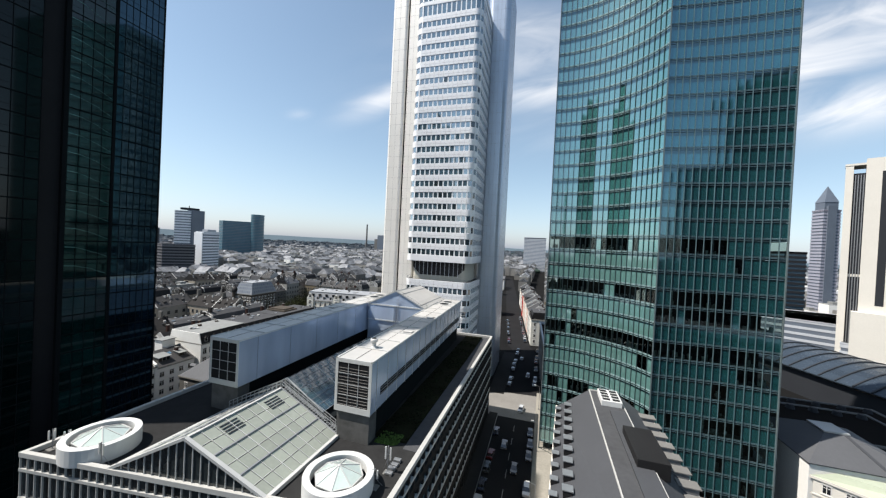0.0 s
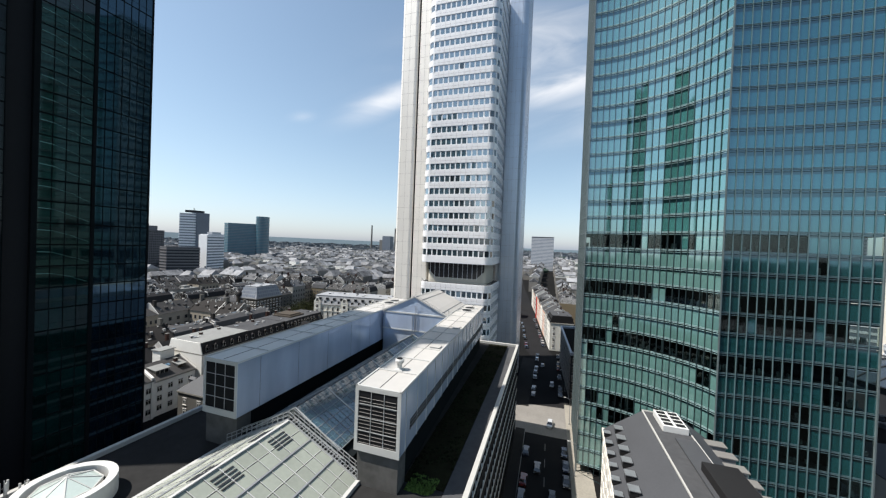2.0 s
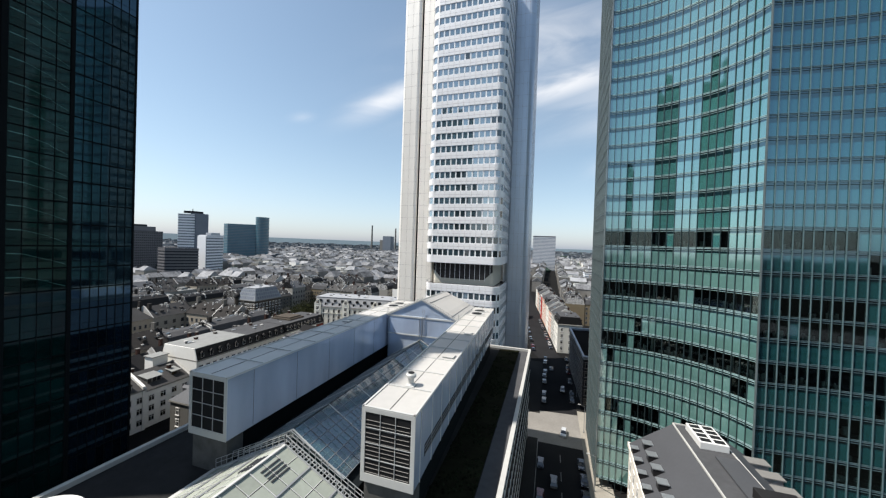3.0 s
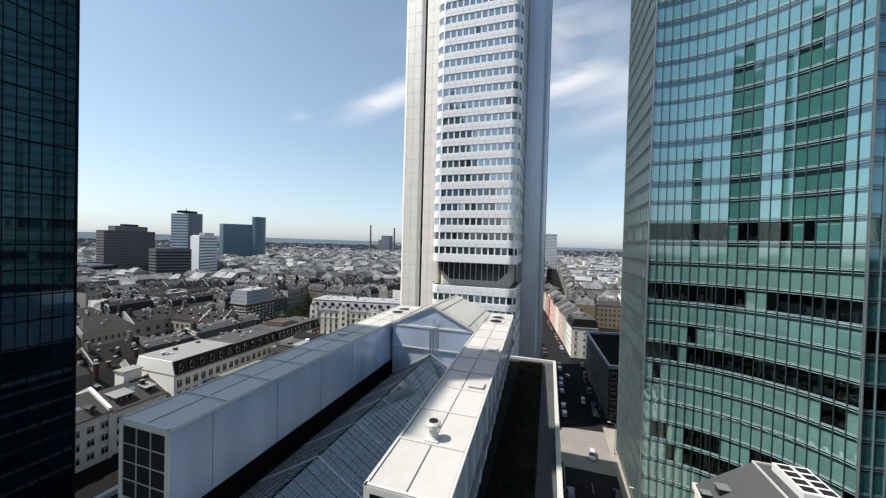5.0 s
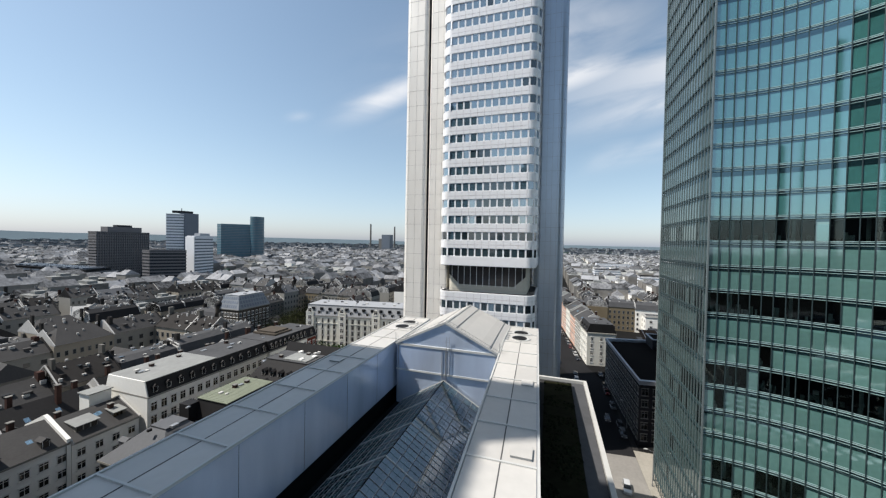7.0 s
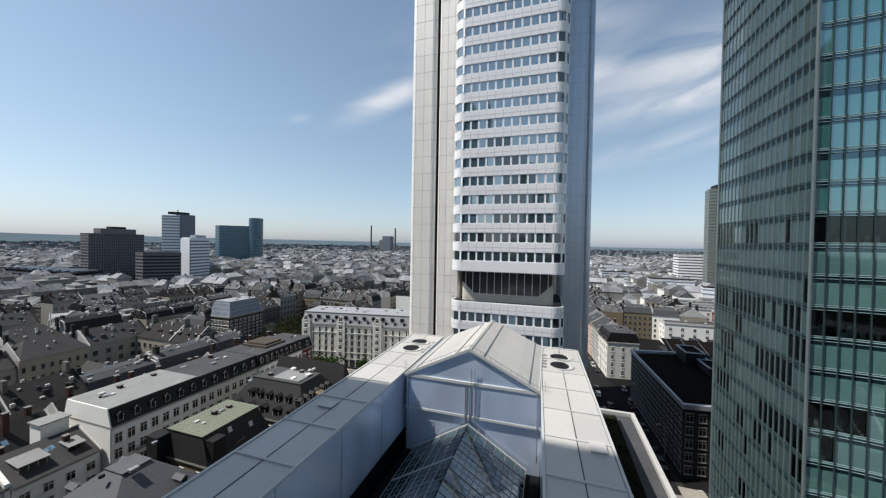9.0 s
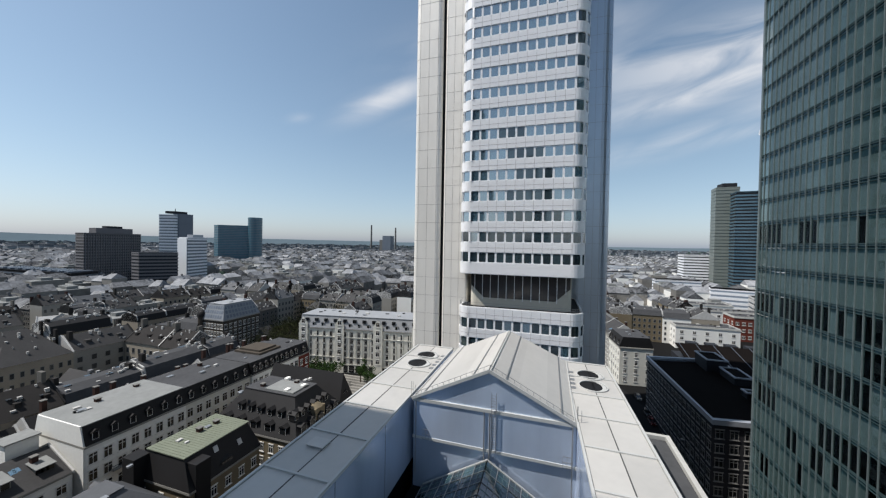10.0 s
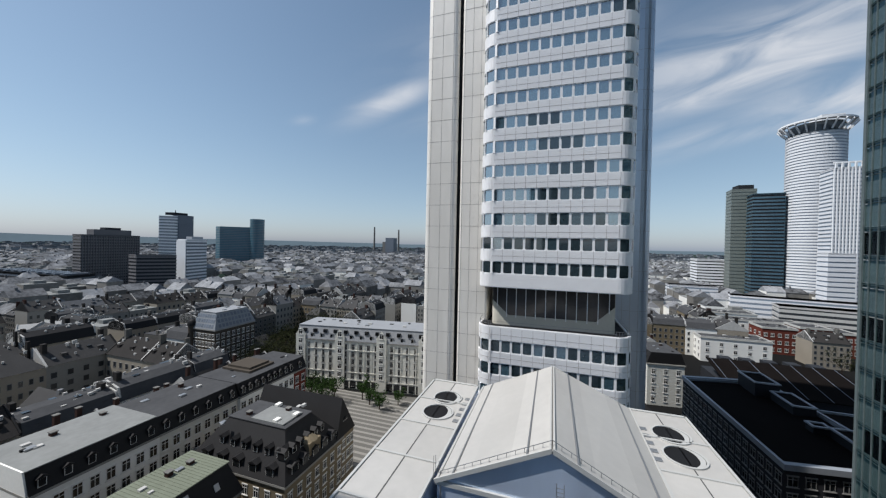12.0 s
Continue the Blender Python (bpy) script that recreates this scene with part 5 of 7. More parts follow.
            u, f, s = random.uniform(-w * 0.4, w * 0.4), random.uniform(0.3, 0.75), random.choice((-1, 1))
            yc, zc, sl = s * (d / 2 + 0.35) * (1 - f), h + rise * f, rise / (d / 2 + 0.35)
            q = [(u - 0.45, yc + 0.5, zc - s * 0.5 * sl + 0.02), (u - 0.45, yc - 0.5, zc + s * 0.5 * sl + 0.02), (u + 0.45, yc - 0.5, zc + s * 0.5 * sl + 0.02), (u + 0.45, yc + 0.5, zc - s * 0.5 * sl + 0.02)]
            part("roof_light", Build().slab(q[::-1], 0.1), M["window"], ob, "sloping roof window")
        for xe in (-w / 2 - 0.2, w / 2 - 0.15):
            prof = [(-d / 2 - 0.4, h - 0.4), (d / 2 + 0.4, h - 0.4), (d / 2 + 0.4, h + 0.2), (0, h + rise + 0.4), (-d / 2 - 0.4, h + 0.2)]
            part("party_wall", Build().add([(xe, *p) for p in prof] + [(xe + 0.35, *p) for p in prof], [(i, (i + 1) % 5, 5 + (i + 1) % 5, 5 + i) for i in range(5)] + [(4, 3, 2, 1, 0), (5, 6, 7, 8, 9)]), M["party"], ob, "pale party wall coping")
    return ob


# near rows on the south side of the block; yaw 90 turns the front to the east
near_house("row_house", -125.6, 102.5, 90, 19.0, 16.4, 15.8, 4, 8, "white_wall", "slate", "mansard", 3.6, "cream row house with white gable wall and dark mansard dormers", (1.45, 2.2), (1, 0, 0, 0), dormers=6, top="roof_pale", chimneys=((-2, 3, 0.8), (6, 4, 0.6)), category="house", group="row houses")
near_house("row_house", -125.8, 121.6, 90, 19.0, 16.0, 15.6, 4, 8, "cream", "slate", "mansard", 3.4, "sandstone row house with dark mansard roof and dormers", (1.45, 2.2), (1, 0, 0, 0), dormers=6, top="tar", chimneys=((3, 4, 1.0),), group="row houses")
near_house("row_house", -125.4, 141.0, 90, 19.6, 16.6, 15.8, 4, 9, "white_wall", "slate", "mansard", 3.3, "white office house with large windows and dark attic storey", (1.5, 2.3), (1, 0, 0, 0), dormers=9, top="tar", group="row houses")
near_house("brick_house", -124.6, 153.6, 90, 5.4, 15.0, 15.6, 4, 2, "brick", "slate", "mansard", 3.4, "narrow red brick end house with dark roof", (1.3, 2.0), (1, 0, 0, 1), side_cols=5, dormers=1, top="tar")
b = Build().box(-133.6, -117.5, 92.75, 93.0, 0, 15.9)
b.add([(-133.6, 92.75, 15.9), (-117.5, 92.75, 15.9), (-118.6, 92.75, 19.55), (-132.5, 92.75, 19.55), (-133.6, 93, 15.9), (-117.5, 93, 15.9), (-118.6, 93, 19.55), (-132.5, 93, 19.55)],
      [(0, 1, 2, 3), (7, 6, 5, 4), (0, 4, 5, 1), (1, 5, 6, 2), (2, 6, 7, 3), (3, 7, 4, 0)])
fw = tagged(part("fire_wall", b, M["white_wall"]), "plain white rendered gable wall of the row house", "wall")
co = near_house("court_house", -127.5, 86.0, 90, 12.5, 15.5, 11.0, 3, 4, "white_wall", "slate_grey", "gable", 3.6, "pale plastered house with slate gable roof and dormer", (1.5, 1.7), (1, 0, 0, 1), dormers=0, chimneys=((-4, 2.5, 0.4), (3, -3, 0.2)))
near_house("court_house", -127.0, 72.6, 90, 13.4, 15.5, 11.8, 3, 5, "white_wall", "slate_grey", "gable", 3.8, "pale rendered house with dark gable roof", (1.5, 1.7), (1, 0, 0, 1), dormers=2, chimneys=((2, 2.5, 0.8),))
def shed_dormer(parent, y0, y1, x0, x1, z0, z1):
    """A wide low dormer that looks east out of a slope, in the house's own turned coordinates."""
    k = part("shed_dormer", Build().box(y0, y1, -x1, -x0, z0, z1), M["plaster"], parent, "wide low roof dormer")
    part("dormer_lid", Build().slab([(y0 - 0.3, -x1 - 0.5, z1), (y1 + 0.3, -x1 - 0.5, z1), (y1 + 0.3, -x0 + 0.6, z1 + 0.5), (y0 - 0.3, -x0 + 0.6, z1 + 0.5)], 0.14), M["roof_pale"], k)
    for i in range(3):
        u = y0 + (y1 - y0) * (i + 0.5) / 3
        part("pane", Build().box(u - 0.5, u + 0.5, -x1 - 0.05, -x1, z0 + 0.45, z1 - 0.12), M["window_house"], k)


shed_dormer(co, -4.6, -0.8, 2.4, 5.6, 11.7, 13.4)
shed_dormer(co, 2.4, 4.6, 3.0, 5.4, 11.7, 13.2)
sb = part("stair_box", Build().box(1.0, 5.4, 1.2, 5.0, 11.4, 17.0), M["white_wall"], co, "white rendered stair box")
part("stair_lid", Build().box(0.7, 5.7, 0.9, 5.3, 17.0, 17.25), M["roof_pale"], sb)
tagged(part("fire_wall", Build().slab([(-119.0, 79.3, 0), (-119.0, 79.3, 12.6), (-127.4, 79.3, 16.4), (-134.5, 79.3, 13.0), (-134.5, 79.3, 0)], 0.7), M["white_wall"]), "white fire wall between two slate roofs", "wall")
ch = near_house("corner_house", -97.5, 122.0, 90, 18.0, 25.0, 11.8, 3, 7, "ochre", "slate", "mansard", 7.2, "ochre stone corner house with tall dark mansard and two dormer rows", (1.2, 1.9), (1, 0, 0, 1), side_cols=9, dormers=0, top="tar", inset_w=5.2, inset=5.0, category="house", chimneys=((2, -3, 1.0), (-2, 4, 0.8)))
for s, ya, half, far, skip in ((-1, 0, 9.0, 12.5, 0), (-1, 270, 12.5, 9.0, 0)):
    for r, (n, zz, back, wd) in enumerate(((5, 12.2, 0.35, 2.0), (6, 15.0, 2.1, 1.3))):
        for c in range(n):
            u = -half * 0.84 + 2 * half * (0.84 - 0.12 * r) * (c + 0.5) / n
            v = s * (far - back)
            put_dormer(ch, *((u, v) if ya == 0 else (v, u)), zz, ya, M["slate"], wd, 1.9 if r == 0 else 1.5)
gbl = Build().add([(6.5, -12.7, 11.8), (14.0, -12.7, 11.8), (10.4, -11.4, 20.0), (6.5, 12.5, 11.8), (14.0, 12.5, 11.8), (10.4, 12.5, 20.0)], [(0, 1, 2), (5, 4, 3), (0, 2, 5, 3), (1, 4, 5, 2), (0, 3, 4, 1)])
part("cross_gable", gbl, M["slate"], ch, "steep dark cross gable")
part("gable_wing", Build().box(9.0, 13.8, -12.4, 12.4, 0, 11.8), M["ochre"], ch)
for z in (2.0, 5.4, 8.6):
    for u in (9.6, 11.4, 13.0):
        put_window(ch, u, -12.4, z, 0, 1.1, 1.8)
put_dormer(ch, 10.4, -12.2, 13.4, 0, M["slate"], 1.8, 1.8)
part("arched_dormer", Build().prism([(-1.8, -11.9), (1.8, -11.9), (1.8, -9.0), (-1.8, -9.0)], 11.8, 15.6).cyl((0, -10.4), 1.8, 15.6, 16.6, 14, 0.5), M["ochre"], ch, "tall stone dormer")
deck = part("roof_deck", Build().box(-3.4, 2.4, -6.5, 2, 19.15, 19.5), M["roof_pale"], ch, "pale roof deck")
for u, v in ((-2.4, -4.0), (1.0, -6.0), (3.2, 1.0)):
    part("roof_light", Build().box(u - 0.7, u + 0.7, v - 0.5, v + 0.5, 19.2, 19.85), M["white_wall"], ch, "white roof light", bevel=0.04)
cp = near_house("copper_house", -99.6, 102.6, 90, 15.0, 14.6, 11.4, 3, 5, "ochre", "slate", "mansard", 5.0, "house with a pale green standing-seam sheet roof above dark slate", (1.2, 1.8), (1, 0, 0, 1), dormers=0, top="copper", inset_w=0.8, inset=2.6, chimneys=((0.5, 1.2, 0.9), (4, 1.0, 0.7)))
seams = Build()
for i in range(22):
    u = -6.4 + i * 0.61
    seams.box(u - 0.03, u + 0.03, -4.9, 4.9, 16.58, 16.64)
part("seam_grid", seams, M["copper"], cp, kind="stuff")
for u, f in ((-4.2, 0.62), (-1.2, 0.66), (3.6, 0.45)):
    y0, z0 = -7.55 + 2.85 * f, 11.4 + 5.0 * f
    part("roof_window", Build().slab([(u - 0.45, y0 - 0.06, z0), (u + 0.45, y0 - 0.06, z0), (u + 0.45, y0 + 0.5, z0 + 1.05), (u - 0.45, y0 + 0.5, z0 + 1.05)], 0.08), M["party"], cp, "pale tilted roof window")
brow = Build()
for i in range(8):
    a0, a1 = -1.9 + 3.8 * i / 8, -1.9 + 3.8 * (i + 1) / 8
    h0, h1 = 0.9 * math.cos(a0 / 1.9 * 1.5), 0.9 * math.cos(a1 / 1.9 * 1.5)
    brow.add([(a0, -7.0, 12.1), (a1, -7.0, 12.1), (a1, -7.0, 12.2 + h1), (a0, -7.0, 12.2 + h0), (a0, -5.6, 13.4), (a1, -5.6, 13.4), (a1, -5.6, 13.5 + h1 * 0.3), (a0, -5.6, 13.5 + h0 * 0.3)],
             [(0, 1, 2, 3), (3, 2, 6, 7), (0, 4, 5, 1), (7, 6, 5, 4), (1, 5, 6, 2), (0, 3, 7, 4)])
eb = part("eyebrow_dormer", brow, M["slate"], cp, "low arched eyebrow dormer")
for i in range(4):
    part("pane", Build().box(-1.1 + i * 0.58, -0.62 + i * 0.58, -7.05, -7.0, 12.2, 12.75), M["window_house"], eb)
near_house("corner_house", -98.5, 85.4, 90, 15.0, 16.5, 11.4, 3, 4, "plaster_grey", "slate_blue", "mansard", 5.2, "grey slate pavilion roof house above grey walls", (1.2, 1.8), (1, 0, 0, 1), dormers=2, top="slate_blue", inset_w=5.5, inset=6.2)
for px, py in ((-105.4, 94.6), (-93.6, 97.4)):
    tagged(part("roof_box", Build().box(px - 1.6, px + 1.6, py - 1.4, py + 1.4, 0, 15.8), M["slate"], bevel=0.05), "slate-clad stair head above the copper roof", "roof box")

deck = tagged(part("roof_terrace", Build().box(-131.5, -121.0, 137.5, 146.5, 19.0, 19.9).box(-130.5, -122.0, 138.5, 145.5, 19.9, 20.5), M["brown_stone"]), "weathered brown timber roof terrace on the white office house", "roof terrace")
# dark yard houses behind the row
for i, (x, y, w, h) in enumerate(((-140.2, 84, 17, 11.5), (-140.0, 103, 19, 12.5), (-139.6, 122, 17, 11.0), (-140.0, 139, 15, 13.0), (-139.8, 154, 14, 12.0))):
    near_house("yard_house", x, y, 90, w, 10.4, h, 3, 4, "plaster_grey", "slate", "gable", 4.4, "dark-roofed yard house with tall brick chimneys", (1.1, 1.7), (0, 0, 0, 1), side_cols=2, chimneys=((-w * 0.3, 1.5, 2.2), (w * 0.1, -2.0, 2.8), (w * 0.36, 1.0, 1.6)), group="yard houses")
# balconies and gutters on the row fronts
for y in (98.4, 105.0, 118.0, 125.0):
    for z in (5.2, 8.7):
        bl = tagged(part("balcony", Build().box(-117.4, -116.3, y - 1.5, y + 1.5, z - 0.12, z), M["plaster"]), "small stone balcony with dark iron railing", "balcony", "row balconies")
        rl = Build()
        for k in range(9):
            yy = y - 1.45 + k * 2.9 / 8
            rl.bar((-116.35, yy, z), (-116.35, yy, z + 0.95), 0.04)
        rl.bar((-116.35, y - 1.5, z + 0.95), (-116.35, y + 1.5, z + 0.95), 0.06)
        rl.bar((-117.4, y - 1.5, z + 0.95), (-116.35, y - 1.5, z + 0.95), 0.06)
        rl.bar((-117.4, y + 1.5, z + 0.95), (-116.35, y + 1.5, z + 0.95), 0.06)
        part("railing", rl, M["black"], bl)

# cream palace on the square
cw = near_house("cream_palace", -110.8, 186.2, 189.1, 54, 16, 19.0, 6, 17, "cream", "roof_light", "mansard", 5.0, "long cream stone apartment palace with pale grey mansard roof", (1.2, 1.95), (0, 0, 1, 1), side_cols=4, dormers=13, top="roof_light", category="building", first=1.2, band=True, paint="frame_dull")
for i, u in enumerate((-25.4, -8.6, 8.6, 25.4)):
    gb = Build().box(u - 2.0, u + 2.0, 8.0, 8.5, 0, 20.4)
    gb.add([(u - 2.2, 8.0, 20.4), (u + 2.2, 8.0, 20.4), (u, 8.0, 23.6), (u - 2.2, 8.5, 20.4), (u + 2.2, 8.5, 20.4), (u, 8.5, 23.6)], [(0, 2, 1), (3, 4, 5), (0, 3, 5, 2), (1, 2, 5, 4), (0, 1, 4, 3)])
    part("bay", gb, M["cream"], cw)
    for z in (4.8, 8.0, 11.0, 14.0, 17.0, 20.6):
        put_window(cw, u, 8.5, z, 180, 1.6, 1.9)
for i in range(12):
    u = -24 + 48 * i / 11
    part("roof_light", Build().box(u - 0.7, u + 0.7, 7.0, 7.9, 21.6, 22.9), M["window_house"], cw, "dark roof window")
for i in range(16):
    u = -25.4 + 50.8 * (i + 1) / 17
    part("pilaster", Build().box(u - 0.22, u + 0.22, 8.0, 8.14, 0.2, 18.6), M["cream"], cw)
for r in (0, 1, 4):
    part("ledge", Build().box(-27.2, 27.2, 8.0, 8.25, 3.6 + 2.9 * r, 3.78 + 2.9 * r), M["cream"], cw)
for i in range(17):
    u = -25.4 + 50.8 * (i + 0.5) / 17
    part("shop_front", Build().box(u - 1.25, u + 1.25, 8.0, 8.12, 0.3, 3.1), M["window_house"], cw)

gm = near_house("glass_mansard_house", -181.0, 178.2, 90, 20.0, 14.0, 19.4, 5, 8, "brown_stone", "glass_mansard", "mansard", 6.8, "brown stone corner block with a tall grey glazed mansard roof", (1.3, 2.0), (1, 0, 0, 1), side_cols=7, dormers=0, top="roof_light", inset_w=2.4, inset=2.4, category="building")
lights = Build()
for r in range(3):
    f = 0.10 + 0.29 * r
    z0, z1 = 19.4 + 6.8 * f, 19.4 + 6.8 * (f + 0.20)
    a, c = 2.65 * f, 2.65 * (f + 0.20)
    for i in range(8):
        v = -5.0 + 10.0 * i / 7
        lights.slab([(-10.3 + a, v + 0.5, z0), (-10.3 + a, v - 0.5, z0), (-10.3 + c, v - 0.5, z1), (-10.3 + c, v + 0.5, z1)], 0.06)
    for i in range(10):
        u = -7.6 + 15.2 * i / 9
        lights.slab([(u - 0.55, -7.3 + a, z0), (u + 0.55, -7.3 + a, z0), (u + 0.55, -7.3 + c, z1), (u - 0.55, -7.3 + c, z1)], 0.06)
part("roof_glazing", lights, M["far_slate"], gm, "rows of glazed roof windows", kind="stuff")
part("dome_drum", Build().cyl((-9.4, 7.0), 1.7, 0, 20.4, 14), M["brown_stone"], gm)
dome = Build()
for k in range(6):
    dome.cyl((-9.4, 7.0), 2.1 * math.cos(k * 0.26), 20.4 + 2.8 * math.sin(k * 0.26), 20.4 + 2.8 * math.sin((k + 1) * 0.26), 16, 2.1 * math.cos((k + 1) * 0.26))
dome.cyl((-9.4, 7.0), 0.2, 23.0, 25.0, 8, 0.05)
part("dome", dome, M["slate"], gm, "small dark dome with a spike")
near_house("white_roof_house", -262, 152, 62, 13, 11, 13.0, 3, 6, "plaster", "party", "gable", 5.0, "house with a bright white steep sheet roof", (1.5, 1.9), (1, 1, 1, 1))

# houses along the street behind the tower; the front looks west
random.seed(21)
y = 205.0
for i, (w, h, wall, kind) in enumerate(((15, 15.5, "cream", "mansard"), (14, 17, "plaster", "gable"), (15, 16, "salmon", "gable"), (14, 17, "cream", "gable"), (14, 16, "salmon", "mansard"),
                                        (16, 17.5, "salmon", "gable"), (13, 17, "red_paint", "flat"), (16, 17, "plaster_grey", "gable"), (16, 16, "salmon", "mansard"), (18, 17, "cream", "gable"))):
    near_house("street_house", -3.7 - 0.115 * (y + w / 2 - 200) + 6.2, y + w / 2 + 0.7, 276.6, w - 0.05, 12.4, h, 4, 5 if w < 16 else 6, wall, "slate_grey" if kind == "gable" else "slate", kind, 4.0 if kind != "flat" else 0.6,
               "narrow old street house in %s with steep dark roof" % {"cream": "cream stone", "plaster": "pale plaster", "ochre": "ochre stone", "salmon": "salmon plaster", "red_paint": "bright red paint", "plaster_grey": "grey plaster"}[wall],
               (1.15, 1.9), (1, 1 if i in (0, 6) else 0, 0, 1 if i == 0 else 0), dormers=3 if kind == "mansard" else 0, chimneys=((random.uniform(-4, 4), 2, 0.8),), group="street houses")
    y += w

tagged(part("red_bay", Build().box(-15.2, -13.8, 292.4, 294.0, 0, 16.5), M["red_paint"], bevel=0.05), "tall bright red wall panel projecting over the footway", "wall panel")

# flat-roofed office at the crossing
office = thing("flat_office", (0, 0, 0), "dark office house with white roof edge and rows of square windows", "building")
OF = [(3.0, 141.3), (26.0, 144.6), (23.0, 189.5), (0.8, 185.2)]
part("wall", Build().prism(OF, 0, 17.4), M["stone_shaded"], office)


def toward(ring, d):
    c = sum((Vector(p) for p in ring), Vector((0, 0))) / len(ring)
    return [tuple(Vector(p) + (c - Vector(p)).normalized() * d) for p in ring]


part("roof", Build().prism(toward(OF, 0.5), 17.4, 17.6), M["felt_shaded"], office, "dark roofing felt")
part("roof_edge", Build().tube(toward(OF, -0.5), toward(OF, 0.75), 17.4, 18.5), M["roof_rim"], office, "pale metal roof edge")
part("inner_edge", Build().tube(toward(OF, 0.9), toward(OF, 1.3), 17.6, 18.2), M["roof_rim"], office)
for p, q, n in ((OF[0], OF[3], 17), (OF[1], OF[0], 8)):
    p, q = Vector(p), Vector(q)
    d = q - p
    ya = math.degrees(math.atan2(d.y, d.x)) + 180
    for r in range(5):
        for i in range(n):
            c = p + d * ((i + 0.5) / n)
            put_window(office, c.x, c.y, 1.5 + 3.2 * r, ya, 1.7, 1.9, "frame_dull")
for x0, x1, y0, y1, z in ((15.5, 21.0, 178, 187, 21.2), (18.5, 23.0, 168, 177, 19.6), (19.5, 24.0, 146, 158, 19.4), (17.0, 20.0, 158.5, 161, 19.0)):
    part("roof_house", Build().box(x0, x1, y0, y1, 17.5, z), M["far_dark"], office, "dark metal roof house", bevel=0.05)
    part("roof_house_cap", Build().tube([(x0 - 0.2, y0 - 0.2), (x1 + 0.2, y0 - 0.2), (x1 + 0.2, y1 + 0.2), (x0 - 0.2, y1 + 0.2)],
                                        [(x0 + 0.3, y0 + 0.3), (x1 - 0.3, y0 + 0.3), (x1 - 0.3, y1 - 0.3), (x0 + 0.3, y1 - 0.3)], z, z + 0.35), M["roof_rim"], office)
    part("roof_house_top", Build().box(x0 + 0.3, x1 - 0.3, y0 + 0.3, y1 - 0.3, z, z + 0.08), M["felt_shaded"], office)
lowb = thing("low_annex", (0, 0, 0), "low dark office annex with flat roof beside the crossing", "building")
part("wall", Build().box(24.5, 48, 146, 186, 0, 12.5), M["stone_shaded"], lowb)
part("roof", Build().box(24.9, 47.6, 146.4, 185.6, 12.5, 12.62), M["felt_shaded"], lowb)
part("parapet", Build().tube([(24.4, 145.9), (48.1, 145.9), (48.1, 186.1), (24.4, 186.1)], [(24.9, 146.4), (47.6, 146.4), (47.6, 185.6), (24.9, 185.6)], 12.3, 13.2), M["roof_rim"], lowb)
sheds = thing("shed_roof_building", (0, 0, 0), "dark building with sloping dark grey metal roof", "building")
part("wall", Build().box(22, 62, 205, 232, 0, 9), M["far_dark"], sheds)
part("roof", Build().slab([(21.5, 204.5, 9), (62.5, 204.5, 9), (62.5, 226, 14), (21.5, 226, 14)], 0.3), M["felt_shaded"], sheds, "dark sloping roof")
for i in range(7):
    part("roof_rib", Build().bar((23 + i * 6.4, 204.5, 9.4), (23 + i * 6.4, 226, 14.4), 0.14), M["far_slate"], sheds)
for i in range(5):
    part("roof_unit", Build().box(27 + i * 7.2, 31 + i * 7.2, 227, 231, 9, 14.4), M["far_dark"], sheds, bevel=0.1)
for i in range(11):
    part("roof_glazing", Build().slab([(25.4 + i * 3.2, 210, 10.45), (28.2 + i * 3.2, 210, 10.45), (28.2 + i * 3.2, 218, 12.31), (25.4 + i * 3.2, 218, 12.31)], 0.12), M["hall_glass"], sheds, "blue-grey roof glazing")

# stone house with grey mansard roof beside the green tower
man = thing("mansard_house", (0, 0, 0), "pale stone house with smooth grey mansard roof and box dormers", "building")
E0, E1 = (3.4, 40.0), (6.1, 84.6)
FT = [E0, (26.0, 40.0), (26.4, 84.6), E1]
part("wall", Build().prism(FT, 0, 19.4), M["beige_stone"], man)
part("cornice", Build().tube(toward(FT, -0.5), toward(FT, 0.4), 19.0, 19.7), M["beige_stone"], man)
RT = [(12.9, 40.0), (18.6, 40.0), (18.8, 84.0), (12.9, 84.2)]
part("roof", Build().prism(FT, 19.7, 24.9, RT), M["slate_dark"], man, "smooth dark grey metal roof")
part("flat_top", Build().prism(toward(RT, 0.4), 24.9, 25.0), M["tar"], man)
for (a, c) in ((RT[0], RT[3]), (RT[1], RT[2]), (RT[3], RT[2])):
    part("ridge_edge", Build().bar((*a, 25.0), (*c, 25.0), 0.2, 0.25), M["parapet"], man)
part("sunk_roof", Build().box(15.6, 18.5, 45, 74.5, 25.0, 25.35), M["slate_dark"], man)
part("stair_head", Build().box(16.2, 20.6, 56, 66, 24.0, 26.6), M["slate"], man, bevel=0.1)
for i in range(11):
    y = 81.5 - i * 3.6
    for u, zz, sc in ((0.30, 20.9, 0.8), (0.02, 19.9, 0.6)):
        x = E0[0] + (E1[0] - E0[0]) * (y - 40) / 44.6 + 6.6 * u
        dm = part("dormer", Build().box(x - 0.2, x + 1.3 * sc, y - 0.85 * sc, y + 0.85 * sc, zz - 0.1, zz + 1.25 * sc), M["slate"], man, "dark metal box dormer with a pale lid")
        part("dormer_lid", Build().box(x - 0.35, x + 1.5 * sc, y - 0.95 * sc, y + 0.95 * sc, zz + 1.25 * sc, zz + 1.42 * sc), M["steel"], dm)
        part("pane", Build().box(x - 0.24, x - 0.2, y - 0.65 * sc, y + 0.65 * sc, zz + 0.15, zz + 1.1 * sc), M["window_house"], dm)
    x = 26.3 - 1.9
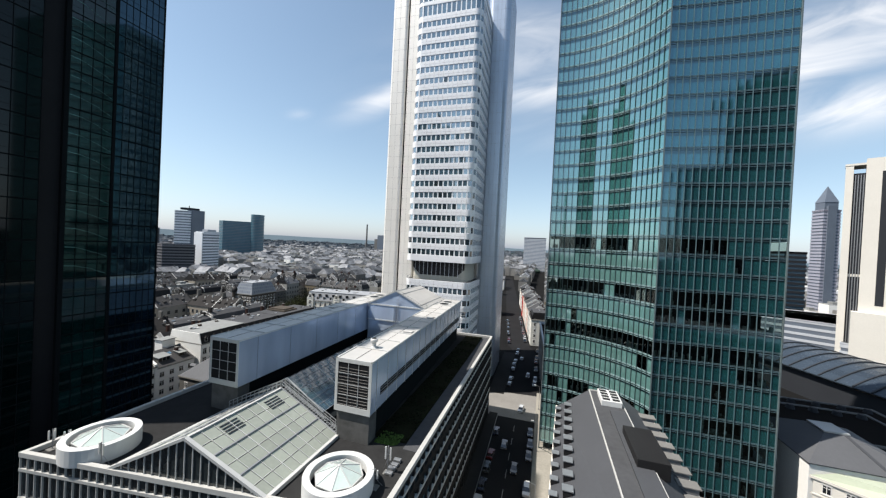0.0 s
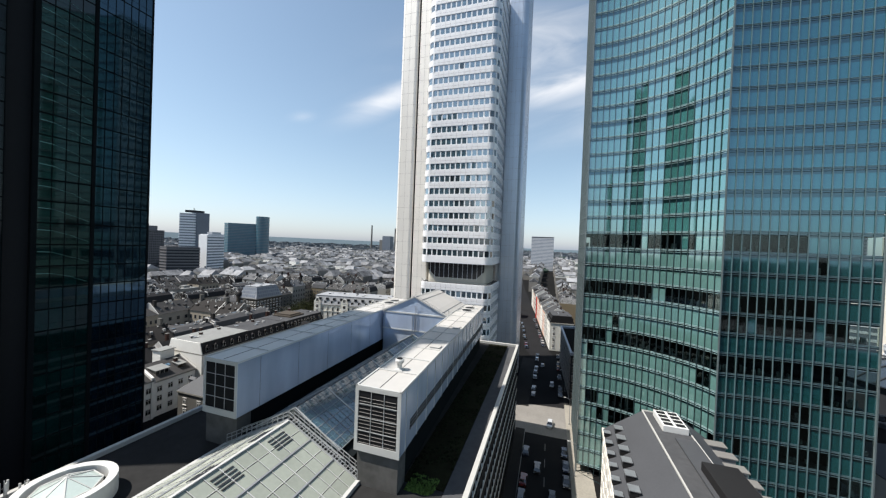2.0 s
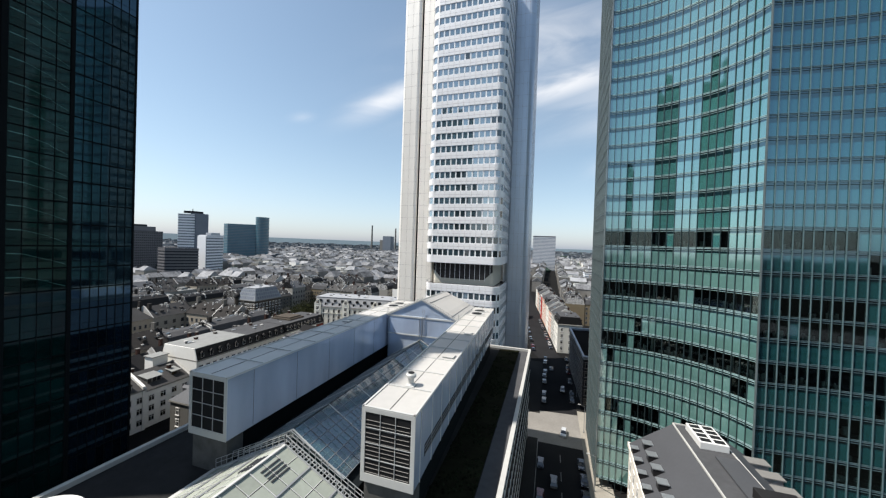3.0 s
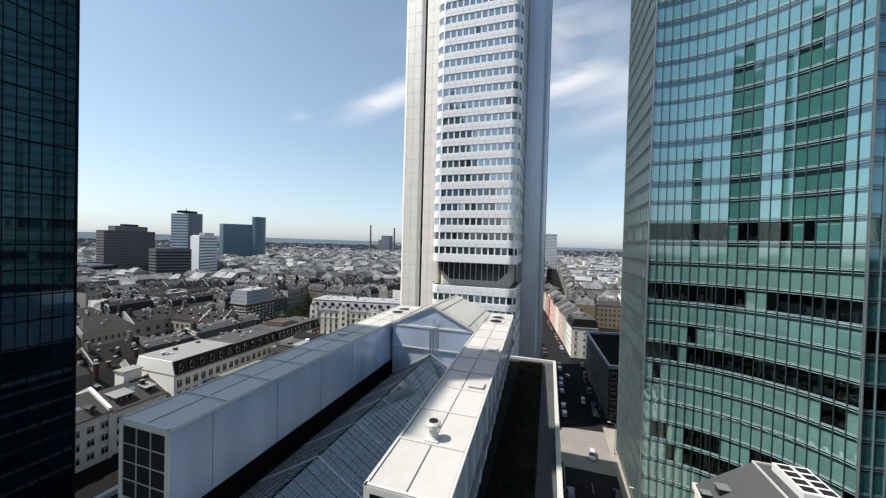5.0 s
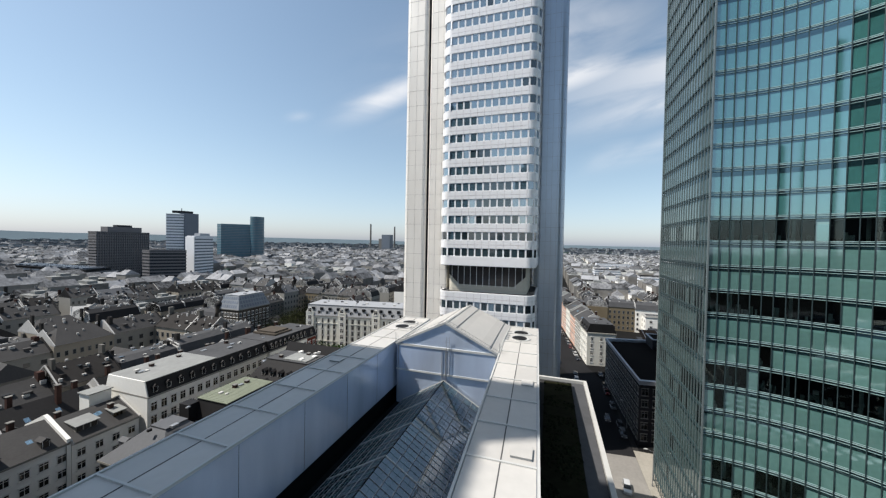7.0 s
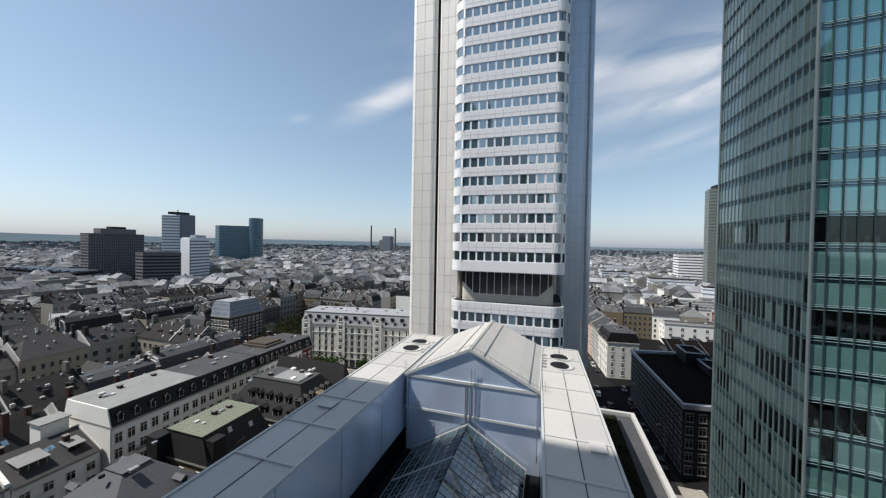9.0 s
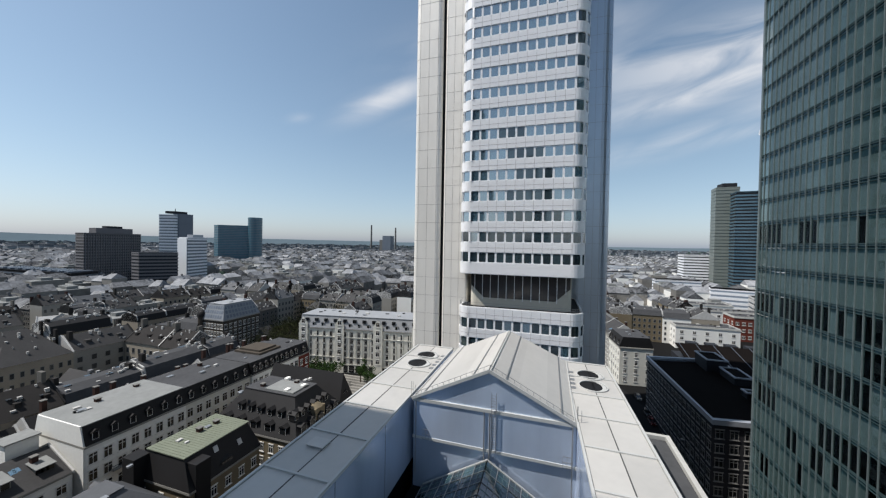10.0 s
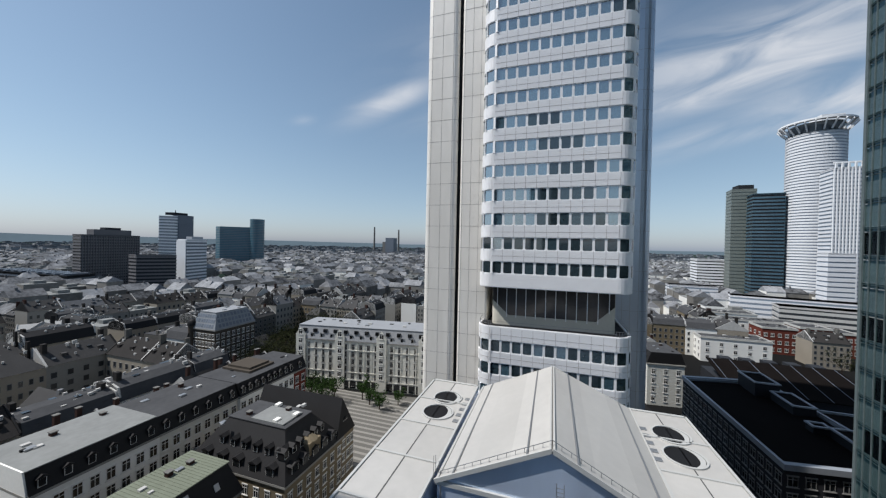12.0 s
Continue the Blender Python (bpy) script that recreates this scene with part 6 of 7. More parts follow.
    dm = part("dormer", Build().box(x - 1.6, x + 0.9, y - 0.85, y + 0.85, 20.8, 22.1), M["steel"], man, "grey metal box dormer")
    part("dormer_lid", Build().box(x - 1.8, x + 1.2, y - 1.0, y + 1.0, 22.1, 22.27), M["concrete"], dm)
for r in range(5):
    for i in range(12):
        y = 82.3 - i * 3.6
        x = E0[0] + (E1[0] - E0[0]) * (y - 40) / 44.6
        put_window(man, x, y, 1.5 + 3.5 * r, 270 - 3.4, 1.3, 2.1)
for i in range(6):
    put_window(man, 8.5 + i * 3.2, 84.6, 15.4, 180, 1.3, 2.1)
cool = thing("roof_chiller", (16.35, 79.7, 25.0), "white rooftop chiller with two rows of dark vents", "air conditioner")
part("case", Build().box(14.4, 18.3, 76.6, 82.8, 25.0, 26.1), M["white_drum"], cool, bevel=0.05)
for i in range(4):
    for u in (-0.95, 0.95):
        part("fan", Build().box(16.35 + u - 0.72, 16.35 + u + 0.72, 77.0 + i * 1.45, 78.05 + i * 1.45, 26.1, 26.14), M["black"], cool)

# white house and halls beyond the green tower
wh = thing("hip_house", (0, 0, 0), "white rendered house with a grey hipped metal roof", "house")
WF = [(54.0, 85.7), (73.0, 85.7), (73.0, 106.0), (54.0, 106.0)]
part("wall", Build().prism(WF, 0, 17.0), M["white_wall"], wh)
part("eave", Build().tube(toward(WF, -0.35), toward(WF, 0.3), 16.75, 17.05), M["slate_mid"], wh)
part("roof", Build().prism(toward(WF, -0.5), 17.0, 20.7, [(60.6, 93.0), (64.6, 93.0), (64.6, 97.6), (60.6, 97.6)]), M["slate_mid"], wh, "smooth grey metal hip roof")
part("roof_crown", Build().box(60.4, 64.8, 92.8, 97.8, 20.7, 21.0), M["steel_pale"], wh, "pale metal crown plate")
part("roof_gutter", Build().bar((66.2, 86.2, 17.4), (64.0, 93.2, 20.8), 0.7, 0.12), M["slate_dark"], wh, "dark roof gutter")
gr = thing("green_roof_house", (0, 0, 0), "low pale house with a weathered pale green sheet roof", "house")
GF = [(54.6, 85.4), (68.0, 76.5), (86.0, 76.5), (86.0, 85.4)]
part("wall", Build().prism(GF, 0, 14.4), M["beige_stone"], gr)
part("cornice", Build().tube(toward(GF, -0.6), toward(GF, 0.3), 14.1, 14.6), M["beige_stone"], gr)
part("string_course", Build().tube(toward(GF, -0.35), toward(GF, 0.2), 11.0, 11.3), M["beige_stone"], gr)
part("roof", Build().prism(toward(GF, -0.5), 14.6, 16.2, toward(GF, 3.0)), M["roof_cream"], gr)
for z in (8.4, 11.9):
    for i in range(5):
        q = Vector(GF[0]).lerp(Vector(GF[1]), (i + 0.6) / 5.4)
        put_window(gr, q.x, q.y, z, -33.6, 1.2, 1.7)
hallr = thing("curved_hall", (0, 0, 0), "long station-like hall with curved glazed roof and dark flank", "hall")
cb = Build()
R0, R1 = Vector((100, 200)), Vector((122, 138))
dirv = (R1 - R0)
acr = Vector((-dirv.y, dirv.x)).normalized()
def hall_pt(u, s):
    p = R0 + dirv * u + acr * 34 * s
    return (p.x, p.y, 8 + 9.5 * math.sin(math.pi * (0.12 + 0.62 * s)))
for u in range(12):
    for s in range(10):
        q = [hall_pt(u / 12, s / 10), hall_pt((u + 1) / 12, s / 10), hall_pt((u + 1) / 12, (s + 1) / 10), hall_pt(u / 12, (s + 1) / 10)]
        cb.add([*q, *[(p[0], p[1], p[2] - 0.4) for p in q]], [(0, 1, 2, 3), (7, 6, 5, 4), (0, 4, 5, 1), (2, 6, 7, 3)])
part("roof_skin", cb, M["hall_glass"], hallr, kind="stuff")
for u in range(13):
    rb_ = Build()
    for s in range(10):
        a, c = Vector(hall_pt(u / 12, s / 10)), Vector(hall_pt(u / 12, (s + 1) / 10))
        rb_.bar(a + Vector((0, 0, 0.15)), c + Vector((0, 0, 0.15)), 0.5, 0.4)
    part("rib", rb_, M["far_dark"], hallr)
q0, q1 = R0 + acr * 2, R1 + acr * 2
part("flank", Build().prism([tuple(q0), tuple(q1), tuple(q1 + acr * 30), tuple(q0 + acr * 30)], 0, 10), M["far_dark"], hallr)
for k, (x0, x1, y0, y1, h, mt) in enumerate(((62, 96, 112, 134, 11.5, "felt_shaded"), (70, 110, 135, 152, 7.5, "felt_shaded"), (88, 120, 100, 126, 9, "felt_shaded"))):
    t = thing("depot_building", ((x0 + x1) / 2, (y0 + y1) / 2, 0), "low dark flat-roofed depot with pale roof rails", "building", "depot buildings")
    part("wall", Build().box(x0, x1, y0, y1, 0, h), M["far_dark"], t)
    part("roof", Build().box(x0 + 0.4, x1 - 0.4, y0 + 0.4, y1 - 0.4, h, h + 0.1), M[mt], t)
    part("roof_rim", Build().tube([(x0 - .2, y0 - .2), (x1 + .2, y0 - .2), (x1 + .2, y1 + .2), (x0 - .2, y1 + .2)], [(x0 + .4, y0 + .4), (x1 - .4, y0 + .4), (x1 - .4, y1 - .4), (x0 + .4, y1 - .4)], h, h + 0.5), M["concrete"], t)
    for i in range(6):
        part("barrel_light", Build().cyl((x0 + 3 + i * (x1 - x0 - 6) / 5, y1 - 3), 1.2, h, h + 1.3, 12, 0.8), M["far_dark"], t)


# ---------------------------------------------------------------- towers on the skyline
def banded(name, ring, z1, wall, glass, label, pitch=3.6, strip=1.7, top=None, z0=0, category="tower"):
    """A far tower: pale storey bands, glass between."""
    c = sum((Vector(p[:2]) for p in ring), Vector((0, 0))) / len(ring)
    t = thing(name, (c.x, c.y, 0), label, category)
    part("glass", Build().prism(toward(ring, 0.5), z0, z1), M[glass], t)
    z = z0 + 2.0
    while z < z1 - 1:
        part("storey_band", Build().tube(ring, toward(ring, 0.9), z, z + strip), M[wall], t)
        z += pitch
    part("roof_band", Build().prism(ring, z1 - 1.2, z1), M[top or wall], t)
    return t


def rect(x0, x1, y0, y1, yaw=0.0):
    c = Vector(((x0 + x1) / 2, (y0 + y1) / 2))
    out = []
    for p in ((x0, y0), (x1, y0), (x1, y1), (x0, y1)):
        d = Vector(p) - c
        a = radians(yaw)
        out.append((c.x + d.x * math.cos(a) - d.y * math.sin(a), c.y + d.x * math.sin(a) + d.y * math.cos(a)))
    return out


def cornered(left, near, right):
    """A four-cornered plan from three of its corners, counterclockwise."""
    return [near, right, (left[0] + right[0] - near[0], left[1] + right[1] - near[1]), left]


t = banded("hotel_tower", cornered((-549.5, 291.5), (-533.2, 291.1), (-536.9, 349.2)), 61.5, "far_brown", "window_far", "wide dark brown hotel slab with stepped top", 3.4, 1.9)
piers = Build()
for i in range(24):
    y = 292.5 + i * 2.42
    piers.box(-533.6 - 0.064 * (y - 291), -532.6 - 0.064 * (y - 291), y - 0.35, y + 0.35, 3, 60.5)
part("pier_grid", piers, M["far_brown"], t, kind="stuff")
part("upper_storeys", Build().prism(cornered((-548.5, 303.1), (-534.6, 302.8), (-537.0, 340.0)), 61.5, 67.8), M["far_brown"], t)
part("plant_room", Build().prism(cornered((-546, 314), (-537, 313.8), (-538.2, 330)), 67.8, 70.4), M["far_dark"], t)
t = banded("twin_tower", cornered((-559.3, 384.0), (-539.7, 392.4), (-538.5, 415.5)), 91, "far_band", "far_slate", "office tower with white storey bands and dark crown", 4.2, 2.6)
# the tower's right side, darkened in the colour because it lies in shade
part("dark_half", Build().prism(cornered((-545.0, 393.5), (-538.2, 396.4), (-537.2, 416.0)), 0, 92.5), M["far_slate"], t, "right half with its shade put into a dark colour")
part("crown", Build().prism(cornered((-555, 389.5), (-543, 394.5), (-542, 411)), 92.5, 96.0), M["far_dark"], t)
part("mast", Build().cyl((-546, 397), 0.5, 96, 99.5, 8), M["far_dark"], t)
t = banded("white_office", cornered((-447.0, 334.9), (-433.6, 335.4), (-442.2, 365.3)), 58.6, "far_band", "far_slate", "white office block with dark window bands", 3.8, 1.9)
part("white_flank", Build().prism(cornered((-448.5, 334.0), (-434.0, 334.2), (-434.1, 335.1)), 0, 57.6), M["far_white"], t, "plain white flank")
part("plant_room", Build().prism(cornered((-447, 344), (-438, 344.3), (-442, 360)), 58.6, 61.8), M["far_pale"], t)
t = banded("station_hall", cornered((-640, 262), (-492, 262), (-505, 290)), 19, "far_dark", "far_slate", "long low dark railway hall with window bands", 5.0, 3.2, category="hall")
for i in range(9):
    part("roof_monitor", Build().box(-628 + i * 15, -622 + i * 15, 264, 284, 19, 21.2), M["far_slate"], t)
banded("dark_office", cornered((-462, 296), (-447.3, 294.4), (-425.9, 319.7)), 41.5, "far_brown", "far_dark", "low dark office block with brown bands", 3.6, 1.8)
t = banded("teal_block", cornered((-730, 600), (-713.2, 595.8), (-668.5, 632.5)), 88.5, "far_teal", "far_slate", "dark teal glass office slab", 3.6, 2.4)
ring = [(-661.5 + 14.5 * math.cos(2 * math.pi * i / 28), 643 + 14.5 * math.sin(2 * math.pi * i / 28)) for i in range(28)]
banded("teal_round_tower", ring, 106.5, "far_teal", "far_slate", "round dark teal glass tower", 3.6, 2.4)
for x, h in ((-914, 146), (-777, 132)):
    c = thing("smokestack", (x, 1600, 0), "tall thin concrete power plant chimney", "chimney", "power plant chimneys")
    part("shaft", Build().cyl((x, 1600), 5.2, 0, h, 14, 3.6), M["concrete"], c)
c = thing("boiler_house", (-826, 1610, 0), "grey power plant boiler house between chimneys", "building")
part("block", Build().box(-850, -805, 1600, 1640, 0, 91), M["far_slate"], c)
part("side_block", Build().box(-868, -848, 1602, 1636, 0, 70), M["concrete"], c)
t = banded("olive_tower", rect(151, 173, 520, 540, -8), 127, "far_olive", "far_olive", "olive green office tower with plain flank", 3.8, 2.6)
part("plant_room", Build().box(157, 171, 524, 538, 127, 132), M["far_dark"], t)
banded("blue_tower", rect(162, 188, 500, 524, -8), 118.5, "far_blue", "far_dark", "blue glass office tower with fine storey bands", 3.6, 1.9, top="far_dark")
RX, RY = 210.0, 502
crn = lambda r: [(RX + r * math.cos(2 * math.pi * i / 48), RY + r * math.sin(2 * math.pi * i / 48)) for i in range(48)]
t = banded("round_tower", crn(21.5), 175, "far_band", "far_grey_glass", "round white banded tower with a projecting crown ring", 2.9, 1.8)
part("crown_ring", Build().tube(crn(27.5), crn(22.5), 185.4, 187), M["far_white"], t, "wide white crown ring")
for i in range(24):
    a = 2 * math.pi * i / 24
    part("crown_bracket", Build().bar((RX + 21 * math.cos(a), RY + 21 * math.sin(a), 176.5), (RX + 28 * math.cos(a), RY + 28 * math.sin(a), 184.6), 0.9, 1.2), M["far_white"], t)
part("crown_drum", Build().prism(crn(20), 175, 185), M["window_far"], t)
part("plant_room", Build().box(RX + 2, RX + 20, RY - 4, RY + 14, 185, 195.5), M["far_white"], t)
part("square_core", Build().box(RX + 7, RX + 26, RY + 4, RY + 30, 0, 181), M["far_white"], t)
t = banded("square_tower", rect(182.5, 203.5, 430, 448, -6), 129, "far_band", "far_grey_glass", "square white tower with a grid of small windows", 3.3, 1.9)
piers = Build()
for i in range(11):
    piers.box(182.3 + i * 2.1, 183.1 + i * 2.1, 429.3 - i * 0.2 + 1.0, 431.6 - i * 0.2, 0, 129)
part("pier_grid", piers, M["far_white"], t, kind="stuff")
for i in range(6):
    part("crown_post", Build().box(183 + i * 3.9, 184.2 + i * 3.9, 430.2 - i * 0.37, 431.4 - i * 0.37, 129, 133), M["far_white"], t)
part("crown_beam", Build().prism(rect(182.5, 203.5, 430, 431.5, -6), 132.6, 134), M["far_white"], t)
banded("white_block", rect(163, 179, 400, 414, -5), 58, "far_band", "far_grey_glass", "white stepped office block", 3.8, 2.6)
t = banded("pointed_tower", rect(259, 273, 424, 438, 4), 109, "pinkish", "far_slate", "slender pinkish stone tower with a pyramid roof", 3.2, 1.9)
part("centre_shaft", Build().prism(rect(262.5, 269.5, 423.2, 426, 4), 0, 113), M["far_slate"], t, "glazed middle strip")
part("upper_shaft", Build().prism(rect(260.5, 271.5, 425.5, 436.5, 4), 109, 117), M["far_slate"], t)
part("pyramid", Build().prism(rect(260.2, 271.8, 425.2, 436.8, 4), 117, 133, rect(265.8, 266.2, 430.8, 431.2, 4)), M["far_slate"], t, "pointed glass pyramid roof")
# beige pair of shafts, turned to the south-west
t = thing("beige_tower", (162.4, 250, 0), "beige stone office tower with tall dark window slots", "tower")
bt = lambda u0, u1, v0, v1: [(162.4 + 0.83 * u + 0.55 * v, 250 - 0.55 * u + 0.83 * v) for u, v in ((u0, v0), (u1, v0), (u1, v1), (u0, v1))]
part("west_shaft", Build().prism(bt(0, 3.0, 0, 13), 0, 112.3), M["beige_stone"], t)
part("slot", Build().prism(bt(3.0, 7.4, 1.2, 12), 0, 108), M["far_dark"], t, "tall dark window slot")
part("east_shaft", Build().prism(bt(7.4, 22, -0.5, 14), 0, 115.5), M["beige_stone"], t)
part("cap", Build().prism(bt(-0.2, 7.4, -0.2, 13), 112.3, 113.4), M["beige_stone"], t)
for i in range(4):
    part("slot_mullion", Build().prism(bt(3.6 + i * 1.0, 3.95 + i * 1.0, 0.8, 1.2), 0, 107), M["steel"], t)
part("slot_band", Build().prism(bt(3.0, 7.4, 0.9, 1.3), 50, 51.5), M["beige_stone"], t)
part("podium", Build().prism(bt(5, 26, -5, 14), 0, 31), M["beige_stone"], t, "lower stone podium")
part("side_slot", Build().prism(bt(13, 16, -0.56, 0), 35, 108), M["far_dark"], t)
banded("dark_block", rect(191, 206, 350, 370, 0), 65, "far_dark", "far_blue", "small dark glass office block", 3.6, 2.0)
banded("grey_slab", rect(-53, 2, 900, 925, 0), 86, "far_pale", "far_slate", "far grey office slab", 3.6, 2.2)
banded("white_stepped_office", rect(134, 166, 560, 590, -5), 47, "far_white", "far_dark", "white office building with dark windows", 3.6, 2.2)
banded("terrace_office", rect(140, 232, 262, 300, -30), 20, "far_pale", "far_slate", "long glazed office with pale terraces", 4.0, 1.6, category="building")
banded("terrace_office", rect(165, 240, 225, 255, -32), 13, "far_pale", "far_slate", "low pale office wing with window bands", 4.0, 2.2, category="building")
banded("white_hall", rect(150, 230, 320, 350, -12), 17, "far_white", "far_dark", "low white building with small windows", 4.2, 2.8, category="building")
banded("exhibition_hall", rect(140, 210, 405, 440, -10), 15, "far_white", "far_dark", "long pale hall with a row of windows", 4.4, 2.8, category="building")
banded("long_office", rect(100, 178, 385, 402, -16), 22, "far_band", "far_grey_glass", "long pale office wing with window bands", 3.8, 2.2, category="building")
banded("long_office", rect(112, 165, 350, 366, -14), 20.5, "party", "window_far", "long cream office wing with dark windows", 3.6, 2.0, category="building")
banded("far_white_office", rect(78, 120, 470, 486, -4), 22, "far_band", "far_grey_glass", "white office row with window bands", 3.6, 2.0, category="building")
banded("far_white_office", rect(40, 74, 560, 580, 3), 22, "far_band", "far_grey_glass", "white office row with window bands", 3.6, 2.0, category="building")
banded("far_white_office", rect(60, 120, 700, 720, 0), 24, "far_band", "far_grey_glass", "white office row with window bands", 3.6, 2.0, category="building")
for x0, x1, y0, y1, h, mt in ((76, 92, 302, 316, 14.5, "brick"), (94, 108, 304, 318, 15.5, "brick"), (108, 122, 308, 322, 13, "brick"), (66, 110, 330, 342, 13, "white_wall"), (36, 66, 272, 286, 12.5, "white_wall"), (60, 96, 350, 364, 14, "white_wall")):
    near_house("block_house", (x0 + x1) / 2, (y0 + y1) / 2, 0, x1 - x0, y1 - y0, h, 3, 5, mt, "tar", "flat", 0.6, "flat-roofed %s house block" % ("red brick" if mt == "brick" else "pale plastered"), (1.6, 1.7), (1, 0, 0, 1), top="parapet")


# ---------------------------------------------------------------- the town: house types, copied street by street
def town_house(seed, w, d, h, wall, roof, kind, rise, label):
    random.seed(seed)
    ob = thing("town_house", (0, 0, 0), label, "house", "town houses")
    part("wall", Build().box(-w / 2, w / 2, -d / 2, d / 2, 0, h), M[wall], ob)
    b = Build()
    if kind == "gable":
        roof_gable(b, w, d, h, h + rise)
    elif kind == "hip":
        roof_gable(b, w, d, h, h + rise, hip=d * 0.35)
    elif kind == "mansard":
        hi = roof_mansard(b, w, d, h, h + rise * 0.7, 1.2)
        b.prism(hi, h + rise * 0.7, h + rise, [(p[0], p[1] * 0.4) for p in hi])
    else:
        b.box(-w / 2, w / 2, -d / 2, d / 2, h, h + 0.3)
        b.box(-w * 0.2, w * 0.1, -d * 0.2, d * 0.2, h + 0.3, h + 2.4)
    part("roof", b, M[roof], ob)
    if kind != "flat":
        for xe in (-w / 2, w / 2 - 0.35):
            if kind == "mansard":
                prof = [(-d / 2 - 0.2, h - 0.3), (d / 2 + 0.2, h - 0.3), (d / 2 - 1.0, h + rise * 0.7 + 0.4), (0, h + rise + 0.45), (-d / 2 + 1.0, h + rise * 0.7 + 0.4)]
            else:
                prof = [(-d / 2 - 0.3, h - 0.3), (d / 2 + 0.3, h - 0.3), (d / 2 + 0.3, h + 0.3), (0, h + rise + 0.4), (-d / 2 - 0.3, h + 0.3)]
            k = len(prof)
            pw = Build().add([(xe, p[0], p[1]) for p in prof] + [(xe + 0.35, p[0], p[1]) for p in prof],
                             [(i, (i + 1) % k, k + (i + 1) % k, k + i) for i in range(k)] + [tuple(range(k - 1, -1, -1)), tuple(range(k, 2 * k))])
            part("party_wall", pw, M["party" if (seed + (xe > 0)) % 3 != 1 else "slate"], ob)
    sk = Build()
    for i in range(4):
        u, s = random.uniform(-w * 0.4, w * 0.4), random.choice((-1, 1))
        if kind == "gable":
            f = random.uniform(0.35, 0.7)
            zc, yc = h + rise * f + 0.1, s * (d / 2 + 0.35) * (1 - f)
            sk.box(u - 0.5, u + 0.5, yc - 0.55, yc + 0.55, zc - 0.25, zc + 0.12)
        elif kind != "hip":
            zc = h + (0.3 if kind == "flat" else rise * 0.9)
            sk.box(u - 0.6, u + 0.6, s * d * 0.15 - 0.6, s * d * 0.15 + 0.6, zc, zc + 0.5)
    if sk.f:
        part("rooflight", sk, M["window_far"], ob, kind="stuff")
    cl = Build()
    for i in range(15):
        u, f, s = random.uniform(-w * 0.46, w * 0.46), random.uniform(0.15, 0.95), random.choice((-1, 1))
        if kind in ("gable", "hip"):
            yc, zc = s * (d / 2) * (1 - f), h + rise * f
        else:
            yc, zc = s * (d / 2 - 1.3) * (1 - f), h + (0.3 if kind == "flat" else rise * (0.7 + 0.3 * f))
        e, q = random.uniform(0.15, 0.5), random.uniform(0.3, 1.2)
        cl.box(u - e, u + e, yc - e * 0.7, yc + e * 0.7, zc - 0.4, zc + q)
    part("roof_clutter", cl, M["party"], ob, kind="stuff")
    win, fr = Build(), Build()
    rows, cols = 4, max(3, round(w / 2.9))
    for s in (-1, 1):
        for r in range(rows):
            for c in range(cols):
                u = -w / 2 + w * (c + 0.5) / cols
                z = 1.6 + r * (h - 2.2) / rows
                y0, y1 = (s * d / 2, s * (d / 2 + 0.06))
                win.box(u - 0.52, u + 0.52, min(y0, y1) - 0.02, max(y0, y1) + 0.02, z, z + 1.75)
                y2 = s * (d / 2 + 0.10)
                fr.box(u - 0.68, u + 0.68, min(y0, y2), max(y0, y2), z - 0.2, z - 0.02)
                fr.box(u - 0.66, u + 0.66, min(y0, y2), max(y0, y2), z + 1.77, z + 1.92)
                y3 = s * (d / 2 + 0.05)
                fr.box(u - 0.64, u + 0.64, min(y0, y3), max(y0, y3), z - 0.02, z + 1.77)
    part("glazing", win, M["window_far"], ob, kind="stuff")
    part("stone_trim", fr, M["frame_dull" if wall != "white_wall" else "frame_white"], ob, kind="stuff")
    dm = Build()
    if kind in ("gable", "mansard"):
        for s in (-1, 1):
            for c in range(max(2, cols // 2)):
                u = -w / 2 + w * (c + 0.5) / max(2, cols // 2) + random.uniform(-0.4, 0.4)
                yy = s * (d / 2 - (0.6 if kind == "mansard" else 2.0))
                zz = h + (0.5 if kind == "mansard" else rise * 0.25)
                dm.box(u - 0.6, u + 0.6, min(yy, yy - s * 2.2), max(yy, yy - s * 2.2), zz, zz + 1.6)
        part("dormer_work", dm, M[roof], ob, kind="stuff")
    brick = M[random.choice(("brick_stack", "plaster_grey", "plaster_grey", "tile_brown"))]
    for i in range(2):
        cx, cy, cw = (-0.44, 0.44)[i] * w + random.uniform(-0.6, 0.6), random.uniform(-d * 0.2, d * 0.2), random.uniform(0.6, 1.1)
        part("chimney", Build().box(cx - 0.45, cx + 0.45, cy - cw, cy + cw, h + rise * 0.3, h + rise + random.uniform(0.9, 2.6)), brick, ob)
    return ob


TYPES = []
spec = [(15, 12.5, 16.5, "plaster", "slate_grey", "gable", 5.0), (18, 13, 17.5, "sandstone", "slate", "mansard", 5.2), (14, 12, 15.5, "plaster_grey", "slate_grey", "gable", 5.4),
        (16, 12.5, 17.0, "ochre", "tar", "mansard", 4.6), (19, 13, 16.0, "plaster", "slate", "mansard", 5.0), (15, 12, 17.5, "plaster", "slate_blue", "gable", 4.8),
        (17, 12.5, 16.5, "plaster", "roof_pale", "flat", 0.6), (20, 13, 15.0, "plaster_grey", "tar", "flat", 0.6), (16, 12.5, 16.0, "sandstone", "tile_brown", "gable", 5.2),
        (14, 12, 17.0, "plaster", "slate_grey", "gable", 5.0), (22, 14, 18.0, "sandstone", "slate_grey", "hip", 5.5), (15, 12, 16, "white_wall", "tar", "mansard", 4.8)]
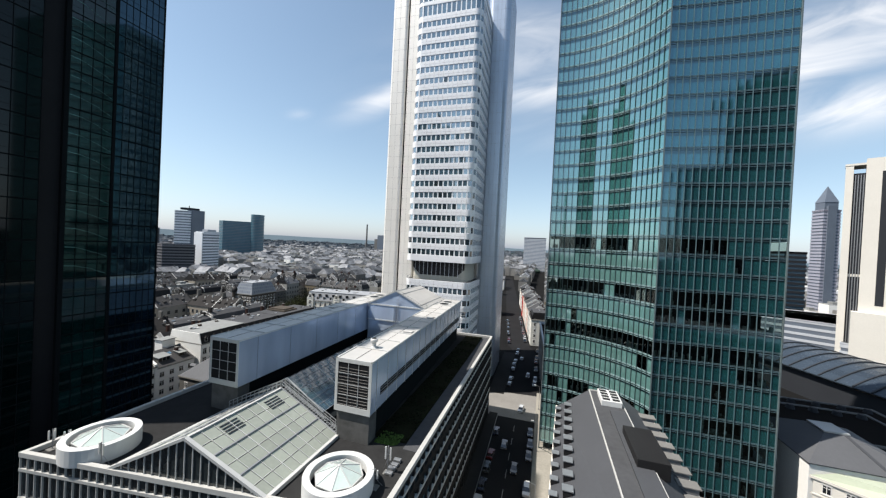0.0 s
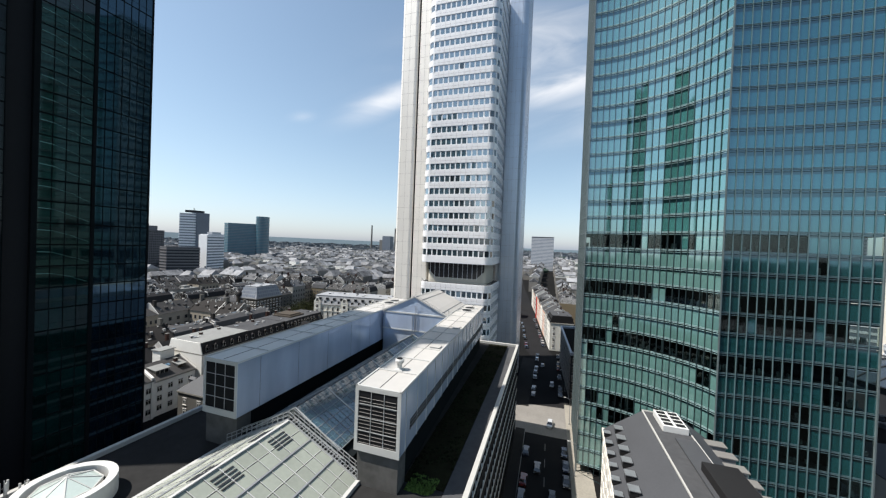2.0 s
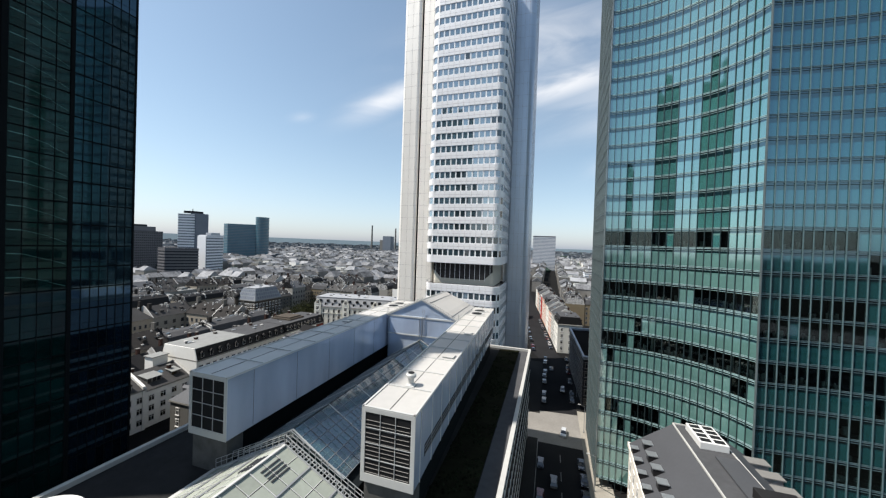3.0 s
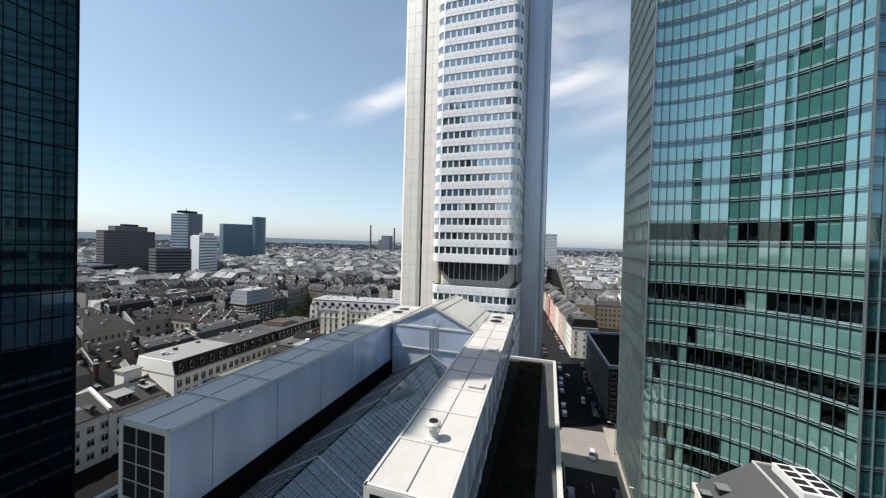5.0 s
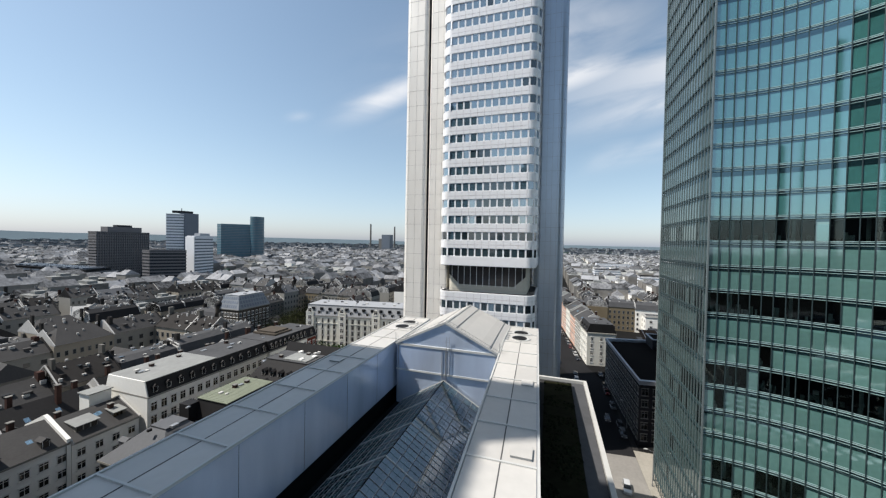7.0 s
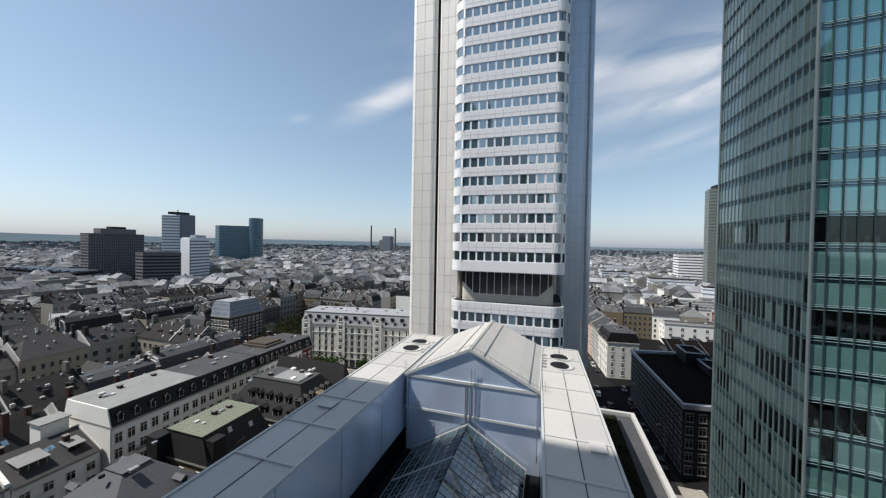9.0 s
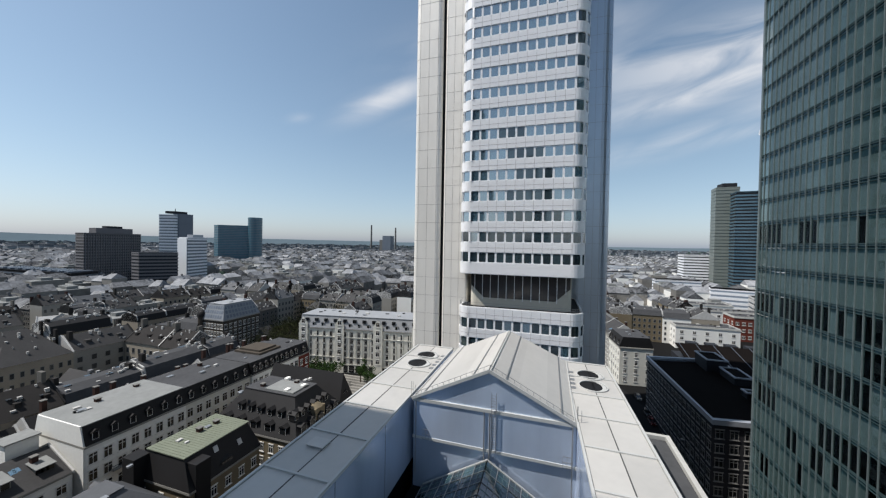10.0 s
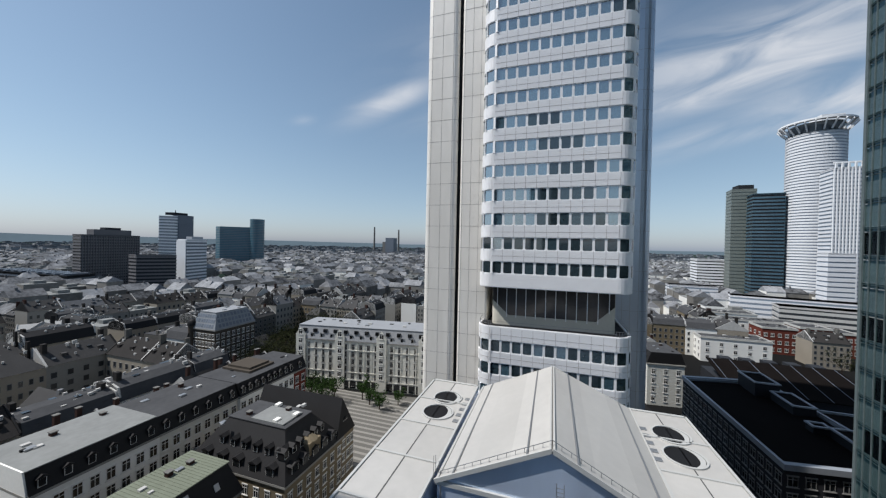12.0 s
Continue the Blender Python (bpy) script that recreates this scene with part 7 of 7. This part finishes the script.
names = {"plaster": "pale plastered", "sandstone": "sandstone", "plaster_grey": "grey plastered", "ochre": "ochre", "salmon": "salmon plastered", "white_wall": "white", "cream": "cream stone"}
rn = {"slate": "dark slate", "slate_grey": "grey slate", "tar": "grey felt", "slate_blue": "blue-grey slate", "roof_pale": "pale flat", "tile_brown": "brown tiled"}
for i, (w, d, h, wall, roof, kind, rise) in enumerate(spec):
    TYPES.append((town_house(40 + i, w, d, h, wall, roof, kind, rise, "%s old town house with %s roof and chimneys" % (names[wall], rn[roof])), w, d))
used = [False] * len(TYPES)
BUSY = [(-136, -86, 60, 160), (-142, -60, 165, 202), (-68, -12, 20, 180), (-8, 70, 20, 245), (-84, 4, 110, 204), (62, 125, 296, 366), (-184, -178, 170, 186), (-168, -140, 160, 205), (-178, -160, 200, 240), (-272, -250, 142, 162)]


def in_view(x, y):
    left = x > min(1.8 - 2.9 * y, -38.5 - 3.1 * (y - 62)) - 25
    right = x < max(1.8 + 0.74 * y, -38.5 + 0.72 * (y - 62)) + 15
    return left and right


def free(x, y, r):
    if y < 40 or not in_view(x, y):
        return False
    bend = x + 3.7 + 0.115 * (y - 200)
    if 195 < y < 700 and -14 - r < bend < (13 if y < 355 else 1) + r:
        return False
    for a, c, e, f in BUSY:
        if a - r < x < c + r and e - r < y < f + r:
            return False
    return True


FAR_BUSY = [(-600, -400, 280, 420), (-735, -640, 590, 665), (-650, -480, 250, 295), (145, 232, 490, 550), (175, 210, 425, 460), (185, 210, 345, 375), (98, 122, 295, 325), (250, 280, 415, 450), (-870, -770, 1590, 1650),
            (-60, 10, 890, 930), (130, 170, 555, 595), (100, 250, 195, 450), (74, 124, 462, 492), (36, 78, 552, 586), (56, 124, 692, 726)]
random.seed(77)
placed = 0
far_walls, far_roofs, far_white, far_flat, yard_roofs = Build(), Build(), Build(), Build(), Build()


def far_house(x, y, yaw, w, d, h):
    m = pose(x, y, 0, 0, 0, yaw)
    k = random.random()
    tgt = far_white if k < (0.06 if x < 10 else 0.5) else far_walls
    tgt.box(-w / 2, w / 2, -d / 2, d / 2, 0, h, m)
    if random.random() < 0.72:
        b = Build()
        roof_gable(b, w, d, h, h + random.uniform(3.5, 5.5), hip=random.choice((0, 0, 3)))
        (yard_roofs if math.hypot(x + 30, y - 40) < 300 else far_roofs).add([m @ Vector(p) for p in b.v], b.f)
        if random.random() < 0.5:
            cx = random.uniform(-w * 0.35, w * 0.35)
            far_roofs.box(cx - 0.6, cx + 0.6, -0.5, 0.5, h + 2, h + 6, m)
    else:
        far_flat.box(-w / 2, w / 2, -d / 2, d / 2, h, h + 0.4, m)
        far_flat.box(-w / 5, w / 6, -d / 4, d / 4, h + 0.4, h + 2.6, m)


def place_house(x, y, yaw, L):
    global placed
    if not free(x, y, 7):
        return
    dist = math.hypot(x + 30, y - 40)
    if any(a < x < c and e < y < f for a, c, e, f in FAR_BUSY):
        return
    if dist < 335:
        k = random.randrange(len(TYPES))
        ob, w, d = TYPES[k]
        m = pose(x, y, 0, 0, 0, yaw)
        sx, sz = L / w, random.uniform(0.80, 1.02)
        if not used[k]:
            ob.matrix_world = m @ Matrix.Diagonal((sx, 1, sz, 1))
            used[k] = True
        else:
            c = copy_thing(ob, m)
            c.scale = (sx, random.uniform(0.94, 1.06), sz)
        placed += 1
    else:
        far_house(x, y, yaw, L, random.uniform(11, 14), random.uniform(12, 19))


def town_block(x0, x1, y0, y1):
    """Houses round a yard, with low buildings inside."""
    for xs, yaw in ((x0 + 6.3, 270), (x1 - 6.3, 90)):
        y = y0
        while y < y1 - 8:
            L = min(random.uniform(13, 21), y1 - y)
            place_house(xs, y + L / 2, yaw, L - 0.03)
            y += L
    for ys, yaw in ((y0 + 6.3, 0), (y1 - 6.3, 180)):
        x = x0 + 13
        while x < x1 - 21:
            L = min(random.uniform(13, 20), x1 - 13 - x)
            place_house(x + L / 2, ys, yaw, L - 0.03)
            x += L
    if x1 - x0 > 50:
        y = y0 + 20
        while y < y1 - 20:
            far_h = random.uniform(6, 13)
            cx, cy = (x0 + x1) / 2 + random.uniform(-6, 6), y + 6
            if free(cx, cy, 6):
                far_house(cx, cy, random.choice((0, 90)), random.uniform(9, 16), random.uniform(8, 12), far_h)
            y += random.uniform(13, 22)


y = 52.0
while y < 1500:
    by = random.uniform(80, 105)
    x = -145.0
    while x > -2.9 * (y + by) - 60 and x > -2600:
        bx = random.uniform(52, 70)
        town_block(x - bx, x, y, y + by)
        x -= bx + random.uniform(12, 16)
    if y > 150:
        x = -80.0 if y > 200 else -400
        while x < 0.74 * y + 40 and x > -100:
            bx = random.uniform(52, 66) if x < -60 or x > 0 else 60
            if x == -80.0:
                bx = 61
            town_block(x, x + bx, y, y + by)
            x += bx + (22 if x == -80.0 else random.uniform(12, 16))
        x = -84.0 if y > 200 else -400
        if x > -100:
            town_block(-141, -84, max(y, 204), max(y, 204) + by * 0.9)
    y += by + random.uniform(13, 18)
for i, (ob, w, d) in enumerate(TYPES):
    if not used[i]:
        ob.matrix_world = pose(-160 - 20 * i, 330, 0, 0, 0, 90)
tagged(part("town_walls", far_walls, M["town_wall"]), "many distant town house walls in pale and grey plaster", "houses", kind="stuff")
tagged(part("town_white_walls", far_white, M["white_wall"]), "many distant white house walls", "houses", kind="stuff")
tagged(part("town_roofs", far_roofs, M["town_roof"]), "many distant dark slate roofs", "roofs", kind="stuff")
tagged(part("yard_roofs", yard_roofs, M["slate_grey"]), "dark slate roofs of low yard buildings", "roofs", kind="stuff")
tagged(part("town_flat_roofs", far_flat, M["roof_pale"]), "many distant pale flat roofs", "roofs", kind="stuff")

# ---------------------------------------------------------------- woods, hills and suburbs far off, haze put into their colours
random.seed(9)
woods, sub, subr = Build(), Build(), Build()
for i in range(5200):
    a = radians(random.uniform(-42, 76))
    r = random.uniform(480, 4300) if i % 3 else random.uniform(1500, 4300)
    x, y = -20 - r * math.sin(a), 30 + r * math.cos(a)
    if r < 1500 and noise.noise((x / 160, y / 160, 3)) < 0.12:
        continue
    s = random.uniform(4, 8) * (1 + r / 1500)
    h = random.uniform(8, 15) * (1 + r / 9000)
    n = 6
    o = random.random() * 6
    base = [(x + s * random.uniform(0.7, 1.2) * math.cos(o + 2 * math.pi * k / n), y + s * random.uniform(0.7, 1.2) * math.sin(o + 2 * math.pi * k / n)) for k in range(n)]
    mid = [(x + (p[0] - x) * 1.15, y + (p[1] - y) * 1.15) for p in base]
    top = [(x + (p[0] - x) * 0.35, y + (p[1] - y) * 0.35) for p in base]
    woods.prism(base, 0.5, h * 0.5, mid)
    woods.prism(mid, h * 0.5, h, top)
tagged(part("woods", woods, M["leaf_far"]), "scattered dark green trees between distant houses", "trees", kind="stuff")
for i in range(5000):
    a = radians(random.uniform(-42, 74))
    r = random.uniform(1450, 4200)
    x, y = -20 - r * math.sin(a), 30 + r * math.cos(a)
    m = pose(x, y, 0, 0, 0, random.choice((0, 90, 20)))
    w, d, h = random.uniform(12, 40), random.uniform(12, 26), random.choice((8, 11, 14, 16, 20, 26))
    sub.box(-w / 2, w / 2, -d / 2, d / 2, 0, h, m)
    subr.box(-w / 2, w / 2, -d / 2, d / 2, h, h + random.uniform(0.6, 4), m)
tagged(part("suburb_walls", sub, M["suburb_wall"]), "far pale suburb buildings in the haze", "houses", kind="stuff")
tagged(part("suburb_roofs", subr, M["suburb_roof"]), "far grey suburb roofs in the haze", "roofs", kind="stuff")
hills = Build()
n = 90
prof = []
for i in range(n + 1):
    a = radians(80 - 130 * i / n)
    for r, z in ((4250, 0.0), (4500, 1.0), (4800, 0.6)):
        left = max(0.0, math.sin(a))
        hz = (52 + 34 * left + 7 * noise.noise((i * 0.25, r * 0.01, 0))) * z
        prof.append((-20 - r * math.sin(a), 30 + r * math.cos(a), hz))
fs = []
for i in range(n):
    for k in range(2):
        p = i * 3 + k
        fs.append((p, p + 3, p + 4, p + 1))
hills.add(prof, fs)
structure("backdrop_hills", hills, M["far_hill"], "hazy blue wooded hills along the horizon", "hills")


# ---------------------------------------------------------------- trees on the square
def leaf_crown(seed, h, r):
    random.seed(seed)
    b = Build()
    clumps = [(Vector((random.gauss(0, r * 0.42), random.gauss(0, r * 0.42), h * 0.66 + random.gauss(0, h * 0.13))), random.uniform(0.3, 0.55) * r) for i in range(15)]
    for c, cr in clumps:
        for i in range(42):
            d = Vector((random.gauss(0, 1), random.gauss(0, 1), random.gauss(0, 0.8))).normalized() * cr * random.uniform(0.55, 1.05)
            p = c + d
            u = Vector((random.gauss(0, 1), random.gauss(0, 1), random.gauss(0, 1))).normalized()
            v = u.orthogonal().normalized()
            s = random.uniform(0.16, 0.34)
            b.add([p - u * s, p + v * s * 0.6, p + u * s, p - v * s * 0.6], [(0, 1, 2, 3)])
    return b


def tree_type(seed, h, r, label, leaves="leaf"):
    t = thing("tree", (0, 0, 0), label, "tree", "square trees")
    random.seed(seed)
    tr = Build().cyl((0, 0), 0.22, 0, h * 0.42, 8, 0.14)
    for i in range(6):
        a = i * 1.05 + random.random()
        tr.bar((0, 0, h * (0.30 + 0.03 * i)), (r * 0.6 * math.cos(a), r * 0.6 * math.sin(a), h * (0.58 + 0.05 * random.random())), 0.10)
    part("trunk", tr, M["bark"], t)
    part("crown", leaf_crown(seed + 1, h, r), M[leaves], t)
    return t


tt = [tree_type(3, 6.5, 2.6, "small green plane tree on the paved square"), tree_type(8, 8.5, 3.4, "leafy green street tree beside the palace"), tree_type(13, 14.5, 5.0, "large dark green tree between the houses", "leaf_dark")]
spots = [[(-99.5, 168.5), (-94.5, 166.5), (-90, 172), (-104, 171)], [(-121, 163), (-118.5, 166.5), (-116, 162), (-112.5, 166), (-123.5, 167)],
         [(-137.5, 170), (-142, 174), (-147, 170), (-150, 178), (-156, 173), (-158, 182), (-163, 178), (-165, 187), (-168, 194), (-159, 191), (-170, 202), (-164, 200)] + [(-143, 178 + 7 * i) for i in range(6)] + [(-150, 182 + 7 * i) for i in range(5)] + [(-78, 190), (-160, 172)] + [(-158 - 1.9 * i + 7 * (i % 2), 204 + 5.5 * i) for i in range(11)] + [(-172 - 1.5 * i, 206 + 7 * i) for i in range(6)] + [(86, 262), (92, 258), (98, 264), (150, 300), (158, 306)]]
for t, ps in zip(tt, spots):
    random.seed(4)
    for i, (x, y) in enumerate(ps):
        m = pose(x, y, 0, 0, 0, random.uniform(0, 360))
        if i == 0:
            t.matrix_world = m
        else:
            c = copy_thing(t, m)
            s = random.uniform(0.85, 1.2)
            c.scale = (s, s, s)


# ---------------------------------------------------------------- cars and street lamps
def car_type(paint, label, wagon):
    c = thing("car", (0, 0, 0), label, "car", "street cars")
    b = Build()
    lo = [(-2.15, -0.84), (-1.9, -0.88), (1.9, -0.88), (2.2, -0.7), (2.2, 0.7), (1.9, 0.88), (-1.9, 0.88), (-2.15, 0.84)]
    b.prism(lo, 0.25, 0.62)
    b.prism(lo, 0.62, 0.88, [(p[0] * 0.97, p[1] * 0.95) for p in lo])
    part("body", b, paint, c, bevel=0.04)
    back = -2.0 if wagon else -1.55
    part("cabin", Build().prism([(back, -0.80), (1.05, -0.80), (1.05, 0.80), (back, 0.80)], 0.88, 1.40, [(back + 0.35, -0.62), (0.25, -0.62), (0.25, 0.62), (back + 0.35, 0.62)]), M["window_car"], c, "dark car windows")
    part("roof", Build().prism([(back + 0.3, -0.64), (0.3, -0.64), (0.3, 0.64), (back + 0.3, 0.64)], 1.40, 1.46), paint, c, bevel=0.03)
    for x in (-1.35, 1.35):
        for s in (-1, 1):
            w = Build()
            n = 14
            ring = [(x + 0.32 * math.cos(2 * math.pi * i / n), 0.32 + 0.32 * math.sin(2 * math.pi * i / n)) for i in range(n)]
            y0, y1 = sorted((s * 0.68, s * 0.90))
            w.add([(p[0], y0, p[1]) for p in ring] + [(p[0], y1, p[1]) for p in ring], [(i, (i + 1) % n, n + (i + 1) % n, n + i) for i in range(n)] + [tuple(range(n)), tuple(range(2 * n - 1, n - 1, -1))])
            part("wheel", w, M["tyre"], c)
    for s in (-0.62, 0.62):
        part("headlight", Build().box(2.14, 2.22, s - 0.17, s + 0.17, 0.6, 0.74), M["white_metal"], c)
    return c


cars = [car_type(p, "%s parked %s on the street" % (n, k), w) for p, n, k, w in zip(CAR_PAINT, ("black", "silver", "white", "dark blue", "grey", "dark red"), ("saloon", "estate car", "estate car", "saloon", "estate car", "saloon"), (0, 1, 1, 0, 1, 0))]
random.seed(31)
slots = [(-9.9, y, 90) for y in (60, 66, 73, 79, 86, 92, 104, 142, 148, 160, 166, 172, 185, 191, 204, 210, 222, 228, 240, 252, 264)] + \
        [(0.1, y, 270) for y in (50, 57, 63, 75, 81, 94, 100, 107, 145, 151, 163, 175, 181, 193, 212, 218, 224, 231, 237, 243, 256, 262, 275, 281)] + \
        [(-3.6, 121.2, 262), (-6.8, 97, 90), (-2.9, 154, 270), (-7.0, 176, 90), (-3.1, 88, 270)]
first = [True] * 6
for i, (x, y, a) in enumerate(slots):
    k = random.choice((0, 0, 0, 1, 1, 2, 3, 3, 4, 4, 4, 5)) if i >= 6 else i
    if y > 195:
        x, a = x - 6.2 - 0.115 * (y - 200), a + 6.6
    m = pose(x + random.uniform(-0.15, 0.15), y + random.uniform(-0.5, 0.5), 0.026, 0, 0, a + random.uniform(-2, 2))
    if first[k]:
        cars[k].matrix_world = m
        first[k] = False
    else:
        copy_thing(cars[k], m)


def lamp_post():
    t = thing("street_lamp", (0, 0, 0), "slim grey street lamp on the footway", "street lamp", "street lamps")
    part("pole", Build().cyl((0, 0), 0.09, 0, 8.2, 10, 0.05), M["steel"], t)
    part("arm", Build().bar((0, 0, 8.1), (-1.4, 0, 8.5), 0.07), M["steel"], t)
    part("head", Build().box(-2.0, -1.2, -0.14, 0.14, 8.42, 8.56), M["white_metal"], t, "pale lamp head", bevel=0.03)
    part("foot", Build().cyl((0, 0), 0.16, 0, 0.5, 10), M["steel"], t)
    return t


lp = lamp_post()
for i, (x, y) in enumerate(((2.2, 124), (2.2, 98), (2.2, 72), (1.9, 150), (1.9, 178), (-5.6, 214), (-9.2, 244))):
    m = pose(x, y, 0.14)
    if i == 0:
        lp.matrix_world = m
    else:
        copy_thing(lp, m)
